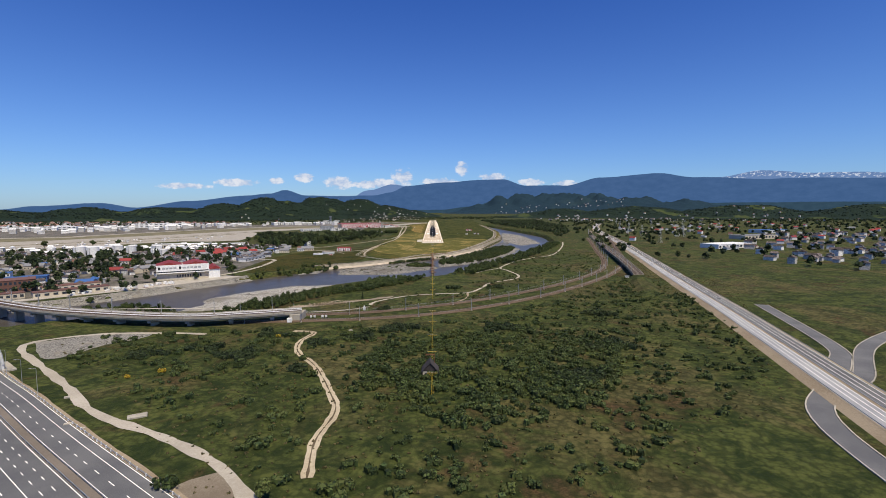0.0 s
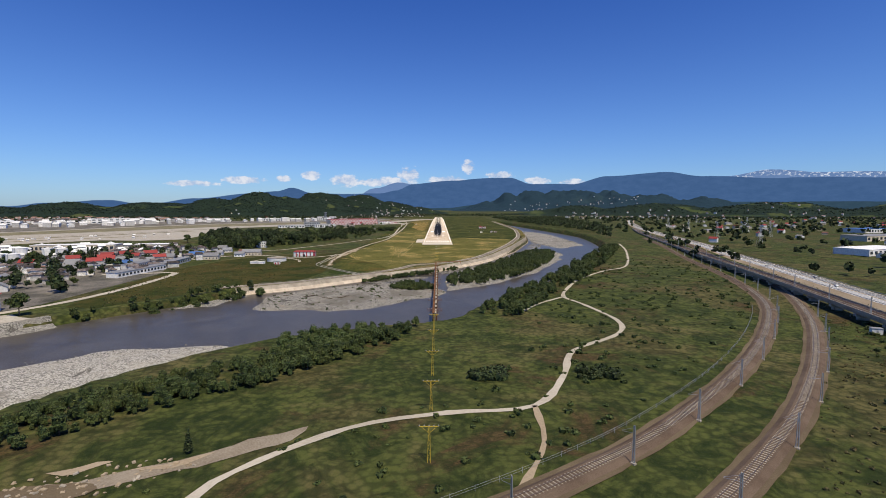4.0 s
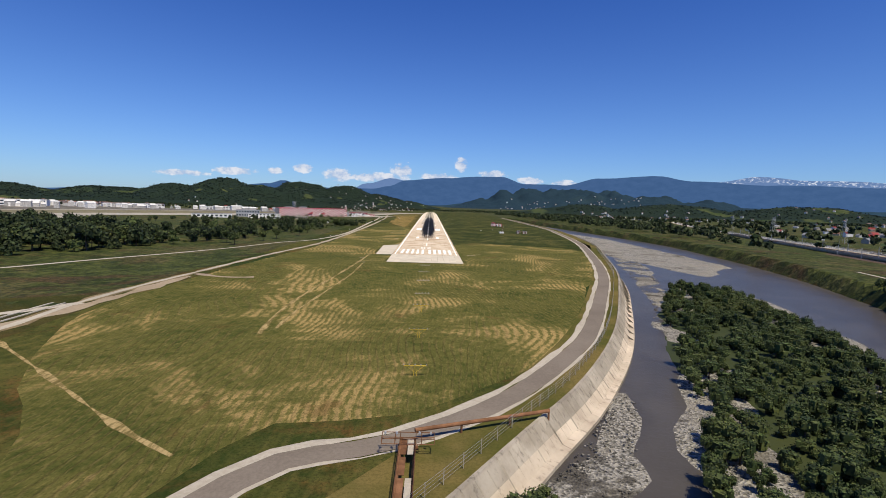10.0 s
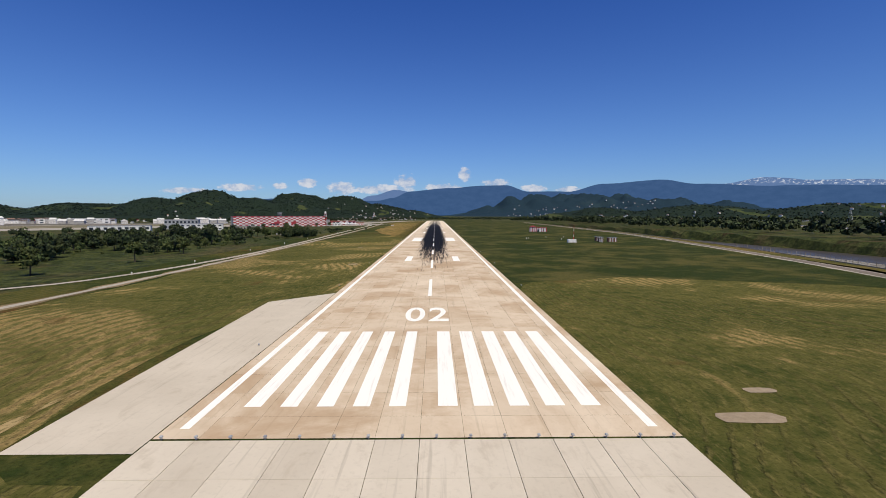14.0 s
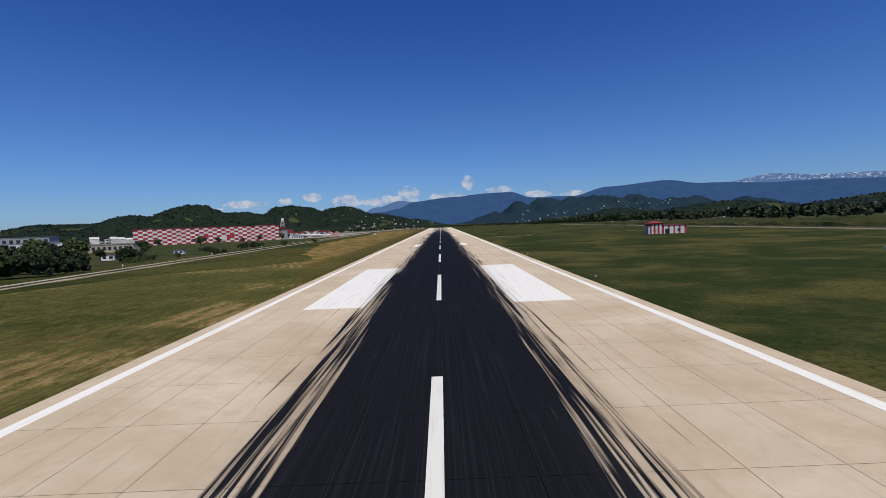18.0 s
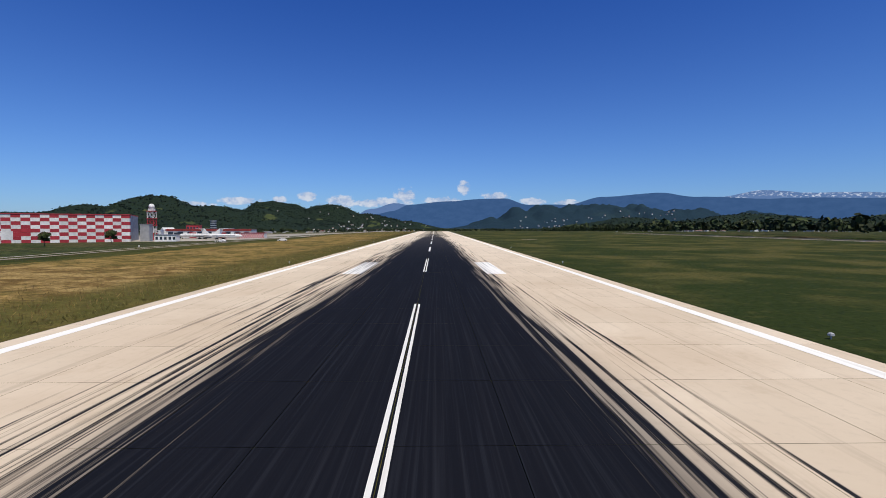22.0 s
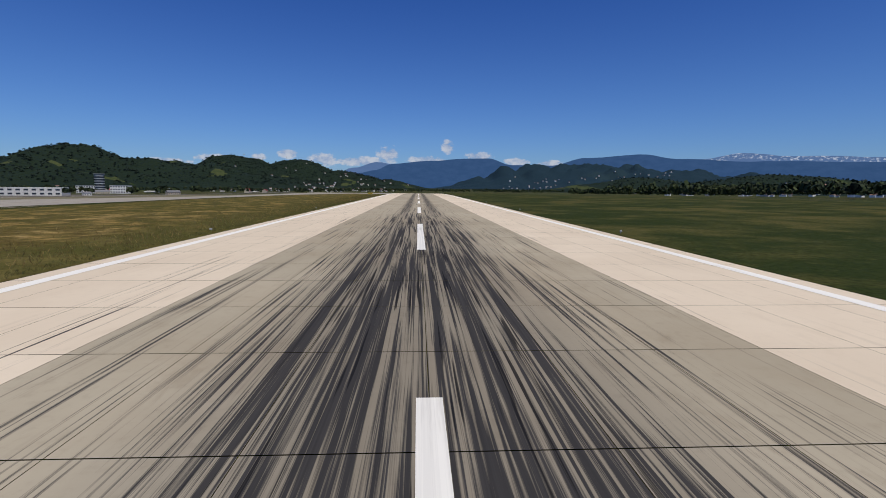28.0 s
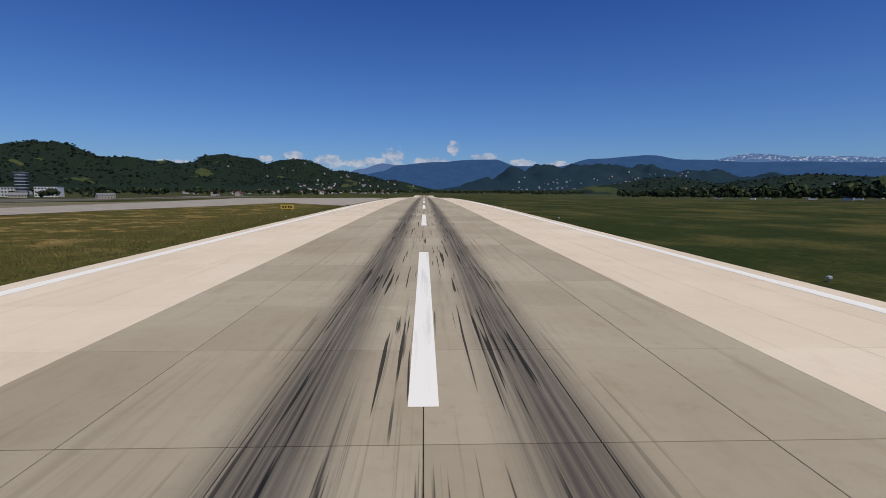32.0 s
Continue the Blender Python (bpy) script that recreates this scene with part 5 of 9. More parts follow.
# ---------------------------------------------------------------- motorway in the foreground
def motorway():
    axis_line = smooth_line([(-420, -640), (-300, -757), (-211, -831), (-166, -865), (-126, -896), (-78, -932), (20, -1005), (120, -1080), (260, -1190)], 8)
    up = 0.35
    root = structure("motorway", ribbon(axis_line, 3.4, 11.0, lift(up), thick=0.5).mesh("motorway", "dark_asphalt"), "wide grey motorway with white lane lines", "road")
    structure("motorway", ribbon(axis_line, 14.0, 38.0, lift(up), thick=0.5).mesh("motorway", "dark_asphalt"), "wide grey motorway with white lane lines", "road")
    structure("hard_shoulder", ribbon(axis_line, 0.0, 3.4, lift(up), thick=0.4).mesh("hard_shoulder", "asphalt"), "pale grey outer lane of the motorway", "road")
    structure("median", ribbon(axis_line, 11.0, 14.0, lift(up + 0.02)).mesh("median", "warm_asphalt"), "dark paved strip between the carriageways", "pavement")
    structure("verge_path", ribbon(axis_line, -2.2, 0.0, lift(up - 0.05), thick=0.4, wobble=0.3).mesh("verge_path", "dirt"), "bare earth beside the motorway barrier", "ground")
    for off in (0.35, 3.4, 10.6, 14.4, 23.0, 37.6):
        structure("edge_line", ribbon(axis_line, off - 0.12, off + 0.12, lift(up + 0.02)).mesh("edge_line", "paint"), "white motorway edge line", "marking")
    near = [i for i, p in enumerate(axis_line) if -330 < p.x < 20]
    nrm = offsets(axis_line)
    for off in (7.1, 17.4, 20.2, 26.6, 30.2, 33.8):
        g = Geo()
        for i in near:
            a = axis_line[i] + nrm[i] * off
            b = axis_line[i] + nrm[i] * off + (axis_line[i + 1] - axis_line[i]) * 0.34
            n = nrm[i] * 0.13
            z = ground_height(a.x, a.y) + up + 0.02
            g.add([(a.x - n.x, a.y - n.y, z), (a.x + n.x, a.y + n.y, z), (b.x + n.x, b.y + n.y, z), (b.x - n.x, b.y - n.y, z)], [(0, 1, 2, 3)])
        structure("lane_line", g.mesh("lane_line", "paint"), "broken white lane line of the motorway", "marking")
    # crash barriers: rail on posts
    for off in (-0.3, 11.2, 13.8, 38.4):
        root_b = thing("crash_barrier", "grey steel crash barrier along the motorway", "barrier", "motorway barriers")
        line = [axis_line[i] + nrm[i] * off for i in near]
        part("rail", ribbon(line, -0.06, 0.06, lift(up + 0.85), thick=0.32).mesh("rail", "steel"), root_b)
        wide = 0.16 if off < 0 else 0.06
        post = Geo().box(-wide, wide, -wide, wide, 0, 0.95, bevel=0.02).mesh("post", "white" if off < 0 else "steel")
        for p in [a.lerp(b, k) for a, b in zip(line, line[1:]) for k in ((0.0, 0.5) if off < 0 else (0.0,))]:
            part("post", post, root_b, at=pose(p.x, p.y, ground_height(p.x, p.y) + up - 0.02))
    return axis_line, nrm


MOTORWAY, MOTORWAY_SIDE = motorway()


def on_motorway(i, off):
    p = MOTORWAY[i] + MOTORWAY_SIDE[i] * off
    d = MOTORWAY[i + 1] - MOTORWAY[i]
    return p.x, p.y, math.degrees(math.atan2(d.y, d.x))


def car(colour, label, group="cars on the roads"):
    root = thing("car", label, "car", group)
    prof = [(-2.1, 0.35), (2.1, 0.35), (2.15, 0.7), (1.25, 0.88), (0.55, 1.42), (-1.1, 1.45), (-1.9, 0.95), (-2.15, 0.8)]
    v = [(x, s * (0.85 if z < 1 else 0.68), z) for s in (-1, 1) for x, z in prof]
    n = len(prof)
    f = [tuple(range(n - 1, -1, -1)), tuple(range(n, 2 * n))] + [(i, (i + 1) % n, n + (i + 1) % n, n + i) for i in range(n)]
    part("body", mesh("body", v, f, colour), root)
    glass = Geo().box(-1.0, 0.45, -0.765, 0.765, 1.0, 1.32)
    part("window", glass.mesh("window", "dark"), root)
    part("windscreen", Geo().add([(1.22, -0.7, 0.93), (1.22, 0.7, 0.93), (0.6, 0.64, 1.4), (0.6, -0.64, 1.4)], [(0, 1, 2, 3)]).mesh("windscreen", "dark"), root, at=pose(0.03, 0, 0.02))
    wheel = Geo().tube((0, -0.1, 0), (0, 0.1, 0), 0.33, n=12).mesh("wheel", "black")
    for x in (-1.35, 1.3):
        for y in (-0.8, 0.8):
            part("wheel", wheel, root, at=pose(x, y, 0.33))
    return root


first = {"white": car("white", "small white car on the road"), "red": car("red", "small red car on the motorway"), "grey": car("grey", "dark grey car on the motorway")}
first["white"].matrix_basis = pose(-196, -873, LOW + 0.36, rz=-38)
first["red"].matrix_basis = pose(424, 45, 0.62, rz=76)
first["grey"].matrix_basis = pose(-160, -905, LOW + 0.36, rz=-37)
for i, off, key in ((22, 5.3, "white"), (29, 15.9, "white"), (25, 8.9, "grey"), (33, 21.5, "grey"), (20, 18.8, "white")):
    x, y, a = on_motorway(i, off)
    copy_thing(first[key], pose(x, y, LOW + 0.37, rz=a))


def street_lamp():
    root = thing("street_lamp", "tall grey steel street lamp beside the motorway", "street lamp", "motorway lamps")
    part("pole", Geo().tube((0, 0, 0), (0, 0, 11), 0.11, 0.06).mesh("pole", "steel"), root)
    part("arm", Geo().tube((0, 0, 11), (1.8, 0, 11.5), 0.05).mesh("arm", "steel"), root)
    part("lamp_head", Geo().box(1.5, 2.3, -0.15, 0.15, 11.42, 11.58, bevel=0.05).mesh("lamp_head", "grey"), root)
    return root


lamp = street_lamp()
x, y, a = on_motorway(20, 12.5)
lamp.matrix_basis = pose(x, y, LOW + 0.3, rz=a - 90)
for i in range(8, 44, 3):
    x, y, a = on_motorway(i, 12.5)
    if i != 20:
        copy_thing(lamp, pose(x, y, LOW + 0.3, rz=a - 90))
    x, y, a = on_motorway(i, -1.4)
    copy_thing(lamp, pose(x, y, LOW + 0.2, rz=a - 90))


def gantry():
    root = thing("sign_gantry", "dark steel sign gantry across the motorway", "gantry", "motorway gantries")
    for y in (-25.0, -12.6):
        part("post", Geo().box(-0.25, 0.25, y - 0.25, y + 0.25, 0, 8.0, bevel=0.04).mesh("post", "grey"), root)
    for x in (-0.5, 0.5):
        for z in (7.2, 8.2):
            part("beam", Geo().box(x - 0.1, x + 0.1, -25.3, -12.3, z, z + 0.2).mesh("beam", "grey"), root)
    for k in range(8):
        y = -25 + k * 1.55
        part("brace", Geo().tube((-0.5, y, 8.3), (0.5, y + 1.5, 8.3), 0.06, n=6).mesh("brace", "grey"), root)
    for y in (-23.0, -19.0, -15.5):
        part("sign", Geo().box(-0.75, -0.62, y - 1.4, y + 1.4, 6.6, 9.0, bevel=0.03).mesh("sign", "dark"), root, "dark electronic lane sign")
    return root


first_gantry = gantry()
g_x, g_y, g_a = on_motorway(31, 0)
first_gantry.matrix_basis = pose(g_x, g_y, LOW + 0.3, rz=g_a)
g_x, g_y, g_a = on_motorway(28, 0)
copy_thing(first_gantry, pose(g_x, g_y, LOW + 0.3, rz=g_a))
# painted arrows on the outer lane, and the gore of the slip road
arrow = Geo().add([(-3, -0.12, 0), (1.0, -0.12, 0), (1.0, 0.12, 0), (-3, 0.12, 0), (0.8, -0.55, 0), (2.8, 0.35, 0), (0.8, 0.55, 0)], [(0, 1, 2, 3), (4, 5, 6)]).mesh("lane_arrow", "paint")
for i, off in ((27, 1.8), (29, 1.8), (31, 1.8), (34, 1.8), (25, 5.2), (29, 5.2), (33, 5.2), (26, 8.9), (30, 8.9), (28, 15.8), (32, 15.8), (30, 28.4), (33, 28.4), (31, 32.0), (34, 32.0)):
    g_x, g_y, g_a = on_motorway(i, off)
    structure("lane_arrow", arrow, "white arrow painted on a lane of the motorway", "marking").matrix_basis = pose(g_x, g_y, LOW + 0.38, rz=g_a)
for k in range(9):
    g_x, g_y, g_a = on_motorway(31 + k // 2, 19.5)
    d = 4.0 * (k % 2)
    w = 0.25 + 0.16 * k
    chev = Geo().add([(d - 0.5, -w, 0), (d + 0.5, 0, 0), (d + 1.1, 0, 0), (d + 0.1, -w, 0), (d - 0.5, w, 0), (d + 0.1, w, 0)], [(0, 3, 2, 1), (1, 2, 5, 4)]).mesh("chevron", "paint")
    structure("chevron", chev, "white chevron of the motorway gore", "marking").matrix_basis = pose(g_x, g_y, LOW + 0.38, rz=g_a)
# slabs thrown down in the scrub
for x, y, w in ((-110, -887, 3.2), (-131, -893, 1.3), (-123, -897, 0.8), (-150, -868, 1.0), (-52, -762, 1.2)):
    slab = thing("concrete_slab", "pale concrete slab lying in the scrub", "slab", "slabs in the scrub", at=pose(x, y, LOW, rx=3, rz=28))
    part("slab", Geo().box(-w, w, -w * 0.5, w * 0.5, 0, 0.7, bevel=0.08).mesh("slab", "bright_concrete"), slab)

# white arched gallery over the carriageway by the river
gallery_at = min(range(len(MOTORWAY)), key=lambda i: (MOTORWAY[i] - Vector((-211, -831))).length)
g_x, g_y, g_a = on_motorway(gallery_at, 0)
portal = thing("portal", "white arched gallery over the motorway by the river", "portal", at=pose(g_x, g_y, LOW + 0.1, rz=g_a))
arc = [(-11.5 + 13.0 * math.cos(math.pi * k / 20), 21.0 * math.sin(math.pi * k / 20) ** 0.8) for k in range(21)]
inner = [(-11.5 + 12.0 * math.cos(math.pi * k / 20), 20.0 * math.sin(math.pi * k / 20) ** 0.8) for k in range(21)]
pv = [(x, y, z) for x in (-7.0, 7.0) for y, z in arc + inner]
pf = []
for k in range(20):
    pf += [(k, k + 1, k + 43, k + 42), (k + 22, k + 21, k + 63, k + 64), (k + 1, k, k + 21, k + 22), (k + 42, k + 43, k + 64, k + 63)]
part("shell", mesh("shell", pv, pf, "white"), portal)
for x in (-6.0, 0.0, 6.0):
    rib = Geo()
    for k in range(20):
        rib.tube((x, arc[k][0] * 1.02 + 0.2, arc[k][1] * 1.015), (x, arc[k + 1][0] * 1.02 + 0.2, arc[k + 1][1] * 1.015), 0.22, n=5)
    part("rib", rib.mesh("rib", "grey"), portal)
part("footing", Geo().box(-9, 9, 0.2, 5.5, 0, 0.9, bevel=0.1).mesh("footing", "bright_concrete"), portal)

# ---------------------------------------------------------------- railway
RAIL_A = [(-140, -738), (-90, -734), (-51, -730), (-25, -724), (3, -714), (33, -697), (59, -678), (86, -655), (116, -626), (161, -574), (211, -505), (262, -410), (306, -290), (372, -80), (440, 130)]
RAIL_B = [(-150, -716), (-106, -716), (-56, -710), (-28, -700), (3, -685), (37, -664), (66, -642), (113, -598), (163, -540), (208, -474), (240, -400), (268, -310), (322, -105), (380, 110)]


def track(points, top):
    line = smooth_line(points, 6)
    structure("track_bed", ribbon(line, -4.6, 4.6, lift(0.25), wobble=0.4).mesh("track_bed", "track_earth"), "brown earth beside the railway track", "railway")
    g = Geo()
    nrm = offsets(line)
    v, f = [], []
    for p, n in zip(line, nrm):
        z = ground_height(p.x, p.y)
        for s, h in ((-3.4, 0.2), (-1.9, top), (1.9, top), (3.4, 0.2)):
            q = p + n * s
            v.append((q.x, q.y, z + h))
    for i in range(len(line) - 1):
        for k in range(3):
            f.append((i * 4 + k, i * 4 + k + 1, i * 4 + k + 5, i * 4 + k + 4))
    g.add(v, f)
    bed = structure("ballast", g.mesh("ballast", "ballast"), "rust-brown ballast bank of the railway", "railway")
    for s in (-0.78, 0.78):
        part("rail", ribbon(line, s - 0.07, s + 0.07, lift(top + 0.22), thick=0.2).mesh("rail", "rail"), bed)
    sl = Geo()
    for i, (p, n) in enumerate(zip(line, nrm)):
        if p.y > -420:
            break
        if i + 1 >= len(line):
            break
        for k in range(6):
            q = p + (line[i + 1] - p) * (k / 6)
            sl.box(-1.3, 1.3, -0.14, 0.14, 0, 0.1, pose(q.x, q.y, ground_height(q.x, q.y) + top, rz=math.degrees(math.atan2(n.y, n.x))))
    part("sleepers", sl.mesh("sleepers", "concrete"), bed, kind="stuff")
    return line


track_a, track_b = track(RAIL_A, 0.9), track(RAIL_B, 0.9)


def catenary_mast():
    root = thing("catenary_mast", "grey steel railway mast with an overhead arm", "railway mast", "railway masts")
    for x in (-0.28, 0.28):
        part("pole", Geo().tube((x, 0, 0), (x * 0.5, 0, 9.5), 0.16, 0.12, 6).mesh("pole", "steel"), root)
    for k in range(6):
        part("brace", Geo().tube((-0.26, 0, 1 + k * 1.4), (0.24, 0, 2.3 + k * 1.4), 0.035, n=5).mesh("brace", "steel"), root)
    part("arm", Geo().tube((0, 0, 7.6), (3.3, 0, 7.0), 0.05, n=6).mesh("arm", "steel"), root)
    part("stay", Geo().tube((0, 0, 9.0), (3.2, 0, 7.2), 0.035, n=6).mesh("stay", "steel"), root)
    part("footing", Geo().box(-0.6, 0.6, -0.5, 0.5, -0.2, 0.4, bevel=0.05).mesh("footing", "concrete"), root)
    return root


mast = catenary_mast()
made = 0
for line, side in ((track_a, -1), (track_b, -1)):
    nrm = offsets(line)
    for i in range(2, len(line), 6):
        p = line[i] + nrm[i] * (4.2 * -side)
        if p.y > -505 and line is track_a:
            continue
        a = math.degrees(math.atan2(-nrm[i].y, -nrm[i].x))
        m = pose(p.x, p.y, ground_height(p.x, p.y) + 0.1, rz=a)
        if made:
            copy_thing(mast, m)
        else:
            mast.matrix_basis = m
        made += 1

# cable trough and cabinets beside the track
fence_line = [p + n * -8.0 for p, n in zip(track_b, offsets(track_b)) if True]
railfence = thing("railway_fence", "low grey wire fence beside the railway", "fence")
part("mesh_panel", ribbon(fence_line[4:70], -0.02, 0.02, lift(1.3), thick=0.05).mesh("mesh_panel", "steel"), railfence)
part("mesh_panel", ribbon(fence_line[4:70], -0.02, 0.02, lift(0.7), thick=0.05).mesh("mesh_panel", "steel"), railfence)
fpost = Geo().box(-0.05, 0.05, -0.05, 0.05, 0, 1.5).mesh("post", "steel")
for p in fence_line[4:70]:
    part("post", fpost, railfence, at=pose(p.x, p.y, ground_height(p.x, p.y)))
cabinet = thing("trackside_cabinet", "small white trackside cabinet on legs", "cabinet", "trackside cabinets", at=pose(-86, -725.5, LOW + 0.25))
part("body", Geo().box(-0.7, 0.7, -0.5, 0.5, 0.4, 1.9, bevel=0.06).mesh("body", "white"), cabinet)
for x in (-0.5, 0.5):
    part("leg", Geo().box(x - 0.06, x + 0.06, -0.3, 0.3, 0, 0.4).mesh("leg", "steel"), cabinet)
for x, y in ((-83.5, -725.5), (-78, -725.3), (-75.5, -725.2)):
    copy_thing(cabinet, pose(x, y, LOW + 0.25))
relay = thing("relay_box", "white relay box with a dome on top beside the railway", "relay box", at=pose(-52, -700, LOW))
part("body", Geo().box(-0.9, 0.9, -0.6, 0.6, 0, 2.6, bevel=0.08).mesh("body", "white"), relay)
part("dome", Geo().lathe([(0.5, 2.6), (0.5, 3.2), (0.3, 3.6)], 12).mesh("dome", "white"), relay)


# ---------------------------------------------------------------- railway viaduct over the river
def viaduct(name, points, half, top, depth, label, pier_step, deck="concrete", tracks=0, parapet="white", lanes=False, pier=(1.2, 2.6), trough=False):
    line = smooth_line(points, 6)
    root = thing(name, label, "bridge")
    part("deck", ribbon(line, -half, half, top, thick=depth).mesh("deck", deck), root)
    for s in (-1, 1):
        part("parapet", ribbon(line, s * half - 0.2, s * half + 0.2, top + 1.0, thick=1.3).mesh("parapet", parapet), root)
    part("girder", ribbon(line, -half * 0.6, half * 0.6, top - depth + 0.02, thick=1.6).mesh("girder", "bright_concrete"), root)
    nrm = offsets(line)
    for t in range(tracks):
        c = (t - (tracks - 1) / 2) * 4.6
        part("ballast", ribbon(line, c - 1.7, c + 1.7, top + 0.25).mesh("ballast", "ballast"), root)
        for s in (-0.78, 0.78):
            part("rail", ribbon(line, c + s - 0.09, c + s + 0.09, top + 0.45, thick=0.18).mesh("rail", "rail"), root)
    if trough:
        for off in (-half + 0.9, -0.35, 0.35, half - 0.9):
            part("cable_trough", ribbon(line, off - 0.3, off + 0.3, top + 0.55, thick=0.5).mesh("cable_trough", "white"), root)
    if lanes:
        for off in (-half * 0.86, -half * 0.43, 0.0, half * 0.43, half * 0.86):
            part("lane_line", ribbon(line, off - 0.12, off + 0.12, top + 0.02).mesh("lane_line", "paint"), root)
    for i in range(3, len(line) - 2, pier_step):
        p, n = line[i], nrm[i]
        zb = WATER - 1.5 if inside(np.array([p.x]), np.array([p.y]), RIVER)[0] else ground_height(p.x, p.y)
        h = top - depth - 1.55 - zb
        a = math.degrees(math.atan2(n.y, n.x))
        g = Geo().box(-pier[1], pier[1], -pier[0], pier[0], 0, h - 1.2, bevel=0.3).box(-half * 0.75, half * 0.75, -pier[0] * 1.1, pier[0] * 1.1, h - 1.2, h, bevel=0.1)
        part("pier", g.mesh("pier", "bright_concrete"), root, at=pose(p.x, p.y, zb, rz=a))
    return line


rail_bridge = viaduct("railway_viaduct", [(-92, -727), (-130, -738), (-170, -744), (-250, -727), (-320, -698), (-420, -640), (-520, -560)], 7.0, 2.0, 1.0,
                      "pale concrete railway viaduct on paired piers over the river", 4, deck="bright_concrete", tracks=2, parapet="bright_concrete", trough=True)
for i in range(3, len(rail_bridge), 6):
    p, n = rail_bridge[i], offsets(rail_bridge)[i]
    copy_thing(mast, pose(p.x + n.x * 6.4, p.y + n.y * 6.4, 2.3, rz=math.degrees(math.atan2(-n.y, -n.x))))
abut = thing("abutment", "pale concrete abutment at the end of the railway viaduct", "bridge end", at=pose(-95, -728, LOW))
part("wall", Geo().box(-3, 4, -8, 8, 0, 5.0, bevel=0.15).mesh("wall", "bright_concrete"), abut)
part("kiosk", Geo().box(-4, -1, -11, -8.5, 0, 3.0, bevel=0.1).mesh("kiosk", "white"), abut)

# the motorway on its low embankment, and the railway viaduct beside it
EAST_ROAD = smooth_line([(90, -1200), (150, -960), (196, -800), (220, -718), (246, -622), (283, -486), (332, -310), (382, -120), (470, 240), (545, 520), (670, 900), (810, 1250)], 8)


def embankment(line, half, top, foot):
    v, f = [], []
    for p, n in zip(line, offsets(line)):
        g0 = ground_height(p.x, p.y)
        h = max(top, g0 + 0.44)
        for s, z in ((-foot, g0 - 0.1), (-half, h), (half, h), (foot, g0 - 0.1)):
            q = p + n * s
            v.append((q.x, q.y, z))
    for i in range(len(line) - 1):
        for k in range(3):
            f.append((i * 4 + k, i * 4 + k + 1, i * 4 + k + 5, i * 4 + k + 4))
    return v, f


ROAD_TOP = -2.0
structure("road_embankment", mesh("road_embankment", *embankment(EAST_ROAD, 10.4, ROAD_TOP - 0.06, 14.5), "dirt"), "sandy embankment under the motorway", "embankment")


def road_height(x, y):
    return max(ROAD_TOP, ground_height(x, y) + 0.5)


structure("motorway", ribbon(EAST_ROAD, -9.6, -0.8, road_height).mesh("motorway", "pale_asphalt"), "pale grey motorway with white lane lines", "road")
structure("motorway", ribbon(EAST_ROAD, 0.8, 9.6, road_height).mesh("motorway", "asphalt"), "grey motorway with white lane lines", "road")
for off in (-9.2, -6.3, -3.6, -1.2, 1.2, 3.6, 6.3, 9.2):
    structure("lane_line", ribbon(EAST_ROAD, off - 0.13, off + 0.13, lambda x, y: road_height(x, y) + 0.02).mesh("lane_line", "paint"), "white motorway lane line", "marking")
for off in (-10.0, 0.0, 10.0):
    b = thing("road_barrier", "grey steel barrier along the motorway", "barrier", "motorway barriers")
    part("rail", ribbon(EAST_ROAD, off - 0.08, off + 0.08, lambda x, y: road_height(x, y) + 0.9, thick=0.34).mesh("rail", "steel"), b)
    bp = Geo().box(-0.08, 0.08, -0.08, 0.08, 0, 0.75).mesh("post", "steel")
    for p, n in list(zip(EAST_ROAD, offsets(EAST_ROAD)))[50:120:3]:
        part("post", bp, b, at=pose(p.x + n.x * off, p.y + n.y * off, road_height(p.x, p.y) - 0.05))
e_side = offsets(EAST_ROAD)
for i, off, key in ((66, 5.0, "grey"), (72, -5.0, "white"), (79, 2.4, "grey"), (84, 7.7, "white"), (90, 5.0, "grey"), (98, -2.4, "white"), (104, 5.0, "grey"), (113, -5.0, "grey"), (120, 2.4, "white"), (131, 7.7, "grey")):
    p, d = EAST_ROAD[i] + e_side[i] * off, EAST_ROAD[i + 1] - EAST_ROAD[i]
    copy_thing(first[key], pose(p.x, p.y, road_height(p.x, p.y), rz=math.degrees(math.atan2(d.y, d.x))))
RAIL_HIGH = [(221, -556), (229, -530), (250, -455), (272, -372), (320, -180), (382, 60), (440, 270), (500, 450)]
rail_high = viaduct("railway_bridge", RAIL_HIGH, 5.2, 1.8, 1.0, "grey concrete railway viaduct on a row of white piers", 4, tracks=2, parapet="concrete")
for i in range(4, len(rail_high), 7):
    p, n = rail_high[i], offsets(rail_high)[i]
    copy_thing(mast, pose(p.x - n.x * 4.6, p.y - n.y * 4.6, 1.85, rz=math.degrees(math.atan2(n.y, n.x))))
ramp = thing("railway_ramp", "earth ramp carrying the railway up to the viaduct", "embankment")
ramp_line = smooth_line([(221, -556), (205, -610), (176, -700), (140, -800), (110, -880)], 8)
rv, rf = [], []
for i, (p, n) in enumerate(zip(ramp_line, offsets(ramp_line))):
    h = 1.75 - 5.6 * min(1.0, i / 14.0)
    for s, z in ((7.0 + 1.2 * (h - LOW), LOW - 0.1), (4.6, max(h, LOW - 0.05)), (-4.6, max(h, LOW - 0.05)), (-7.0 - 1.2 * (h - LOW), LOW - 0.1)):
        q = p + n * s
        rv.append((q.x, q.y, z))
for i in range(len(ramp_line) - 1):
    for k in range(3):
        rf.append((i * 4 + k, i * 4 + k + 1, i * 4 + k + 5, i * 4 + k + 4))
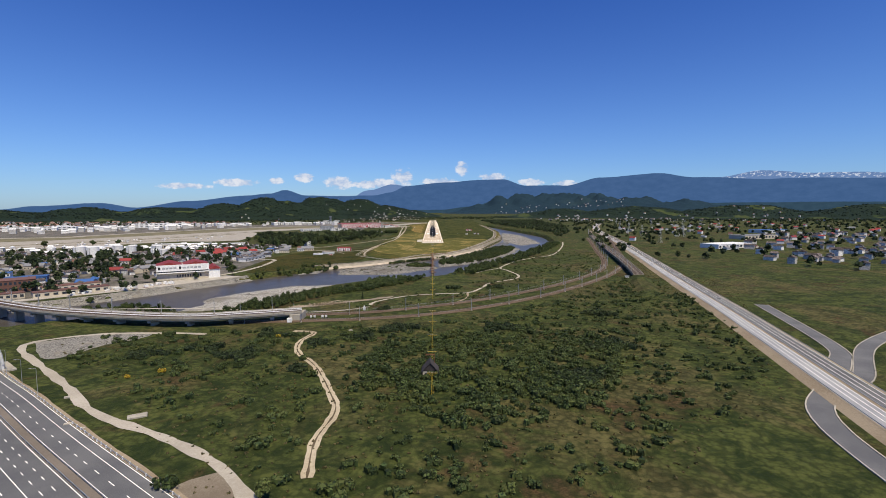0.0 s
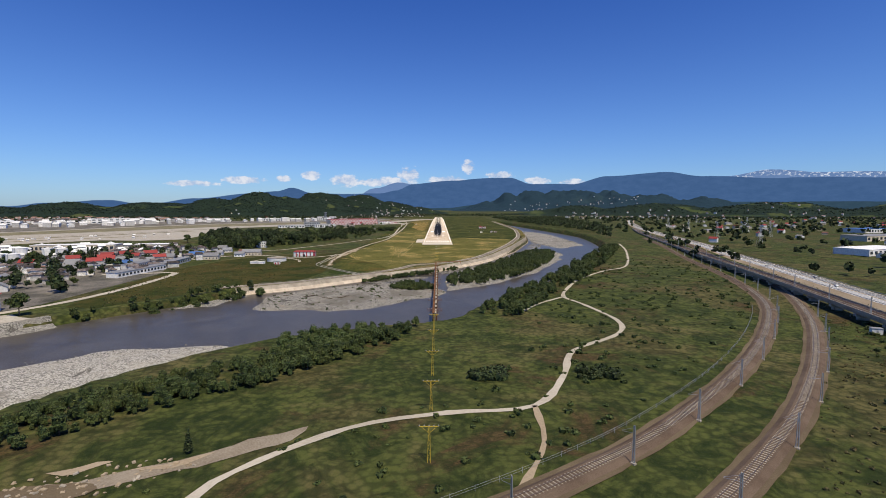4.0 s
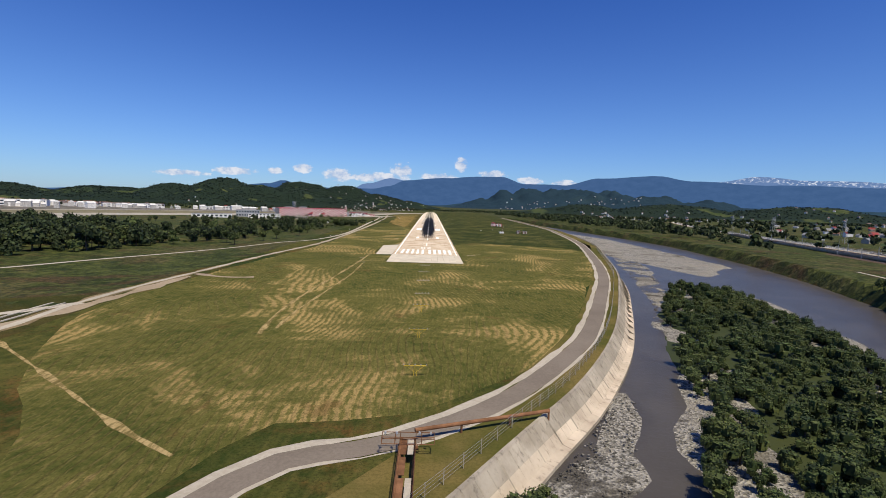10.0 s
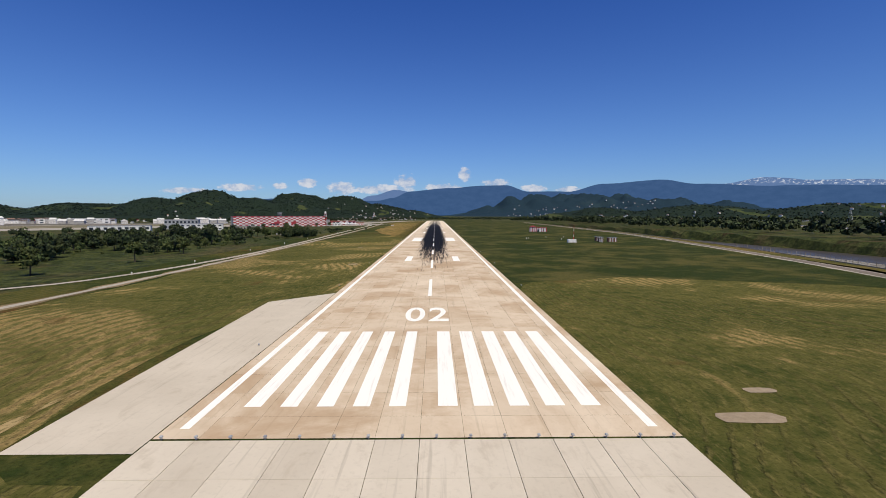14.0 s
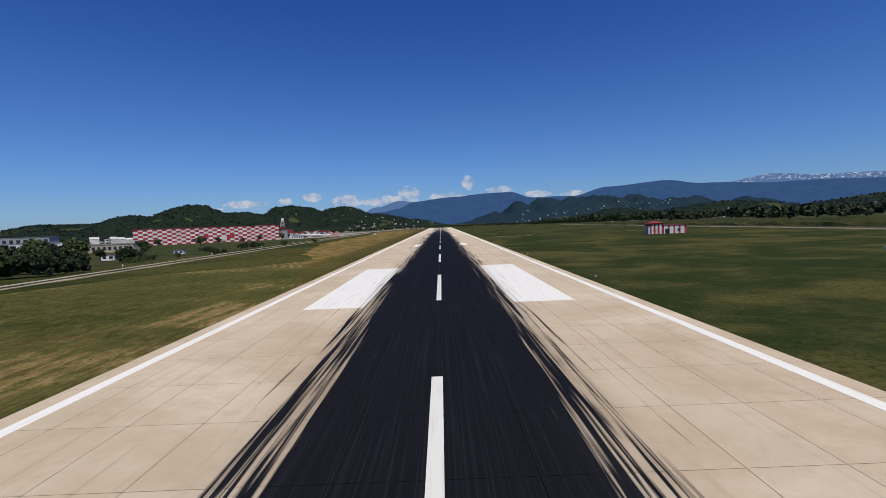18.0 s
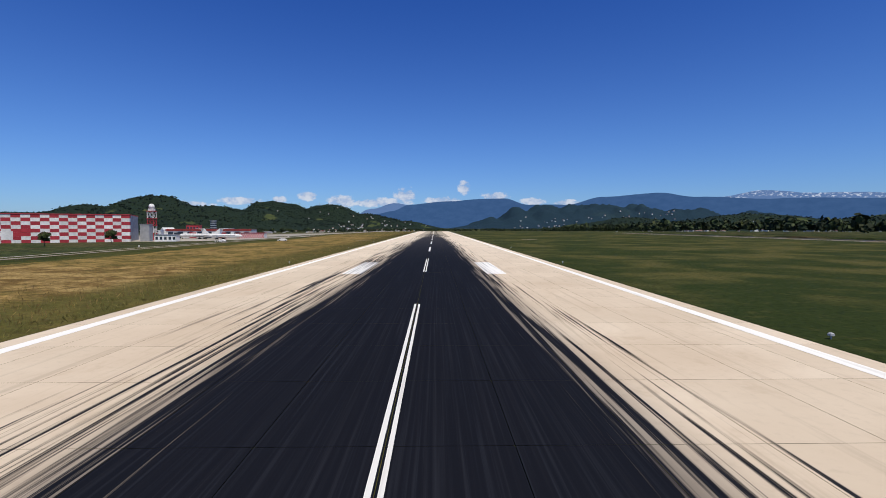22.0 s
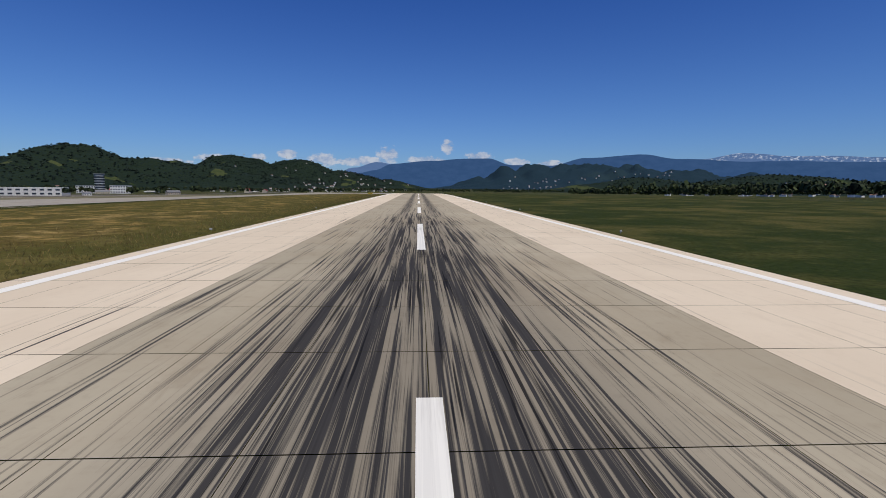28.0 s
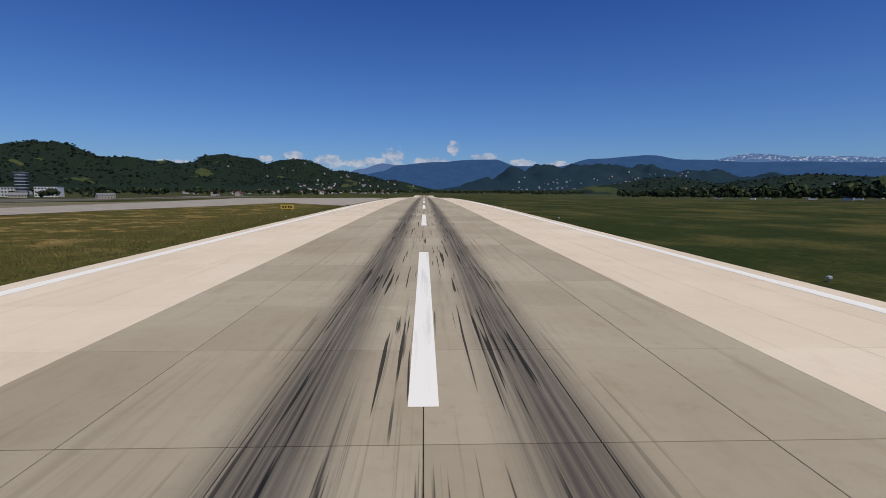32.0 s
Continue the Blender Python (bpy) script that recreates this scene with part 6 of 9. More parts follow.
part("bank", mesh("bank", rv, rf, "scrub"), ramp)
cabin = thing("railway_cabin", "small white railway cabin on concrete blocks", "hut", at=pose(213, -545, LOW, rz=-20))
part("wall", Geo().box(-2.2, 2.2, -1.4, 1.4, 0.4, 3.2, bevel=0.06).mesh("wall", "white"), cabin)
part("roof", Geo().box(-2.4, 2.4, -1.6, 1.6, 3.2, 3.45, bevel=0.05).mesh("roof", "grey_roof"), cabin)
part("base", Geo().box(-2.0, 2.0, -1.2, 1.2, 0, 0.4).mesh("base", "concrete"), cabin)
part("door", Geo().box(-0.4, 0.4, -1.45, -1.4, 0.45, 2.4).mesh("door", "grey"), cabin)
# slip roads of the junction
for pts, h in (([(120, -1010), (140, -905), (170, -866), (204, -832), (225, -800), (262, -690)], 4.5), ([(150, -1010), (166, -888), (200, -850), (250, -800), (330, -760), (460, -740)], 4.0)):
    road("slip_road", pts, h, "asphalt", "grey asphalt slip road with pale kerbs", dz=0.2)
    for s in (-1, 1):
        line = smooth_line(pts, 6)
        structure("kerb", ribbon(line, s * h - 0.25, s * h + 0.25, lift(0.45), thick=0.4).mesh("kerb", "bright_concrete"), "pale concrete kerb of the slip road", "kerb")


# ---------------------------------------------------------------- approach lights
def approach_mast(high, wide, z):
    root = thing("approach_light_mast", "yellow lattice mast with a bar of approach lights", "approach light", "approach light masts", at=z)
    for s in (-0.35, 0.35):
        part("leg", Geo().tube((s, 0, 0), (s * 0.5, 0, high), 0.07, 0.05, 6).mesh("leg", "yellow"), root)
    for k in range(int(high / 1.2)):
        s = 1 if k % 2 else -1
        part("brace", Geo().tube((-0.3 * s, 0, 0.4 + k * 1.2), (0.28 * s, 0, 1.5 + k * 1.2), 0.03, n=5).mesh("brace", "yellow"), root)
    part("crossbar", Geo().box(-wide, wide, -0.12, 0.12, high, high + 0.14).mesh("crossbar", "yellow"), root)
    for s in (-1, 1):
        part("strut", Geo().tube((s * 0.2, 0, high - 1.4), (s * wide * 0.8, 0, high), 0.04, n=5).mesh("strut", "yellow"), root)
    n = 5
    for k in range(n):
        x = -wide + 2 * wide * k / (n - 1)
        part("lamp", Geo().tube((x, -0.18, high + 0.34), (x, 0.14, high + 0.34), 0.15, 0.12, 8).tube((x, 0, high + 0.12), (x, 0, high + 0.3), 0.04, n=5).mesh("lamp", "grey"), root)
    return root


tall = approach_mast(9.0, 2.3, pose(0, -868, LOW))
for y in (-838, -808, -776, -746, -660, -630, -600, -570, -540):
    copy_thing(tall, pose(0, y, LOW))
low = approach_mast(2.4, 2.6, pose(0, -226, ground_height(0, -226) + 0.1))
copy_thing(low, pose(0, -196, ground_height(0, -196) + 0.05))
copy_thing(low, pose(0, -166, ground_height(0, -166) + 0.05))


def ground_barrette(y):
    """A row of approach lights set low in a concrete strip."""
    root = thing("approach_light_bar", "low row of approach lights on a pale strip in the grass", "approach light", "approach light bars", at=pose(0, y, ground_height(0, y) + 0.08))
    part("strip", Geo().box(-3.1, 3.1, -0.35, 0.35, 0, 0.12, bevel=0.03).mesh("strip", "concrete"), root)
    for k in range(5):
        part("lamp", Geo().tube((-2.6 + 1.3 * k, 0, 0.12), (-2.6 + 1.3 * k, 0, 0.42), 0.05, n=6).tube((-2.6 + 1.3 * k, -0.16, 0.52), (-2.6 + 1.3 * k, 0.12, 0.52), 0.15, 0.12, 8).mesh("lamp", "grey"), root)
    return root


for y in (-136, -106, -81, -56):
    ground_barrette(y)

# the small house on stilts under the lights
house = thing("marker_house", "small pale hut with a steep dark roof under the light mast", "hut", at=pose(-1, -846, LOW))
part("wall", Geo().box(-3.4, 3.4, -3.0, 4.0, 0, 3.3, bevel=0.05).add([(-3.4, -2.99, 3.3), (3.4, -2.99, 3.3), (0, -2.99, 7.0)], [(0, 1, 2)]).mesh("wall", "cream"), house)
for s in (-1, 1):
    part("roof", Geo().add([(s * 4.0, -3.5, 2.7), (s * 4.0, 4.5, 2.7), (0, 4.5, 7.2), (0, -3.5, 7.2), (s * 4.0, -3.5, 2.95), (s * 4.0, 4.5, 2.95), (0, 4.5, 7.5), (0, -3.5, 7.5)],
                           [(0, 3, 2, 1), (4, 5, 6, 7), (0, 4, 7, 3), (1, 2, 6, 5), (0, 1, 5, 4)]).mesh("roof", "dark_roof"), house)
part("gable_board", Geo().add([(-3.3, -3.08, 3.3), (3.3, -3.08, 3.3), (0, -3.08, 6.9), (-3.3, -2.995, 3.3), (3.3, -2.995, 3.3), (0, -2.995, 6.9)], [(0, 1, 2), (3, 5, 4), (0, 3, 4, 1), (1, 4, 5, 2), (2, 5, 3, 0)]).mesh("gable_board", "dark_roof"), house)
part("door", Geo().box(0.4, 1.6, -3.08, -2.98, 0.1, 2.3).mesh("door", "dark"), house)
part("window", Geo().box(-2.4, -0.9, -3.08, -2.98, 1.1, 2.4).mesh("window", "dark"), house)
part("platform", Geo().box(-2.2, 2.2, 2.4, 3.6, 9.0, 9.2).box(-2.2, 2.2, 2.4, 2.46, 9.9, 10.0).box(-2.2, -2.1, 2.4, 2.5, 9.2, 10.0).box(2.1, 2.2, 2.4, 2.5, 9.2, 10.0).mesh("platform", "rust"), house)
for x in (-2.0, 2.0):
    part("post", Geo().tube((x, 3.0, 0), (x, 3.0, 9.0), 0.12, n=6).mesh("post", "rust"), house)

# rusty catwalk that carries the lights over the river
catwalk = thing("light_catwalk", "rusty brown steel catwalk on posts carrying approach lights over the river", "catwalk")
DECK = -2.2
for s in (-1.1, 1.1):
    part("girder", Geo().box(s - 0.18, s + 0.18, -506, -258, DECK - 0.5, DECK).mesh("girder", "rust"), catwalk)
plank_m = Geo().box(-1.0, -0.12, -2.4, 2.4, 0, 0.08).mesh("plank", "rust")
pale_m = Geo().box(0.05, 0.95, -2.4, 2.4, 0, 0.09).mesh("plank", "pale_road")
for k in range(44):
    y = -502 + k * 5.6
    part("plank", plank_m, catwalk, at=pose(0, y, DECK))
    if (k * 7) % 5 < 3:
        part("plank", pale_m, catwalk, "pale new deck plate", at=pose(0, y, DECK))
rail_m = Geo().box(-0.04, 0.04, -124, 124, 0.95, 1.03).box(-0.04, 0.04, -124, 124, 0.5, 0.56).mesh("handrail", "rust")
for s in (-1.25, 1.25):
    part("handrail", rail_m, catwalk, at=pose(s, -382, DECK))
post_m = Geo().box(-0.04, 0.04, -0.04, 0.04, 0, 1.0).mesh("rail_post", "rust")
for k in range(50):
    for s in (-1.25, 1.25):
        part("rail_post", post_m, catwalk, at=pose(s, -504 + 5 * k, DECK))
pier_m = Geo().tube((-1.2, 0, 0), (-0.9, 0, 8.0), 0.28, n=10).tube((1.2, 0, 0), (0.9, 0, 8.0), 0.28, n=10).box(-1.6, 1.6, -0.3, 0.3, 7.2, 7.7).box(-1.2, 1.2, -0.12, 0.12, 3.0, 3.3).mesh("trestle", "rust")
frame_m = Geo()
for z in (0.2, 1.3):
    frame_m.box(-4.2, 4.2, -0.9, -0.8, z, z + 0.1).box(-4.2, 4.2, 0.8, 0.9, z, z + 0.1)
for x in (-4.2, -2.1, 2.1, 4.1):
    frame_m.box(x, x + 0.1, -0.9, 0.9, 0.2, 0.3).box(x, x + 0.1, -0.9, -0.8, 0.2, 1.4).box(x, x + 0.1, 0.8, 0.9, 0.2, 1.4)
frame_m = frame_m.mesh("platform", "rust")
lamp_m = Geo().tube((0, -0.15, 1.7), (0, 0.2, 1.7), 0.2, 0.16, 8).tube((0, 0, 1.3), (0, 0, 1.6), 0.05, n=5).mesh("lamp", "grey")
for k in range(17):
    y = -500 + 15 * k
    part("trestle", pier_m, catwalk, at=pose(0, y, DECK - 0.5 - 7.7))
    if k % 2 == 0:
        p = part("platform", frame_m, catwalk, at=pose(0, y, DECK))
        for x in (-3.6, -1.8, 1.8, 3.6):
            part("lamp", lamp_m, p, at=pose(x, 0, 0))
pipe = thing("pipe_gantry", "brown pipe gantry beside the end of the catwalk", "pipe", at=pose(0, -256, LOW))
part("pipe", Geo().tube((1, 0, 2.0), (26, 10, 1.4), 0.35, n=10).mesh("pipe", "rust"), pipe)
for x, y in ((9, 3.2), (18, 6.5), (26, 10)):
    part("post", Geo().tube((x, y, -3), (x, y, 1.8), 0.2, n=8).mesh("post", "rust"), pipe)

# wire fence along the wall
fence = thing("perimeter_fence", "grey wire fence on posts along the river wall", "fence")
fline = [p - n * 2.2 for p, n in zip(wall_line, offsets(wall_line))][2:90]
for h in (0.5, 1.1, 1.7, 2.2):
    part("wire", ribbon(fline, -0.015, 0.015, lift(h + 0.3), thick=0.03).mesh("wire", "steel"), fence)
fp = Geo().box(-0.06, 0.06, -0.06, 0.06, 0, 2.6).mesh("post", "concrete")
for i in range(len(fline) - 1):
    for t in (0.0, 0.5):
        p = fline[i].lerp(fline[i + 1], t)
        part("post", fp, fence, at=pose(p.x, p.y, ground_height(p.x, p.y)))


# ---------------------------------------------------------------- huts and installations on the field
def striped_hut(name, at, w, d, h, cols, label, roof_h=1.6, porch=False):
    """A low building painted in broad red and white upright stripes, with a red roof."""
    root = thing(name, label, "hut", at=at)
    part("core", Geo().box(-w / 2 + 0.1, w / 2 - 0.1, -d / 2 + 0.1, d / 2 - 0.1, 0, h - 0.02).mesh("core", "cream"), root)
    for k in range(cols):
        e = w / cols * 0.2
        x0, x1 = -w / 2 + w * k / cols, -w / 2 + w * (k + 1) / cols
        if k % 2 == (0 if cols % 2 == 0 else 1):
            x0, x1 = max(-w / 2, x0 - e), min(w / 2, x1 + e)
        else:
            x0, x1 = (x0 if k == 0 else x0 + e), (x1 if k == cols - 1 else x1 - e)
        m = "white" if k % 2 == (0 if cols % 2 == 0 else 1) else "red"
        for y0, y1 in ((-d / 2, -d / 2 + 0.11), (d / 2 - 0.11, d / 2)):
            part("stripe", Geo().box(x0, x1, y0, y1, 0, h).mesh("stripe", m), root)
    sides = max(2, int(d / (w / cols)))
    for k in range(sides):
        y0, y1 = -d / 2 + 0.115 + (d - 0.23) * k / sides, -d / 2 + 0.115 + (d - 0.23) * (k + 1) / sides
        for s in (-1, 1):
            part("stripe", Geo().box(s * (w / 2 - 0.06) - 0.06, s * (w / 2 - 0.06) + 0.06, y0, y1, 0, h).mesh("stripe", "red" if k % 2 == 0 else "white"), root)
    o = 0.5
    if roof_h > 0.4:
        g = Geo().add([(-w / 2 - o, -d / 2 - o, h), (w / 2 + o, -d / 2 - o, h), (w / 2 + o, d / 2 + o, h), (-w / 2 - o, d / 2 + o, h), (-w / 2 + d * 0.25, 0, h + roof_h), (w / 2 - d * 0.25, 0, h + roof_h)],
                      [(0, 1, 5, 4), (2, 3, 4, 5), (3, 0, 4), (1, 2, 5), (3, 2, 1, 0)])
    else:
        g = Geo().box(-w / 2 - 0.3, w / 2 + 0.3, -d / 2 - 0.3, d / 2 + 0.3, h, h + 0.35, bevel=0.08)
    part("roof", g.mesh("roof", "red_roof"), root)
    part("door", Geo().box(-1.1, 1.1, -d / 2 - 0.05, -d / 2, 0, 2.6).mesh("door", "dark"), root)
    for x in (-w * 0.3, w * 0.3):
        part("window", Geo().box(x - 0.7, x + 0.7, -d / 2 - 0.05, -d / 2, 1.2, 2.6).mesh("window", "dark"), root)
    return root


striped_hut("striped_hut", pose(-162, -182, ground_height(-162, -182), rz=4), 25, 10, 5.6, 12, "low hut in red and white stripes with a red roof")
res = thing("reservoir", "round white concrete reservoir with a flat grey top", "reservoir", at=pose(-180, -231, LOW))
part("wall", Geo().lathe([(10.2, 0), (10.2, 3.6), (10.0, 3.9)], 40).mesh("wall", "white"), res)
part("lid", Geo().lathe([(10.5, 3.9), (10.5, 4.2), (3.0, 4.7)], 40).mesh("lid", "concrete"), res)
hatches = Geo().box(-0.8, 0.8, -0.8, 0.8, 4.5, 5.1, bevel=0.05)
part("hatch", hatches.mesh("hatch", "grey"), res)
annex = thing("pump_house", "small white pump house with two dark doors", "hut", at=pose(-170, -260, LOW, rz=6))
part("wall", Geo().box(-3, 3, -2, 2, 0, 3.2, bevel=0.05).mesh("wall", "white"), annex)
part("roof", Geo().box(-3.3, 3.3, -2.3, 2.3, 3.2, 3.5, bevel=0.06).mesh("roof", "grey_roof"), annex)
for x in (-1.4, 1.4):
    part("door", Geo().box(x - 0.6, x + 0.6, -2.05, -1.98, 0, 2.2).mesh("door", "red"), annex)
for x, y in ((-196, -257), (-188, -256)):
    b = thing("container_hut", "small white container hut with a blue band", "hut", "container huts", at=pose(x, y, LOW, rz=10))
    part("body", Geo().box(-3.6, 3.6, -1.5, 1.5, 0.2, 2.9, bevel=0.06).mesh("body", "white"), b)
    part("band", Geo().box(-3.65, 3.65, -1.55, 1.55, 1.2, 1.5).mesh("band", "blue"), b)
    part("base", Geo().box(-3.4, 3.4, -1.3, 1.3, 0, 0.2).mesh("base", "concrete"), b)
white_block = thing("white_house", "plain white two-storey house among the trees", "house", at=pose(-262, -52, ground_height(-262, -52), rz=8))
part("wall", Geo().box(-7, 7, -4, 4, 0, 9, bevel=0.05).mesh("wall", "white"), white_block)
part("roof", Geo().box(-7.4, 7.4, -4.4, 4.4, 9, 9.4, bevel=0.08).mesh("roof", "grey_roof"), white_block)
for z in (1.5, 5.2):
    for x in (-4.5, -1.5, 1.5, 4.5):
        part("window", Geo().box(x - 0.6, x + 0.6, -4.05, -3.98, z, z + 1.6).mesh("window", "dark"), white_block)

# landing-aid station east of the runway
ils = striped_hut("landing_aid_hut", pose(118, 505, 0.0, rz=-6), 19, 6, 4.4, 14, "small red and white striped hut on the grass", 0.3)
part("tower", Geo().box(-8.6, -2.5, -3.2, 3.2, 0, 5.6, bevel=0.05).mesh("tower", "red"), ils)
part("tower_roof", Geo().add([(-9.3, -3.8, 5.6), (-1.8, -3.8, 5.6), (-1.8, 3.8, 5.6), (-9.3, 3.8, 5.6), (-5.5, 0, 7.0)], [(0, 1, 4), (1, 2, 4), (2, 3, 4), (3, 0, 4), (3, 2, 1, 0)]).mesh("tower_roof", "red_roof"), ils)
for k, x in enumerate((-8.0, -6.0, -4.0)):
    part("stripe", Geo().box(x, x + 1.0, -3.28, -3.19, 0, 5.0).mesh("stripe", "white"), ils)
for x, y, w in ((122, 313, 4.5), (128, 302, 6.0), (118, 297, 3.2)):
    b = thing("equipment_hut", "small dark red equipment hut with white stripes", "hut", "equipment huts", at=pose(x, y, 0))
    part("body", Geo().box(-w / 2, w / 2, -1.6, 1.6, 0, 3.0, bevel=0.06).mesh("body", "brown_roof"), b)
    for k in range(3):
        part("stripe", Geo().box(w * (k / 3 - 0.36), w * (k / 3 - 0.26), -1.64, 1.64, 0.1, 2.9).mesh("stripe", "white"), b)
    part("roof", Geo().box(-w / 2 - 0.2, w / 2 + 0.2, -1.8, 1.8, 3.0, 3.2, bevel=0.05).mesh("roof", "grey_roof"), b)
    part("door", Geo().box(-0.5, 0.5, -1.66, -1.6, 0, 1.9).mesh("door", "grey"), b)
ant = thing("glide_antenna", "slim red and white antenna mast with a white cabinet", "antenna", at=pose(97, 290, 0))
for k in range(6):
    part("section", Geo().tube((0, 0, 2.0 * k), (0, 0, 2.0 * k + 2.0), 0.18, n=6).mesh("section", "red" if k % 2 else "white"), ant)
part("cabinet", Geo().box(-4, 1.5, -1.5, 1.5, 0.4, 2.4, bevel=0.05).mesh("cabinet", "white"), ant)
part("base", Geo().box(-4.3, 1.8, -1.8, 1.8, 0, 0.4).mesh("base", "concrete"), ant)


def box_light(name, label, cat, group, colour, w=0.5, h=0.9):
    root = thing(name, label, cat, group)
    part("post", Geo().tube((0, 0, 0), (0, 0, h * 0.6), 0.05, n=6).mesh("post", "steel"), root)
    part("head", Geo().box(-w / 2, w / 2, -w / 2, w / 2, h * 0.55, h, bevel=0.06).mesh("head", colour), root)
    return root


papi = box_light("papi_light", "small orange box light on a short post in the grass", "runway light", "approach slope lights", "yellow", 0.55, 0.6)
papi.matrix_basis = pose(-49, 287, 0.05)
for x in (-44, -39, -34):
    copy_thing(papi, pose(x, 287, 0.05))
wind_post = box_light("marker_post", "thin dark post with a small white head on the grass", "marker post", "posts on the grass", "white", 0.4, 1.6)
wind_post.matrix_basis = pose(72, 330, 0.05)
for x, y in ((74, 332), (92, 352), (96, 318), (106, 350)):
    copy_thing(wind_post, pose(x, y, 0.05))
marker = box_light("edge_marker", "white post marker at the roadside", "marker post", "roadside markers", "white", 0.3, 1.3)
marker.matrix_basis = pose(-100, 120, ground_height(-100, 120))
for k in range(14):
    y = 160 + 62 * k
    copy_thing(marker, pose(-97 - 0.012 * y, y, ground_height(-97 - 0.012 * y, y)))
edge = box_light("runway_light", "small grey light at the runway edge", "runway light", "runway edge lights", "grey", 0.25, 0.4)
edge.matrix_basis = pose(-25.0, 30, 0.05)
for k in range(1, 40):
    for s in (-1, 1):
        copy_thing(edge, pose(s * 25.0, 30 + 60 * k, 0.08 + float(far_fall(30 + 60 * k))))
for k in range(16):
    copy_thing(edge, pose(-22.5 + 3.0 * k, -0.15, 0.1))
sign = thing("taxiway_sign", "yellow taxiway sign with black writing", "sign", at=pose(-32, 1256, ground_height(-32, 1256) + 0.05))
part("board", Geo().box(-1.5, 1.5, -0.1, 0.1, 0.5, 1.5, bevel=0.04).mesh("board", "yellow"), sign)
for x in (-1.1, 1.1):
    part("leg", Geo().box(x - 0.05, x + 0.05, -0.05, 0.05, 0, 0.5).mesh("leg", "steel"), sign)
for x in (-0.9, -0.3, 0.4, 0.95):
    part("bar", Geo().box(x - 0.18, x + 0.18, -0.115, -0.1, 0.75, 1.25).mesh("bar", "black"), sign)
# drain covers and patches of concrete in the grass
for x, y, w, d in ((-31, 147, 3.2, 3.0), (-40, -28, 3, 1.6), (-37, -49, 3, 1.6), (32, 4, 6.0, 2.0), (38, 11, 3.0, 1.4), (-42.8, 241, 2.4, 2.6), (-34, 779, 7, 3), (52, 800, 8, 3), (44, 552, 22, 3)):
    structure("concrete_patch", sheet(wavy([(x - w / 2, y - d / 2), (x + w / 2, y - d / 2), (x + w / 2, y + d / 2), (x - w / 2, y + d / 2)], 0.9, 0.8, x), lift(0.13), "concrete_patch", "dirt"), "pale worn patch in the grass", "pavement")

# ---------------------------------------------------------------- the chequered hall and its neighbours
def chequered_hall():
    a, b = Vector((-352, 806)), Vector((-209, 878))
    ang = math.degrees(math.atan2(b.y - a.y, b.x - a.x))
    w, d, h = (b - a).length, 60.0, 19.0
    root = thing("chequered_hall", "long hall painted in red and white chequers", "hall", at=pose(a.x, a.y, -3.9, rz=ang))
    part("body", Geo().box(0.2, w - 0.2, 0.2, d, 0, h - 0.3).mesh("body", "cream"), root)
    part("roof", Geo().box(-0.4, w + 0.4, -0.4, d + 0.4, h - 0.3, h + 0.3, bevel=0.1).mesh("roof", "red"), root)
    nx, nz = 33, 8
    cell = {}
    for m in ("red", "white"):
        cell[m] = Geo().box(0.02, w / nx - 0.02, -0.12, 0.19, 0.02, h / nz - 0.02).mesh("panel", m)
    for i in range(nx):
        for k in range(nz):
            m = "white" if (i + k) % 2 == 0 else "red"
            if 12 <= i <= 24 and k in (2, 3) and (i * 5 + k) % 3 == 0:
                m = "red"
            part("panel", cell[m], root, at=pose(w * i / nx, 0, h * k / nz))
    side = {m: Geo().box(-0.19, 0.12, 0.02, 5.96, 0.02, h / nz - 0.02).mesh("panel", m) for m in ("red", "white")}
    side_grey = Geo().box(-0.19, 0.12, 0.02, 5.96, 0.02, h / nz - 0.02).mesh("panel", "grey")
    for i in range(10):
        for k in range(nz):
            part("panel", side["red" if k % 2 else "white"] if i == 0 else side_grey, root, at=pose(w, i * 6, h * k / nz))
    for x in (60, 66, 72):
        part("window", Geo().box(x, x + 4, -0.2, -0.1, 3, 6).mesh("window", "dark"), root)
    part("gate", Geo().box(92, 98, -0.22, -0.1, 2.5, 8).mesh("gate", "white"), root)
    return root


chequered_hall()


def lattice_tower():
    root = thing("radar_tower", "red and white lattice tower with a white radar dome", "tower", at=pose(-217, 918, ground_height(-217, 918)))
    for k in range(4):
        z0, z1 = k * 5.6, k * 5.6 + 5.6
        g = Geo()
        for x in (-2.2, 2.2):
            for y in (-2.2, 2.2):
                g.box(x - 0.2, x + 0.2, y - 0.2, y + 0.2, z0, z1)
        for y in (-2.2, 2.2):
            g.tube((-2.2, y, z0), (2.2, y, z1), 0.14, n=6).tube((2.2, y, z0), (-2.2, y, z1), 0.14, n=6)
        for x in (-2.2, 2.2):
            g.tube((x, -2.2, z0), (x, 2.2, z1), 0.14, n=6)
        part("bay", g.mesh("bay", "white" if k % 2 else "red"), root)
        part("platform", Geo().box(-2.7, 2.7, -2.7, 2.7, z1 - 0.25, z1 + 0.25).mesh("platform", "red"), root)
    part("cabin", Geo().box(-1.8, 1.8, -1.8, 1.8, 22.6, 24.4, bevel=0.1).mesh("cabin", "white"), root)
    part("dome", Geo().lathe([(1.0, 24.4), (1.9, 25.2), (2.1, 26.3), (1.6, 27.5), (0.6, 28.1)], 20).mesh("dome", "white", True), root)
    return root


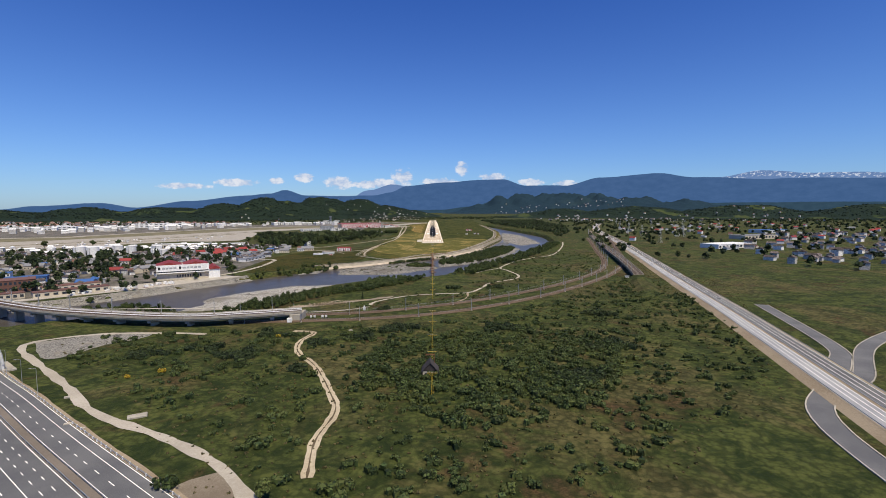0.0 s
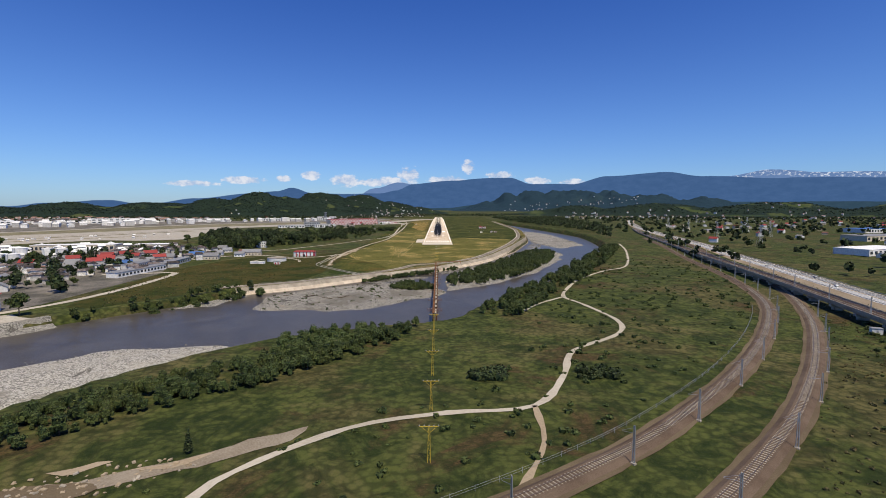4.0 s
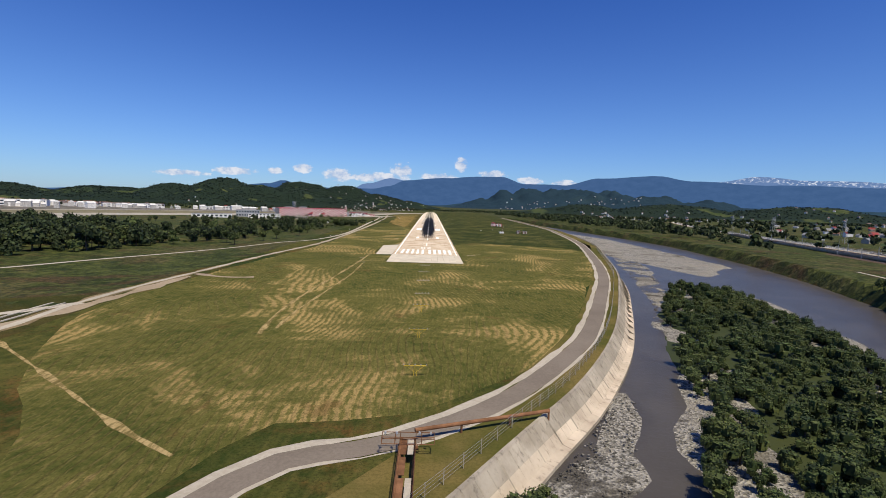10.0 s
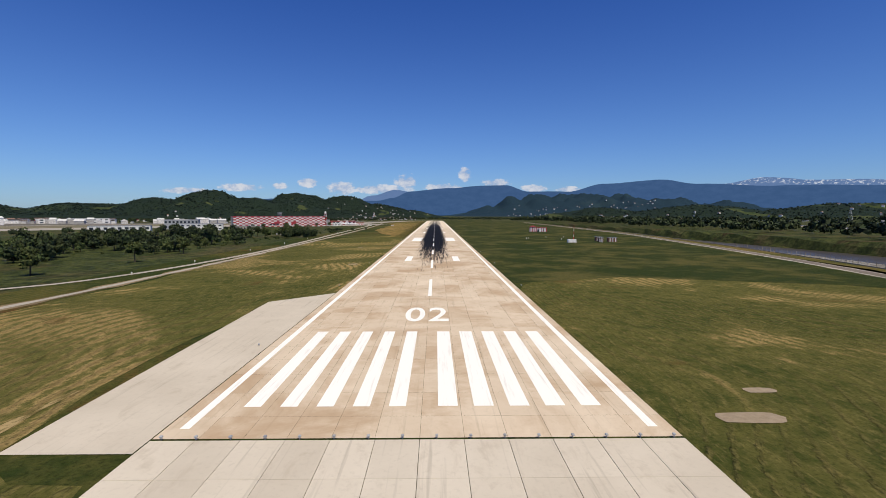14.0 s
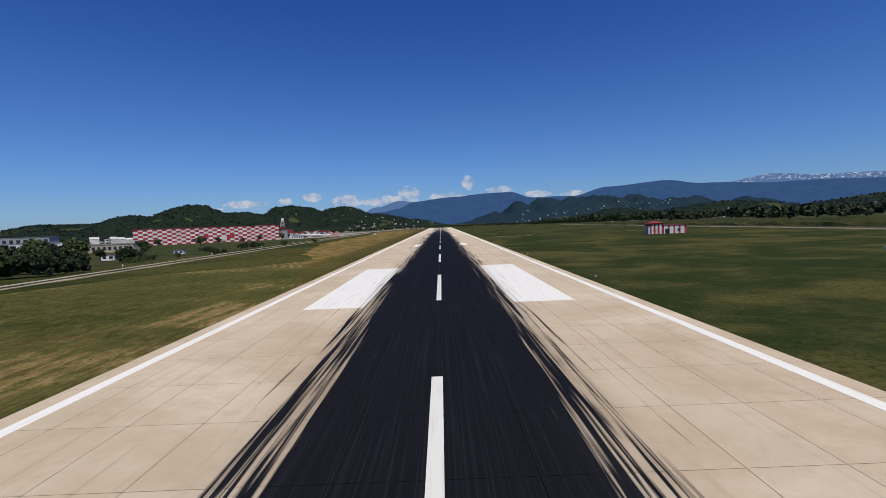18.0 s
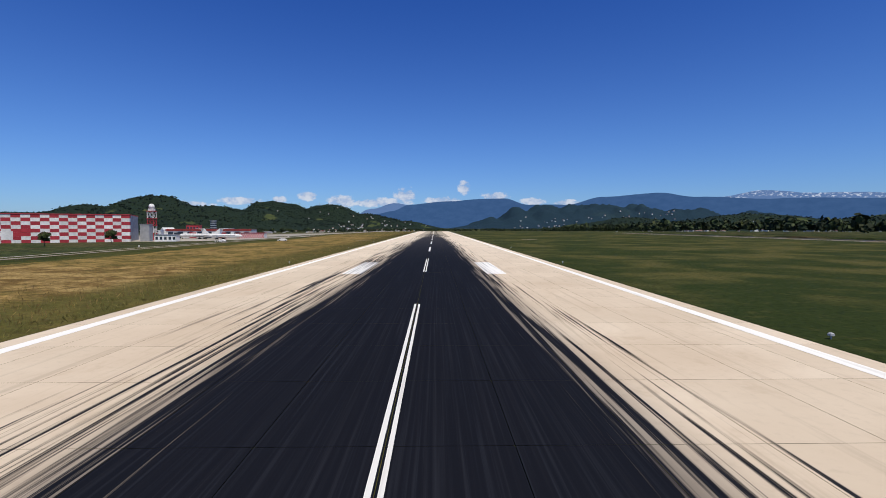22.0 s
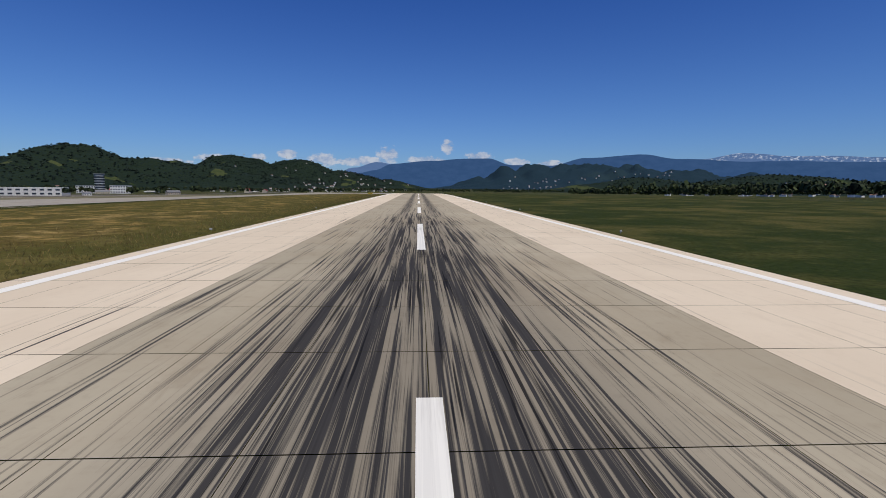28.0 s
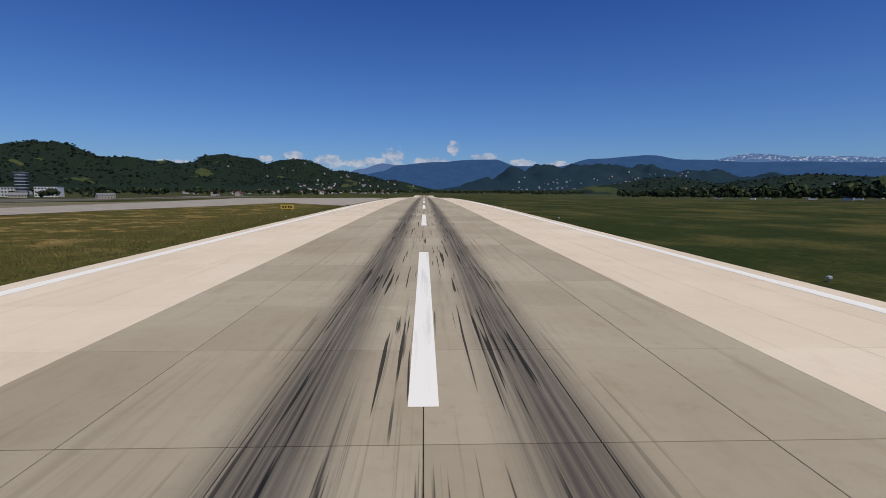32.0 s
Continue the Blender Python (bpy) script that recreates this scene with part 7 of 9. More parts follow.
lattice_tower()
def plain_block(name, label, cat, x, y, w, d, h, rz, wall="white", roof="grey_roof", rows=1, cols=8, z=None, over=0.3, glass="dark", group=""):
    root = thing(name, label, cat, group, at=pose(x, y, ground_height(x, y) if z is None else z, rz=rz))
    part("wall", Geo().box(-w / 2, w / 2, -d / 2, d / 2, 0, h, bevel=0.05).mesh("wall", wall), root)
    part("roof", Geo().box(-w / 2 - over, w / 2 + over, -d / 2 - over, d / 2 + over, h + 0.004, h + 0.45, bevel=0.08).mesh("roof", roof), root)
    if cols:
        ww, hh = w / cols * 0.55, h / rows * 0.45
        me = Geo().box(-ww / 2, ww / 2, -0.08, 0.02, 0, hh).mesh("window", glass)
        for r in range(rows):
            for c in range(cols):
                part("window", me, root, at=pose(-w / 2 + w * (c + 0.5) / cols, -d / 2, h * (r + 0.3) / rows))
    return root


plain_block("red_hall", "white hall with a red roof band and dark gates", "hall", -208, 1000, 74, 22, 8.0, 8, "white", "red_roof", 1, 9)
plain_block("striped_shed", "low shed painted in red and white chequers", "shed", -160, 968, 24, 10, 4.6, 6, "white", "red_roof", 1, 0)
hall_root = [o for o in bpy.data.objects if o.name.startswith("red_hall")][0]
part("fascia", Geo().box(-37.2, 37.2, -11.3, -11.02, 6.6, 8.1).mesh("fascia", "red_roof"), hall_root, "red band under the roof")
for k in range(5):
    part("gate", Geo().box(-30 + 13 * k, -24 + 13 * k, -11.2, -11.05, 0, 5.4).mesh("gate", "red" if k % 2 else "dark"), hall_root)
shed_stripe = Geo().box(0, 1.0, -5.12, -4.98, 0.1, 1.5).mesh("stripe", "red")
shed_root = [o for o in bpy.data.objects if o.name.startswith("striped_shed")][0]
for k in range(24):
    for j in range(3):
        if (k + j) % 2:
            part("stripe", shed_stripe, shed_root, at=pose(-11.9 + k, 0, 1.5 * j))
plain_block("guard_house", "small white guard house by the yard", "hut", -188, 886, 14, 7, 4.5, 10, "white", "grey_roof", 1, 5)
plain_block("dark_shed", "dark grey windowless shed by the hall", "shed", -206, 892, 6, 6, 12, 10, "grey", "grey_roof", 1, 0)
plain_block("red_block", "small red brick block behind the hall", "house", -250, 1050, 12, 10, 12, 8, "red", "red_roof", 2, 4)
plain_block("fire_station", "white two-storey station with rows of windows", "house", -655, 1934, 42, 16, 15, 4, "white", "grey_roof", 3, 9)
plain_block("fire_station", "white two-storey station with rows of windows", "house", -594, 1934, 34, 16, 16, 4, "white", "grey_roof", 3, 7)
tower = thing("control_tower", "slim dark control tower with pale rings", "tower", at=pose(-632, 1930, ground_height(-632, 1930)))
for k in range(7):
    part("storey", Geo().lathe([(8.2, 5 * k), (8.2, 5 * k + 3.4)], 18).mesh("storey", "dark"), tower)
    part("ring", Geo().lathe([(8.8, 5 * k + 3.4), (8.8, 5 * k + 5.0)], 18).mesh("ring", "grey"), tower)
part("cab", Geo().lathe([(8.5, 35), (10.2, 38), (10.2, 38.8)], 18).mesh("cab", "grey"), tower)


def airliner(at, label, long=46.0):
    """A three-engined airliner with a tail plane on top of the fin."""
    root = thing("airliner", label, "aircraft", "parked aircraft", at=at)
    rings = []
    for t, r, dz in ((0, 0.15, -0.3), (0.03, 0.9, -0.2), (0.08, 1.6, 0), (0.14, 1.9, 0), (0.7, 1.9, 0), (0.85, 1.4, 0.4), (0.97, 0.6, 0.9), (1.0, 0.2, 1.0)):
        rings.append((t * long, r, dz))
    n = 16
    v = [(x, r * math.cos(2 * math.pi * i / n), 3.6 + dz + r * math.sin(2 * math.pi * i / n)) for x, r, dz in rings for i in range(n)]
    f = [(k * n + i, k * n + (i + 1) % n, (k + 1) * n + (i + 1) % n, (k + 1) * n + i) for k in range(len(rings) - 1) for i in range(n)]
    part("fuselage", mesh("fuselage", v, f, "white", True), root)
    for s in (-1, 1):
        part("wing", Geo().add([(18, s * 1.6, 2.7), (27, s * 1.6, 2.8), (33, s * 17, 3.4), (30.5, s * 17, 3.4), (18, s * 1.6, 3.2), (27, s * 1.6, 3.1), (33, s * 17, 3.6), (30.5, s * 17, 3.6)],
                               [(0, 1, 2, 3), (4, 7, 6, 5), (0, 4, 5, 1), (1, 5, 6, 2), (2, 6, 7, 3), (3, 7, 4, 0)]).mesh("wing", "grey"), root)
        part("engine", Geo().tube((36, s * 2.8, 4.4), (43, s * 2.6, 4.6), 1.0, 0.8, 14).mesh("engine", "white"), root)
        part("tailplane", Geo().add([(44, 0, 10.6), (48, 0, 10.6), (49.5, s * 6, 10.8), (47.5, s * 6, 10.8), (44, 0, 10.9), (48, 0, 10.9), (49.5, s * 6, 10.95), (47.5, s * 6, 10.95)],
                                    [(0, 1, 2, 3), (4, 7, 6, 5), (0, 4, 5, 1), (1, 5, 6, 2), (2, 6, 7, 3), (3, 7, 4, 0)]).mesh("tailplane", "white"), root)
        part("main_gear", Geo().box(24, 27, s * 5 - 0.6, s * 5 + 0.6, 0, 1.4, bevel=0.2).tube((25.5, s * 5, 1), (25.5, s * 5, 3), 0.2, n=8).mesh("main_gear", "black"), root)
    part("fin", Geo().add([(37, -0.25, 5.2), (45, -0.2, 5.0), (48, -0.12, 10.8), (43.5, -0.12, 10.8), (37, 0.25, 5.2), (45, 0.2, 5.0), (48, 0.12, 10.8), (43.5, 0.12, 10.8)],
                          [(0, 1, 2, 3), (4, 7, 6, 5), (0, 4, 5, 1), (1, 5, 6, 2), (2, 6, 7, 3), (3, 7, 4, 0)]).mesh("fin", "white"), root)
    part("nose_gear", Geo().box(4.5, 5.5, -0.35, 0.35, 0, 0.9, bevel=0.15).tube((5, 0, 0.6), (5, 0, 2.2), 0.15, n=8).mesh("nose_gear", "black"), root)
    part("window_row", Geo().box(7, 33, -1.93, -1.88, 3.9, 4.15).box(7, 33, 1.88, 1.93, 3.9, 4.15).mesh("window_row", "dark"), root)
    return root


airliner(pose(-218.3, 957, ground_height(-200, 955) + 0.1, rz=-3) @ Matrix.Scale(0.84, 4), "white three-engined airliner parked on the grass")
airliner(pose(-155.6, 938, ground_height(-175, 944) + 0.1, rz=168) @ Matrix.Scale(0.81, 4), "white three-engined airliner parked tail to tail")
airliner(pose(-560, 1950, ground_height(-560, 1950) + 0.1, rz=5), "white airliner far off on the apron")
copy_thing(first["white"], pose(-112, 800, ground_height(-112, 800) + 0.1, rz=170))

# second runway, aprons and taxiways to the west
structure("town_ground", draped([(-262, -552), (-246, -470), (-252, -335), (-288, -238), (-330, -215), (-330, -120), (-480, -70), (-700, -130), (-900, -230), (-1150, -400), (-900, -760), (-560, -800), (-420, -720), (-340, -655)], "town_ground", "dusty_ground", 0.10), "dusty pale ground between the houses and depots of the town", "ground")
structure("apron", draped([(-1700, -330), (-900, -205), (-808, -152), (-757, -124), (-705, -50), (-655, 30), (-600, 92), (-525, 82), (-470, 117), (-520, 420), (-596, 540), (-690, 338), (-780, 196), (-870, 52), (-1000, -24), (-1700, -130)], "apron", "bright_concrete", 0.22), "wide pale concrete apron", "pavement")
structure("runway_west", draped([(-2600, -260), (-1000, -30), (-880, 40), (-790, 190), (-700, 330), (-600, 560), (-346, 860), (-170, 1050), (-60, 1280), (-28, 1420), (-28, 1520), (-110, 1420), (-250, 1180), (-420, 980), (-660, 660), (-770, 430), (-860, 270), (-960, 120), (-1060, 60), (-2600, -160)], "runway_west", "bright_concrete", 0.16), "second pale concrete runway and taxiways", "pavement")
structure("taxiway_west", ribbon(smooth_line([(-2600, 20), (-1150, 240), (-1000, 360), (-900, 620), (-780, 860), (-600, 1080), (-420, 1260), (-250, 1420)], 30), -16, 16, lift(0.2)).mesh("taxiway_west", "bright_concrete"), "pale concrete taxiway beyond the second runway", "pavement")
structure("infield", draped([(-2600, -160), (-1060, 60), (-960, 120), (-860, 270), (-770, 430), (-660, 660), (-420, 980), (-250, 1180), (-110, 1420), (-250, 1420), (-420, 1260), (-600, 1080), (-780, 860), (-900, 620), (-1000, 360), (-1150, 240), (-2600, 20)], "infield", "dry_field", 0.12), "dry pale grass between the second runway and its taxiway", "grass")
structure("terminal_ground", draped([(-2600, 30), (-1150, 250), (-1000, 370), (-900, 630), (-780, 870), (-600, 1090), (-420, 1270), (-250, 1430), (-60, 1660), (-300, 1900), (-700, 1750), (-1000, 1400), (-1300, 1050), (-2600, 640)], "terminal_ground", "dusty_ground", 0.11), "pale paved ground round the terminals", "pavement")
for pts, w in (([(-1700, -190), (-1000, -72), (-880, -10), (-800, 90), (-700, 240), (-600, 420)], 7.0), ([(-1700, -262), (-960, -140), (-840, -90), (-760, 10), (-670, 130), (-600, 210)], 4.0)):
    structure("grass_strip", ribbon(smooth_line(pts, 20), -w, w, lift(0.26), wobble=1.0).mesh("grass_strip", "verge"), "dry grass strip across the wide apron", "grass")
structure("taxiway_link", draped([(-24, 1290), (-24, 1420), (-60, 1450), (-120, 1440), (-60, 1330)], "taxiway_link", "bright_concrete", 0.18), "pale concrete taxiway joining the runway", "pavement")
structure("taxiway_north", ribbon(smooth_line([(-900, 1500), (-500, 1560), (-150, 1640), (-24, 1700)], 20), -14, 14, lift(0.26)).mesh("taxiway_north", "bright_concrete"), "pale concrete taxiway", "pavement")
structure("yard", draped([(-280, 860), (-190, 880), (-110, 905), (-90, 940), (-150, 990), (-260, 960)], "yard", "bright_concrete", 0.18), "pale concrete yard before the halls", "pavement")


# ---------------------------------------------------------------- trees and bushes
rng = np.random.default_rng(7)


CUBE = np.array([(-1, -1, -1), (1, -1, -1), (1, 1, -1), (-1, 1, -1), (-1, -1, 1), (1, -1, 1), (1, 1, 1), (-1, 1, 1)], float) / math.sqrt(3)
CUBE_FACES = [(0, 1, 5, 4), (1, 2, 6, 5), (2, 3, 7, 6), (3, 0, 4, 7), (4, 5, 6, 7)]


def core(blobs):
    """The dense inside of a crown: small lumps that close the gaps between the leaves."""
    out = []
    for i, b in enumerate(blobs):
        a = i * 1.3
        turn = np.array([[math.cos(a), -math.sin(a), 0], [math.sin(a), math.cos(a), 0], [0, 0, 1]])
        v = (CUBE @ turn.T) * [b[3] * 0.86, b[3] * 0.86, b[4] * 0.86] + b[:3]
        out += [v[list(f)] for f in CUBE_FACES]
    return np.concatenate(out)


def leaf_cloud(n, blobs, size, r):
    """Quads of leaves scattered over the skins of a few blobs: (centre, radii)."""
    w = np.array([b[3] * b[4] for b in blobs])
    which = r.choice(len(blobs), n, p=w / w.sum())
    d = r.normal(size=(n, 3))
    d /= np.linalg.norm(d, axis=1)[:, None]
    d[:, 2] = np.where(d[:, 2] < -0.45, -d[:, 2], d[:, 2])
    b = np.array(blobs)[which]
    rad = r.uniform(0.72, 1.08, n)[:, None]
    c = b[:, :3] + d * rad * np.stack([b[:, 3], b[:, 3], b[:, 4]], 1)
    nn = d + r.normal(size=(n, 3)) * 0.5
    nn /= np.linalg.norm(nn, axis=1)[:, None]
    u = np.cross(nn, r.normal(size=(n, 3)))
    u /= np.linalg.norm(u, axis=1)[:, None]
    v = np.cross(nn, u)
    s = (size * r.uniform(0.6, 1.35, n))[:, None]
    k = r.uniform(0.5, 1.0, n)[:, None]
    cards = np.stack([c - u * s - v * s * k * 0.6, c + u * s * 0.8 - v * s * k, c + u * s + v * s * k * 0.7, c - u * s * 0.7 + v * s * k], 1).reshape(-1, 3)
    return np.concatenate([core(blobs), cards])


def crown_blobs(kind, r):
    if kind == "poplar":
        return [(r.normal() * 0.25, r.normal() * 0.25, 2.5 + 1.7 * i, 1.5 - 0.13 * i, 1.6) for i in range(7)]
    if kind == "fir":
        return [(r.normal() * 0.1, r.normal() * 0.1, 2.0 + 1.6 * i, 2.6 - 0.36 * i, 1.0) for i in range(7)]
    if kind == "bush":
        return [(r.normal() * 0.7, r.normal() * 0.7, 0.7 + r.uniform(0, 0.5), r.uniform(0.7, 1.3), r.uniform(0.6, 1.1)) for i in range(4)]
    if kind == "tuft":
        return [(0, 0, 0.6, 0.9, 0.8)]
    if kind == "far":
        return [(r.normal() * 0.3, r.normal() * 0.3, 6.2, 2.7, 2.6), (r.uniform(1.2, 2.2), r.normal(), 4.8, 1.9, 1.8), (-r.uniform(1.2, 2.2), r.normal(), 5.0, 1.9, 1.9)]
    if kind == "mass":
        out = [(0, 0, 4.6, 2.5, 3.0)]
        for i in range(6):
            a = i * 1.05 + r.uniform(-0.3, 0.3)
            q = r.uniform(1.3, 2.6)
            out.append((q * math.cos(a), q * math.sin(a), r.uniform(1.8, 5.6), r.uniform(1.3, 2.0), r.uniform(1.3, 2.2)))
        return out
    n = 8 if kind == "oak" else 5
    out = [(0, 0, 7.2 if n == 8 else 6.0, 2.6, 2.4)]
    for i in range(n):
        a = 2 * math.pi * i / n + r.uniform(-0.3, 0.3)
        q = r.uniform(1.6, 2.9)
        out.append((q * math.cos(a), q * math.sin(a), r.uniform(4.2, 7.6), r.uniform(1.3, 2.1), r.uniform(1.2, 2.0)))
    return out


def quads(verts, name, mat):
    n = len(verts) // 4
    me = bpy.data.meshes.new(name)
    me.vertices.add(len(verts))
    me.vertices.foreach_set("co", np.ascontiguousarray(verts, np.float32).ravel())
    me.loops.add(4 * n)
    me.loops.foreach_set("vertex_index", np.arange(4 * n, dtype=np.int32))
    me.polygons.add(n)
    me.polygons.foreach_set("loop_start", np.arange(0, 4 * n, 4, dtype=np.int32))
    me.update(calc_edges=True)
    me.validate()
    me.materials.append(M[mat])
    return me


def trunk_geo(h, r0, r):
    g = Geo().tube((0, 0, -0.2), (0.1, 0.05, h * 0.5), r0, r0 * 0.65, 8).tube((0.1, 0.05, h * 0.5), (0.0, 0.1, h), r0 * 0.65, r0 * 0.25, 8)
    for k in range(5):
        a = 1.26 * k + r.uniform(0, 0.5)
        z = h * (0.4 + 0.1 * k)
        g.tube((0, 0, z), (math.cos(a) * h * 0.3, math.sin(a) * h * 0.3, z + h * 0.22), r0 * 0.35, r0 * 0.12, 6)
    return g


def tree(kind, label, mat, n=900, size=0.34, trunk=6.5):
    root = thing("tree" if kind != "bush" else "bush", label, "tree" if kind != "bush" else "bush", "single " + ("trees" if kind != "bush" else "bushes"))
    if kind != "bush":
        part("trunk", trunk_geo(trunk, 0.28, rng).mesh("trunk", "bark"), root)
    part("crown", quads(leaf_cloud(n, crown_blobs(kind, rng), size, rng), "crown", mat), root)
    return root


OAK = tree("oak", "broad green tree with an uneven crown", "leaf")
OAK2 = tree("oak", "light green broadleaf tree standing alone", "leaf_light")
FIR = tree("fir", "dark pointed conifer standing alone", "leaf_dark", 700, 0.3, 12)
POPLAR = tree("poplar", "slim dark cypress beside the sheds", "leaf_dark", 700, 0.28, 12)
BUSH = tree("bush", "rounded green bush in the scrub", "leaf", 260, 0.2)
BUSH2 = tree("bush", "yellow-flowering bush in the scrub", "bloom", 260, 0.18)


def stand(proto, x, y, scale, z=None, turn=None):
    a = rng.uniform(0, 360) if turn is None else turn
    z = float(land(np.array([x]), np.array([y]))[0]) if z is None else z
    m = pose(x, y, z, rz=a) @ Matrix.Scale(scale, 4)
    if not proto.get("used"):
        proto["used"] = 1
        proto.matrix_basis = m
        return proto
    c = copy_thing(proto, pose(x, y, z, rz=a))
    c.scale = (scale, scale, scale)
    return c


# trees that stand out singly
for p, x, y, s in ((OAK, -404, -287, 1.7), (OAK, -392, -242, 1.3), (OAK, -233, -503, 1.35), (OAK, -386, -434, 1.4), (OAK, -417, 33, 1.5), (POPLAR, -380, -245, 1.2), (POPLAR, -374, -247, 1.3), (POPLAR, -368, -250, 1.1),
                   (POPLAR, -436, -300, 1.2), (POPLAR, -430, -305, 1.1), (OAK, -763, -104, 1.6), (OAK, -700, -60, 1.4), (OAK, -660, -40, 1.4), (OAK2, -130, -417, 0.9), (OAK, -141, -424, 0.8), (OAK, -133, -412, 0.6),
                   (OAK2, -45, -940, 0.6), (OAK, -148, -432, 0.7), (OAK, -156, -447, 0.8), (OAK, -320, -620, 0.9), (OAK, -300, -640, 0.8), (OAK, -61, -391, 0.45), (OAK2, -50, -393, 0.45), (OAK, -262, -520, 0.6),
                   (OAK, -290, -560, 0.6), (FIR, -345, -560, 0.8), (OAK, -430, -560, 1.1), (OAK, -460, -520, 1.0), (OAK, -500, -590, 1.2), (OAK, -350, -190, 1.2), (OAK, -320, -150, 1.3), (OAK, -295, -140, 1.2),
                   (OAK, -280, -400, 0.7), (FIR, -60, -655, 0.5), (OAK, -275, 690, 0.8), (OAK, -262, 700, 0.9), (OAK, -235, 725, 1.0), (OAK, -222, 735, 0.8), (OAK, -205, 800, 0.8), (OAK, -190, 830, 0.9), (OAK, -300, 690, 0.7),
                   (OAK2, -240, 735, 0.8), (OAK, -212, 770, 0.6), (OAK, -150, 110, 1.0), (OAK, -146, 135, 1.1), (OAK, -160, 70, 1.1), (OAK, -172, 84, 1.2), (OAK, -136, 180, 1.0), (OAK, -140, 230, 1.0), (OAK, -166, 434, 1.0), (OAK, -140, 420, 1.25), (OAK2, -152, 424, 0.9), (OAK, -133, 428, 1.2), (OAK, -128, 418, 0.6), (OAK2, -150, 446, 0.6), (OAK, -174, 500, 0.7), (OAK, -176, 540, 1.0), (OAK, -180, 452, 1.1)):
    stand(p, x, y, s)
for x, y, s, p in ((-93, -776, 1.0, BUSH2), (-128, -838, 1.1, BUSH2), (-140, -845, 0.9, BUSH2), (-66, -820, 1.5, BUSH), (-56, -845, 1.8, BUSH), (-80, -800, 1.4, BUSH), (-95, -830, 1.9, BUSH), (-102, -834, 1.7, BUSH),
                   (-30, -850, 1.5, BUSH), (-12, -868, 1.9, BUSH), (14, -846, 1.8, BUSH), (18, -875, 2.2, BUSH), (-18, -820, 1.5, BUSH), (34, -830, 2.0, BUSH), (46, -850, 2.2, BUSH), (60, -870, 2.4, BUSH), (-74, -934, 2.0, BUSH)):
    stand(p, x, y, s)


def scatter(poly, count, gap=0.0):
    """Random places in an outline."""
    xs, ys = [p[0] for p in poly], [p[1] for p in poly]
    out = np.zeros((0, 2))
    while len(out) < count:
        c = np.stack([rng.uniform(min(xs), max(xs), count * 3), rng.uniform(min(ys), max(ys), count * 3)], 1)
        out = np.concatenate([out, c[inside(c[:, 0], c[:, 1], poly)]])
    return out[:count]


def off_path(places, line, gap):
    """Those places that lie further than gap from a line."""
    q = np.array([(p.x, p.y) for p in line])
    return places[np.min(np.hypot(places[:, None, 0] - q[None, :, 0], places[:, None, 1] - q[None, :, 1]), axis=1) > gap]


def wood(name, label, places, lo, hi, leaves, leaf, mat, base=None, kinds=("mass",), trunks=True, category="woodland"):
    """Many trees as one mass: crowns of leaves, trunks below."""
    protos = [leaf_cloud(leaves, crown_blobs(k, rng), leaf, rng).reshape(-1, 3) for k in kinds for _ in range(5)]
    zz = land(places[:, 0], places[:, 1]) if base is None else np.full(len(places), base)
    cs, g = [], Geo()
    for (x, y), z in zip(places, zz):
        s, a = rng.uniform(lo, hi), rng.uniform(0, 6.28)
        q = protos[rng.integers(len(protos))]
        k = s * rng.uniform(0.85, 1.2)
        c, d = math.cos(a), math.sin(a)
        cs.append(np.stack([x + (q[:, 0] * c - q[:, 1] * d) * s, y + (q[:, 0] * d + q[:, 1] * c) * s, z + q[:, 2] * k - 0.5 * s], 1))
        if trunks:
            g.tube((x, y, z - 0.3), (x, y, z + 6 * k), 0.25 * s, 0.1 * s, 5, False)
    root = tagged(new(name, quads(np.concatenate(cs), name, mat)), label, category, kind="stuff")
    if trunks:
        part("trunks", g.mesh("trunks", "bark"), root, kind="stuff")
    return root


ISLAND_WOOD = [(16, -376), (6, -362), (10, -340), (26, -305), (60, -240), (100, -140), (140, -66), (160, -60), (166, -95), (138, -194), (96, -288), (68, -335), (40, -366)]
wood("island_trees", "dense green trees covering the river island", scatter(ISLAND_WOOD, 850), 0.34, 0.82, 400, 0.23, "leaf", WATER + 0.8)
wood("bar_trees", "low green willows on the gravel bar", scatter([(-38, -388), (-30, -360), (-14, -358), (-4, -372), (-2, -392), (-20, -396)], 150), 0.3, 0.6, 380, 0.24, "leaf", WATER + 0.3)
wood("wall_bushes", "bushes along the foot of the river wall", np.concatenate([scatter([(-66, -353), (-50, -337), (-24, -309), (-4, -291), (3, -284), (8, -288), (-4, -300), (-22, -322), (-42, -340), (-58, -360)], 110), scatter([(6, -285), (14, -266), (22, -256), (26, -262), (16, -284)], 10)]), 0.3, 0.62, 380, 0.24, "leaf", WATER + 0.5)
wood("west_bank_trees", "green trees along the west bank of the river", scatter([(-162, -462), (-128, -408), (-150, -405), (-178, -450), (-210, -500), (-196, -500)], 40), 0.4, 0.85, 400, 0.24, "leaf")
EAST_WOOD = [(26, -496), (53, -440), (95, -368), (149, -256), (210, -143), (242, -75), (262, -80), (232, -150), (178, -262), (128, -362), (96, -412), (70, -466), (46, -508)]
wood("east_bank_trees", "bank of tall green trees beside the river", scatter(EAST_WOOD, 330), 0.5, 1.05, 480, 0.24, "leaf")
wood("east_bank_trees", "light green bushes on the river bank", scatter(EAST_WOOD, 110), 0.4, 0.8, 420, 0.24, "leaf_light")
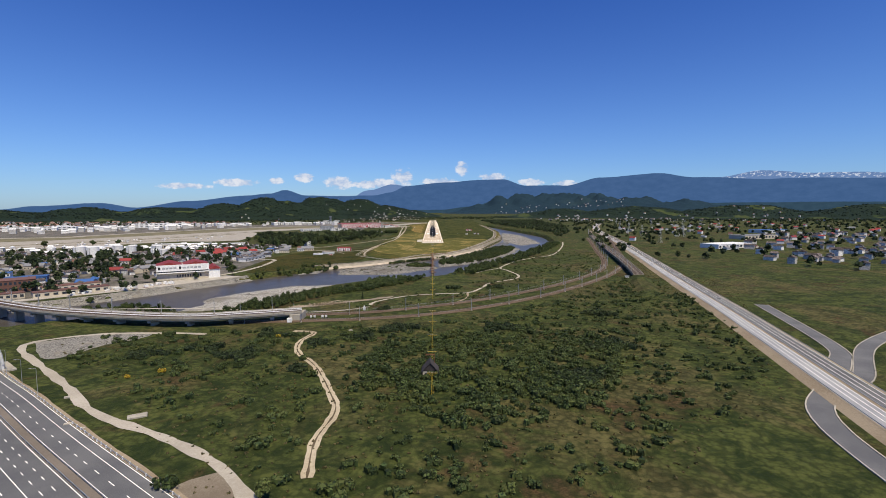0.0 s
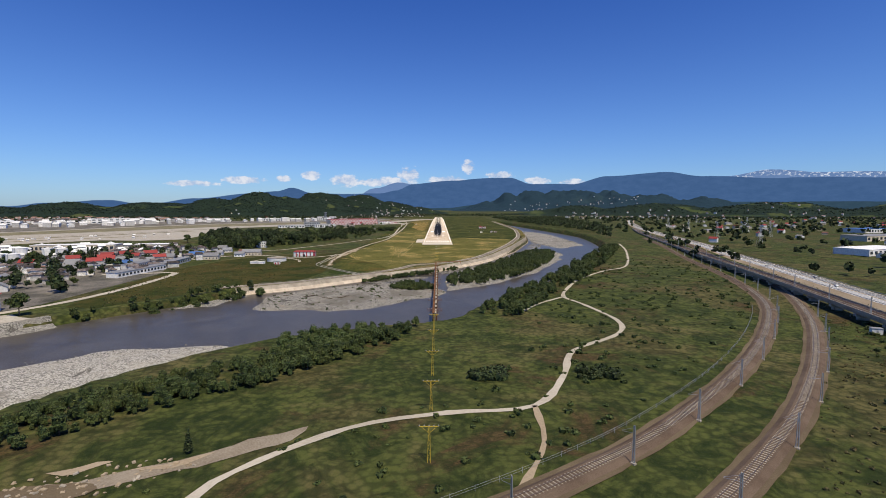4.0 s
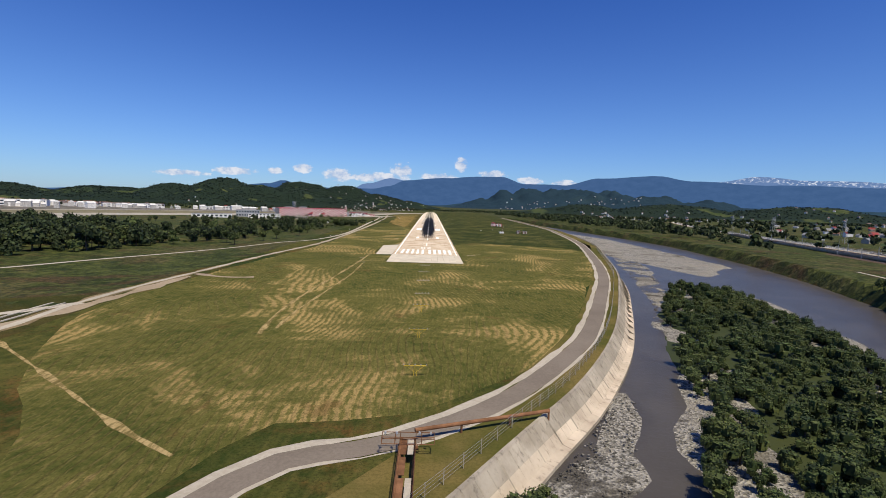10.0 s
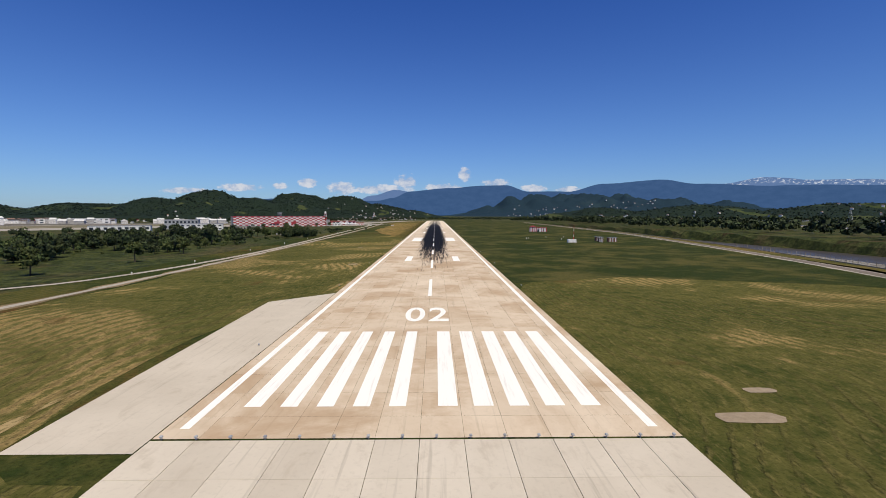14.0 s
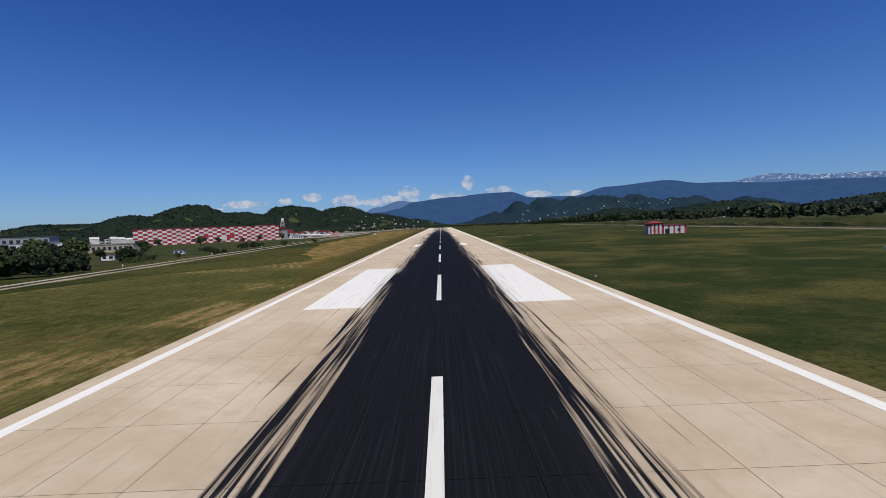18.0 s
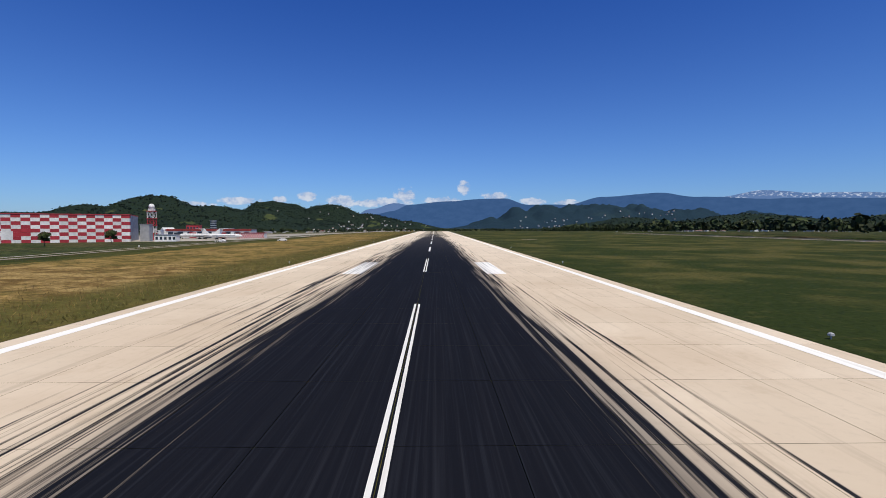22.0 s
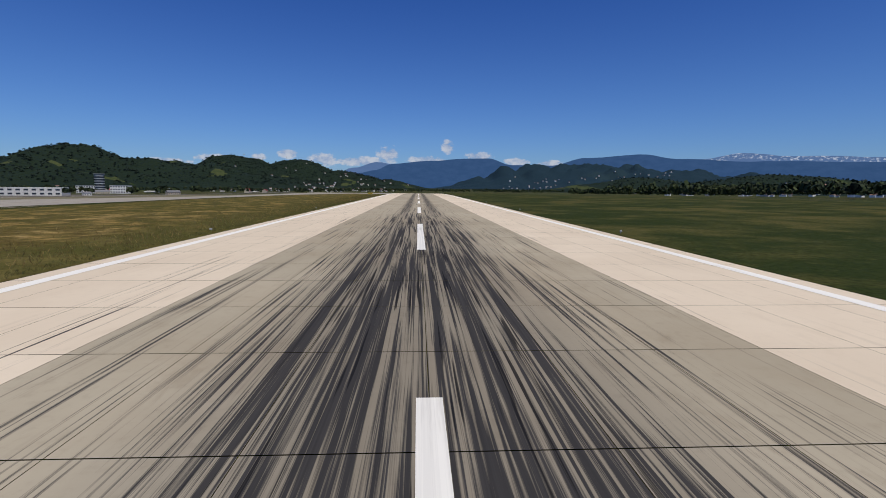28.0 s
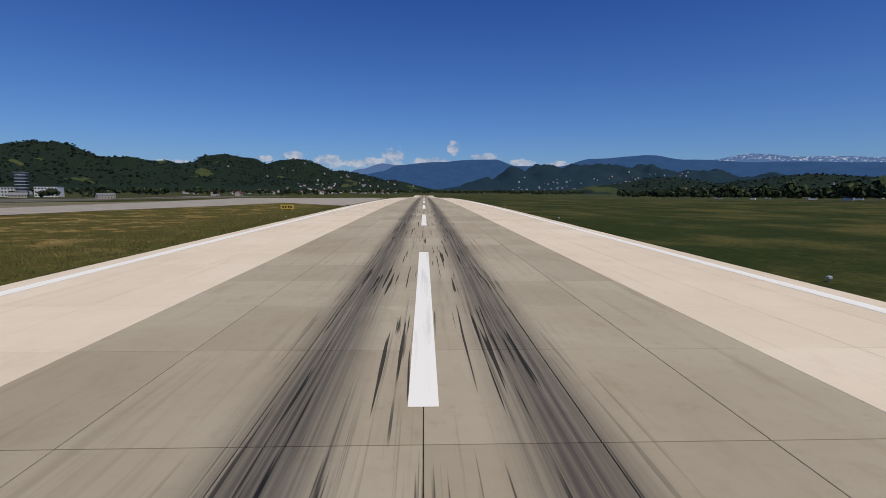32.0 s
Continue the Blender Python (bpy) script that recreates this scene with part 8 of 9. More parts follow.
SOUTH_WOOD = [(-158, -702), (-146, -668), (-128, -640), (-105, -616), (-70, -585), (-40, -558), (-14, -524), (-6, -530), (-24, -566), (-60, -610), (-86, -632), (-110, -662), (-122, -690), (-140, -704)]
wood("south_bank_trees", "thick green trees between the gravel and the railway", scatter(SOUTH_WOOD, 360), 0.36, 0.80, 440, 0.24, "leaf")
wood("south_bank_trees", "thick green trees between the gravel and the railway", scatter([(-70, -552), (-50, -540), (-26, -528), (-20, -550), (-40, -572), (-66, -578)], 80), 0.4, 0.75, 420, 0.24, "leaf_light")
DENSE_WOOD = [(-310, -130), (-250, -52), (-226, 0), (-215, 60), (-260, 130), (-400, 220), (-480, 240), (-400, 40)]
wood("airfield_trees", "wide belt of dark trees beside the airfield", scatter(DENSE_WOOD, 190), 1.0, 2.3, 300, 0.42, "leaf_dark", kinds=("mass", "oak"))
wood("airfield_trees", "broad green trees in the belt beside the airfield", scatter(DENSE_WOOD, 110), 0.9, 2.0, 300, 0.40, "leaf", kinds=("mass", "oak"))
OPEN_WOOD = [(-226, 0), (-196, 80), (-172, 140), (-152, 250), (-132, 400), (-170, 470), (-240, 470), (-300, 300), (-270, 120)]
wood("airfield_trees", "loose group of dark trees along the airfield", scatter(OPEN_WOOD, 84), 0.9, 1.9, 420, 0.38, "leaf_dark", kinds=("mass",))
wood("airfield_trees", "light green trees at the edge of the airfield wood", scatter(OPEN_WOOD, 56), 0.6, 1.4, 420, 0.36, "leaf_light", kinds=("mass",))
wood("airfield_bushes", "low bushes and saplings along the airfield trees", scatter(OPEN_WOOD, 130), 0.4, 1.3, 90, 0.3, "leaf", kinds=("bush",), trunks=False, category="bushes")
wood("airfield_trees", "row of trees between the airfield and the hall", scatter([(-330, 430), (-240, 480), (-250, 640), (-330, 620), (-430, 380)], 36), 0.6, 1.2, 240, 0.4, "leaf_dark", kinds=("mass", "oak"))
# far woods across the river and on the plain
FAR_EAST = [(300, 60), (330, 330), (300, 640), (262, 1100), (300, 1900), (640, 1900), (520, 1100), (470, 640), (400, 330)]
wood("valley_trees", "dark belt of woods across the river", scatter(FAR_EAST, 1100), 1.0, 1.7, 40, 1.2, "leaf_dark", kinds=("far",), trunks=False)
EAST_PLAIN = [(290, -130), (330, 60), (400, 330), (470, 640), (640, 1600), (2600, 2400), (2600, 300), (1200, -300), (500, -500), (330, -330)]
wood("plain_trees", "scattered dark trees among the suburbs", scatter(EAST_PLAIN, 1500), 0.9, 1.8, 26, 1.5, "leaf_dark", kinds=("far",), trunks=False)
WEST_PLAIN = [(-2600, 900), (-1300, 900), (-900, 1500), (-500, 1700), (-200, 2100), (-200, 2700), (-2600, 2700)]
wood("plain_trees", "scattered dark trees among the houses", scatter(WEST_PLAIN, 1300), 0.9, 1.7, 26, 1.5, "leaf_dark", kinds=("far",), trunks=False)
TOWN = [(-250, -580), (-300, -300), (-330, -100), (-520, -200), (-780, -200), (-900, -400), (-700, -700), (-420, -700)]
wood("town_trees", "garden trees between the sheds and the airfield", scatter([(-262, -225), (-285, -130), (-340, -80), (-420, -60), (-420, -200), (-330, -220)], 60), 0.5, 1.1, 90, 0.6, "leaf", kinds=("far",), trunks=False)
wood("town_trees", "garden trees between the roofs of the town", scatter(TOWN, 620), 0.6, 1.35, 48, 0.9, "leaf_dark", kinds=("far",), trunks=False)
wood("end_trees", "dark trees beyond the end of the runway", scatter([(-400, 2600), (400, 2600), (900, 3600), (-600, 3400)], 500), 0.9, 1.6, 26, 1.5, "leaf_dark", kinds=("far",), trunks=False)
# bushes and tussocks of the scrub
SCRUB = [(-200, -770), (-95, -755), (0, -745), (60, -710), (130, -640), (230, -520), (225, -700), (150, -860), (60, -930), (-40, -960), (-60, -915), (-130, -865), (-190, -815)]
wood("scrub_bushes", "dark green bushes scattered over the scrub", off_path(scatter(SCRUB, 1400), TWO_TRACK, 5.0), 0.4, 1.7, 90, 0.20, "leaf", kinds=("bush",), trunks=False, category="bushes")
wood("scrub_thickets", "dark thickets of tall bushes standing in the scrub", off_path(np.concatenate([scatter([(x - w, y - w * 0.6), (x + w, y - w * 0.5), (x + w * 0.9, y + w * 0.6), (x - w * 0.8, y + w * 0.5)], int(w * 1.6)) for x, y, w in
     ((-104, -812, 14), (-128, -800, 10), (-64, -835, 9), (-70, -792, 8), (-46, -778, 10), (-20, -760, 12), (46, -760, 14), (96, -800, 12), (70, -850, 12), (-96, -770, 8), (-150, -812, 9), (120, -720, 12), (-40, -700, 6), (60, -600, 7), (20, -600, 7))]), TWO_TRACK, 7.0), 0.9, 2.3, 170, 0.19, "leaf_dark", kinds=("bush",), trunks=False, category="bushes")
DENSE = [(-30, -800), (20, -770), (80, -760), (110, -800), (70, -880), (10, -900), (-36, -860)]
wood("scrub_bushes", "thick green thicket under the approach lights", off_path(scatter(DENSE, 520), TWO_TRACK, 6.0), 0.8, 2.1, 150, 0.20, "leaf", kinds=("bush",), trunks=False, category="bushes")
wood("tussocks", "low tussocks and dry weeds over the plain", scatter([(-215, -790), (-95, -752), (60, -705), (220, -500), (330, -260), (300, -600), (150, -870), (50, -950), (-40, -965), (-130, -870)], 5200), 0.25, 0.8, 12, 0.3, "leaf_dry", kinds=("tuft",), trunks=False, category="weeds")
FLOOD = [(-90, -695), (-20, -635), (50, -560), (60, -480), (110, -380), (220, -200), (300, -250), (240, -420), (160, -530), (60, -640), (0, -680)]
wood("flood_bushes", "low bushes on the flood plain between path and railway", scatter(FLOOD, 520), 0.3, 1.1, 44, 0.32, "leaf", kinds=("bush",), trunks=False, category="bushes")
wood("meadow_bushes", "weeds and low bushes in the meadow", scatter([(-118, -200), (-118, -330), (-152, -398), (-205, -480), (-240, -400), (-225, -280), (-150, -200)], 900), 0.2, 0.6, 20, 0.4, "leaf", kinds=("tuft",), trunks=False, category="weeds")
wood("meadow_weeds", "dry rusty weeds all over the meadow", scatter([(-116, -200), (-108, -340), (-152, -400), (-205, -480), (-240, -420), (-250, -300), (-200, -180)], 1000), 0.25, 0.75, 9, 0.4, "leaf_dry", kinds=("tuft",), trunks=False, category="weeds")
wood("bar_weeds", "tufts of weed on the gravel bar", scatter(BAR, 150), 0.2, 0.55, 30, 0.5, "leaf", WATER + 0.4, kinds=("bush",), trunks=False, category="weeds")
# stones lying on the gravel bars, and driftwood
def stones(label, places, lo, hi, base):
    blobs = [(x, y, base + rng.uniform(-0.1, 0.15), rng.uniform(lo, hi), rng.uniform(lo, hi) * 0.6) for x, y in places]
    return tagged(new("stones", quads(core(blobs), "stones", "gravel")), label, "stones", kind="stuff")


stones("grey boulders strewn over the gravel bar", scatter(BAR, 2600), 0.15, 0.55, WATER + 0.5)
stones("grey stones along the foot of the river wall", np.concatenate([scatter(FOOT_BAR, 500), scatter(WALL_BAR, 700)]), 0.15, 0.5, WATER + 0.32)
stones("grey stones standing out of the shallow water", scatter(RIFFLE, 700), 0.2, 0.7, WATER + 0.02)
stones("grey stones on the south gravel bar", scatter(SOUTH_BAR, 900), 0.2, 0.7, WATER + 1.4)


def driftwood(x, y, a, length):
    root = thing("driftwood_log", "bleached driftwood log stranded on the gravel bar", "driftwood", "driftwood logs", at=pose(x, y, WATER + 0.45, rz=a))
    part("trunk", Geo().tube((0, 0, 0.3), (length, 0.4, 0.45), 0.35, 0.16, 8).mesh("trunk", "bark"), root)
    for k in range(4):
        t = length * (0.5 + 0.12 * k)
        s = 1 if k % 2 else -1
        part("branch", Geo().tube((t, 0.2, 0.4), (t + 1.6, s * 1.8, 1.3), 0.12, 0.04, 6).mesh("branch", "bark"), root)
    part("root", Geo().tube((0.2, 0, 0.3), (-0.6, 0.9, 1.2), 0.2, 0.06, 6).tube((0.2, 0, 0.3), (-0.7, -0.8, 0.9), 0.2, 0.06, 6).mesh("root", "bark"), root)


for x, y, a, length in ((-96, -424, 40, 11), (-74, -430, 160, 8), (-70, -428, 50, 10), (-112, -420, 35, 7), (-48, -372, 120, 6)):
    driftwood(x, y, a, length)


# tall grass along the runway's western edge
def tufts(name, label, places, h, mat):
    n = len(places)
    a = rng.uniform(0, 6.28, n)
    w = rng.uniform(0.008, 0.024, n)
    hh = h * rng.uniform(0.5, 1.3, n)
    lean = rng.normal(size=(n, 2)) * 0.12
    z = plain_height(places[:, 0], places[:, 1]) + 0.08
    u = np.stack([np.cos(a) * w, np.sin(a) * w], 1)
    b0, b1 = places - u, places + u
    t0, t1 = places - u * 0.4 + lean, places + u * 0.4 + lean
    v = np.stack([np.c_[b0, z], np.c_[b1, z], np.c_[t1, z + hh], np.c_[t0, z + hh * 0.8]], 1).reshape(-1, 3)
    return tagged(new(name, quads(v, name, mat)), label, "grass", kind="stuff")


n_blade = 26000
tufts("tall_grass", "thin green grass at the runway's edge", np.stack([-23.9 - rng.gamma(1.2, 1.0, n_blade), 340 + 960 * rng.uniform(0, 1, n_blade)], 1), 0.24, "green_straw")
tufts("tall_grass", "tall golden grass beside the runway", np.stack([-25.5 - rng.gamma(1.5, 4.0, n_blade), 380 + 860 * rng.uniform(0, 1, n_blade)], 1), 0.40, "straw")


# ---------------------------------------------------------------- the town by the river
def house_kind(w, d, h, wall, roof, label):
    root = thing("house", label, "house", "houses of the town")
    part("wall", Geo().box(-w / 2, w / 2, -d / 2, d / 2, 0, h).add([(-w / 2, -d / 2, h), (-w / 2, d / 2, h), (-w / 2, 0, h + d * 0.3), (w / 2, -d / 2, h), (w / 2, d / 2, h), (w / 2, 0, h + d * 0.3)], [(0, 2, 1), (3, 4, 5)]).mesh("wall", wall), root)
    o, t = 0.5, 0.18
    v = []
    for x in (-w / 2 - o, w / 2 + o):
        for y, z in ((-d / 2 - o, h - 0.2), (0, h + d * 0.3 + 0.15), (d / 2 + o, h - 0.2)):
            v += [(x, y, z), (x, y, z + t)]
    part("roof", Geo().add(v, [(1, 7, 9, 3), (3, 9, 11, 5), (0, 2, 8, 6), (2, 4, 10, 8), (0, 6, 7, 1), (4, 5, 11, 10), (0, 1, 3, 2), (2, 3, 5, 4), (6, 8, 9, 7), (8, 10, 11, 9)]).mesh("roof", roof), root)
    win = Geo().box(-0.6, 0.6, -0.06, 0.02, 0, 1.4).mesh("window", "dark")
    for k in range(max(2, int(w / 3.2))):
        for z in ([1.0] if h < 5 else [1.0, 3.8]):
            part("window", win, root, at=pose(-w / 2 + w * (k + 0.5) / max(2, int(w / 3.2)), -d / 2, z))
    return root


KINDS = [house_kind(10, 8, 3.4, "cream", "brown_roof", "small cream house with a rusty roof"), house_kind(12, 9, 6.2, "white", "red_roof", "white two-storey house with a red roof"),
         house_kind(11, 8, 3.6, "white", "grey_roof", "white bungalow with a grey sheet roof"), house_kind(13, 10, 6.4, "cream", "red_roof", "cream two-storey house with a red roof"),
         house_kind(16, 9, 3.8, "grey", "blue", "grey shed with a blue roof"), house_kind(22, 10, 4.5, "cream", "grey_roof", "long cream workshop with a grey roof")]


def settle(kind, x, y, a):
    p = KINDS[kind]
    m = pose(x, y, ground_height(x, y) - 0.05, rz=a)
    if p.get("used"):
        return copy_thing(p, m)
    p["used"] = 1
    p.matrix_basis = m
    return p


for q in scatter([(-292, -470), (-330, -380), (-340, -300), (-440, -330), (-600, -330), (-800, -420), (-760, -640), (-560, -700), (-420, -620), (-340, -560)], 125):
    settle(int(rng.choice([0, 0, 2, 2, 5, 5, 5, 0, 4, 3])), q[0], q[1], float(rng.normal(35, 14) + 90 * rng.integers(2)))
for x, y, a, k in ((-264, -214, 12, 5), (-274, -168, 10, 2), (-240, -186, 8, 2), (-232, -168, 10, 5), (-300, -110, 8, 5), (-280, -128, 12, 2), (-318, -165, 20, 2), (-250, -150, 5, 0), (-290, -190, 15, 4), (-310, -225, 20, 5)):
    settle(k, x, y, a)
for q in scatter([(-290, -235), (-330, -180), (-420, -250), (-400, -350), (-330, -340)], 24):
    settle(int(rng.integers(6)), q[0], q[1], float(rng.normal(30, 10)))
# eastern suburbs
for q in scatter([(420, 120), (520, -250), (900, -150), (1500, 500), (1500, 1200), (760, 900), (560, 500)], 80):
    settle(int(rng.choice([0, 1, 2, 3, 5])), q[0], q[1], float(rng.uniform(0, 180)))
for q in scatter([(-1300, 1100), (-800, 1500), (-480, 1760), (-300, 2100), (-700, 2300), (-1700, 1900)], 66):
    settle(int(rng.choice([1, 2, 3, 5])), q[0], q[1], float(rng.uniform(0, 180)))


# big store with red roofs and a white signboard
def store():
    a, b = Vector((-303, -548)), Vector((-251, -519))
    ang = math.degrees(math.atan2(b.y - a.y, b.x - a.x))
    w = (b - a).length
    root = thing("red_roofed_store", "cream store with red pitched roofs and a white signboard", "store", at=pose(a.x + 7.0, a.y + 3.9, LOW, rz=ang))
    root.scale = (0.84, 1.0, 1.25)
    part("wall", Geo().box(0, w, 0, 34, 0, 12.5, bevel=0.05).mesh("wall", "cream"), root)
    part("canopy", Geo().box(-0.5, w + 0.5, -3, 0, 6.2, 6.8, bevel=0.06).mesh("canopy", "white"), root)
    part("sign_board", Geo().box(-0.6, w + 0.6, -1.5, -1.02, 7.9, 13.4, bevel=0.05).mesh("sign_board", "white"), root, "long white signboard with dark writing")
    board = root.children[-1]
    for x0, x1 in ((6, 9.5), (10.5, 13), (14, 17.5), (18.5, 22), (29, 33), (34, 37), (38, 41.5), (42.5, 46), (47, 50.5)):
        part("bar", Geo().box(x0, x1, -1.55, -1.5, 9.8, 11.4).mesh("bar", "grey"), board)
    for x0 in (1.5, 25):
        part("emblem", Geo().box(x0, x0 + 2.4, -1.55, -1.5, 9.4, 11.8).mesh("emblem", "black"), board)
    for x0, x1 in ((-1, w / 2), (w / 2, w + 1)):
        xm = (x0 + x1) / 2
        g = Geo().add([(x0, -1, 12.4), (xm, -1, 15.6), (x1, -1, 12.4), (x0, 35, 12.4), (xm, 35, 15.6), (x1, 35, 12.4)], [(0, 1, 4, 3), (1, 2, 5, 4), (0, 2, 1), (3, 4, 5), (0, 3, 5, 2)])
        part("roof", g.mesh("roof", "red_roof"), root)
    wing = Geo().add([(w + 1, -2, 8), (w + 8, -2, 11), (w + 15, -2, 8), (w + 1, 30, 8), (w + 8, 30, 11), (w + 15, 30, 8)], [(0, 1, 4, 3), (1, 2, 5, 4), (0, 2, 1), (3, 4, 5), (0, 3, 5, 2)])
    part("roof", wing.mesh("roof", "red_roof"), root)
    part("wing_wall", Geo().box(w + 0.02, w + 14, -1, 29, 0, 7.98).mesh("wing_wall", "white"), root)
    for k in range(10):
        part("window", Geo().box(22 + k * 3, 24 + k * 3, -0.06, 0.0, 2.2, 4.6).mesh("window", "dark"), root)
    part("window", Geo().box(0.5, w - 0.5, -0.06, 0.0, 6.9, 8.0).mesh("window", "dark"), root)
    return root


store()
for x, y, w, d, h, a, wall, roof, lab in ((-332, -618, 56, 12, 4.5, 46, "cream", "brown_roof", "long low market hall with a rusty roof"), (-350, -594, 46, 12, 5, 46, "cream", "brown_roof", "low market hall with a red roof"),
                                          (-374, -650, 40, 11, 5, 44, "cream", "brown_roof", "low shed with a brown roof"), (-398, -600, 30, 22, 11, 40, "brown_roof", "brown_roof", "brown three-storey house by the river"),
                                          (-420, -560, 34, 14, 8, 30, "blue", "blue", "blue painted shed by the market"), (-470, -540, 26, 14, 9, 30, "white", "blue", "white shed with a blue roof")):
    plain_block("market_hall", lab, "hall", x, y, w, d, h, a, wall, roof, 1 if h < 7 else 2, 9)
structure("yard", sheet([(-345, -640), (-295, -600), (-250, -545), (-225, -510), (-240, -500), (-300, -560), (-365, -610)], LOW + 0.13, "yard", "bright_concrete"), "pale dusty yard before the stores", "pavement")
stock = []
for q in scatter([(-330, -632), (-290, -598), (-262, -560), (-275, -558), (-310, -590), (-350, -620)], 46):
    s = rng.uniform(0.7, 1.6)
    if not stock:
        b = thing("pallet_stack", "pale stack of goods in the yard", "pallet", "stacks in the yard", at=pose(q[0], q[1], LOW + 0.13))
        part("pallet", Geo().box(-1.2, 1.2, -1.0, 1.0, 0, 0.2).mesh("pallet", "brown_roof"), b)
        part("load", Geo().box(-1.1, 1.1, -0.9, 0.9, 0.2, 1.7, bevel=0.08).mesh("load", "white"), b)
        stock.append(b)
    else:
        c = copy_thing(stock[0], pose(q[0], q[1], LOW + 0.13, rz=rng.uniform(0, 180)))
        c.scale = (s, s, s)
# long sheds by the field
for x, y, w, a, k in ((-274, -330, 62, 84, 0), (-279, -262, 64, 96, 1), (-302, -280, 46, 90, 2), (-330, -334, 36, 84, 3)):
    plain_block("long_shed", "long low shed with a pale sheet roof", "shed", x, y, w, 11, 4.5, a, "grey" if k % 2 else "white", "grey_roof", 1, 14)
# fuel depot: white tanks
tank = thing("storage_tank", "white cylindrical fuel storage tank", "tank", "fuel tanks", at=pose(-568, -280, LOW))
part("shell", Geo().lathe([(8.5, 0), (8.5, 16.5)], 28).mesh("shell", "white"), tank)
part("lid", Geo().lathe([(8.7, 16.5), (8.7, 16.9), (1.0, 18.2)], 28).mesh("lid", "white"), tank)
part("ladder", Geo().box(-0.4, 0.4, -8.75, -8.5, 0, 17).mesh("ladder", "steel"), tank)
for x, y, s in ((-545, -282, 1.0), (-538, -232, 0.9), (-512, -238, 0.9), (-556, -205, 0.8), (-532, -200, 0.8), (-455, -268, 0.7), (-440, -270, 0.7), (-480, -215, 0.8), (-460, -200, 0.7), (-440, -205, 0.7), (-420, -195, 0.6), (-500, -190, 0.7), (-590, -230, 0.8)):
    c = copy_thing(tank, pose(x, y, LOW))
    c.scale = (s, s, s)
for x, y, w, d, h, a in ((-470, -110, 60, 26, 9, 12), (-400, -90, 44, 20, 8, 12), (-520, -120, 40, 20, 9, 12), (-620, -160, 60, 24, 8, 8)):
    plain_block("depot_hall", "pale flat-roofed depot hall by the apron", "hall", x, y, w, d, h, a, "cream", "white", 1, 8)
for x, y, w, d, h, a in ((-178, 512, 6, 4, 3.0, 20), (-166, 516, 6.5, 4, 2.4, 10), (-160, 549, 5.5, 4, 2.6, 8)):
    plain_block("field_hut", "small white hut among the bushes by the airfield", "hut", x, y, w, d, h, a, "white", "brown_roof", 1, 2)
for x, y, w, d, h, a, wall in ((-330, 640, 60, 16, 9, 20, "white"), (-262, 640, 34, 14, 6, 12, "cream"), (-385, 700, 46, 22, 14, 20, "grey"), (-420, 610, 70, 20, 7, 25, "white")):
    plain_block("service_building", "pale flat-roofed service building beside the chequered hall", "building", x, y, w, d, h, a, wall, "grey_roof", 1 if h < 8 else 2, 9)
# terminals and hangars beyond the second runway
for x, y, w, d, h, a, lab in ((-1150, 1000, 190, 40, 16, 28, "long white terminal with a dark glass band"), (-960, 1260, 150, 40, 13, 34, "long white terminal with a dark glass band"), (-1420, 760, 160, 50, 12, 24, "wide white hangar beyond the runway"),
                              (-780, 1480, 120, 40, 12, 30, "wide white hangar beyond the runway"), (-1700, 620, 160, 60, 12, 14, "wide white hangar beyond the runway"), (-600, 1700, 110, 30, 12, 14, "pale terminal building beyond the runway"), (-2100, 500, 170, 60, 14, 8, "wide white hangar beyond the runway")):
    plain_block("terminal", lab, "terminal", x, y, w, d, h, a, "white", "white", 2, 11)
plain_block("white_store", "large pale store roof among the suburbs", "store", 560, -160, 90, 40, 8, 20, "white", "white", 1, 10)
plain_block("white_store", "large pale store roof among the suburbs", "store", 760, 60, 110, 40, 9, 20, "cream", "grey_roof", 1, 10)
plain_block("blue_store", "store with a pale blue roof", "store", 980, 320, 100, 50, 9, 20, "white", "blue", 1, 10)


# ---------------------------------------------------------------- far villages and pylons
def far_houses(name, label, places, heights, roof="far_roof", size=1.0):
    g1, g2 = Geo(), Geo()
    for (x, y), z in zip(places, heights):
        w, d, h, a = rng.uniform(9, 18) * size, rng.uniform(8, 12) * size, rng.uniform(5, 11) * size, rng.normal(35, 10) + 90 * rng.integers(2)
        m = pose(x, y, z, rz=a)
        g1.box(-w / 2, w / 2, -d / 2, d / 2, -6, h, m)
        p = [m @ Vector(c) for c in ((-w / 2 - 0.6, -d / 2 - 0.6, h), (w / 2 + 0.6, -d / 2 - 0.6, h), (w / 2 + 0.6, d / 2 + 0.6, h), (-w / 2 - 0.6, d / 2 + 0.6, h), (-w / 2, 0, h + 3 * size), (w / 2, 0, h + 3 * size))]
        g2.add(p, [(0, 1, 5, 4), (2, 3, 4, 5), (3, 0, 4), (1, 2, 5)])
    root = tagged(new(name, g1.mesh(name, "far_wall")), label, "village", kind="stuff")
    part("roofs", g2.mesh("roofs", roof), root, kind="stuff")
    return root


def on_hill(grid, places):
    gx, gy, z = grid
    i = np.clip(np.round((places[:, 1] - gy[0, 0]) / (gy[1, 0] - gy[0, 0])).astype(int), 0, gx.shape[0] - 1)
    j = np.clip(np.round((places[:, 0] - gx[0, 0]) / (gx[0, 1] - gx[0, 0])).astype(int), 0, gx.shape[1] - 1)
    return z[i, j]


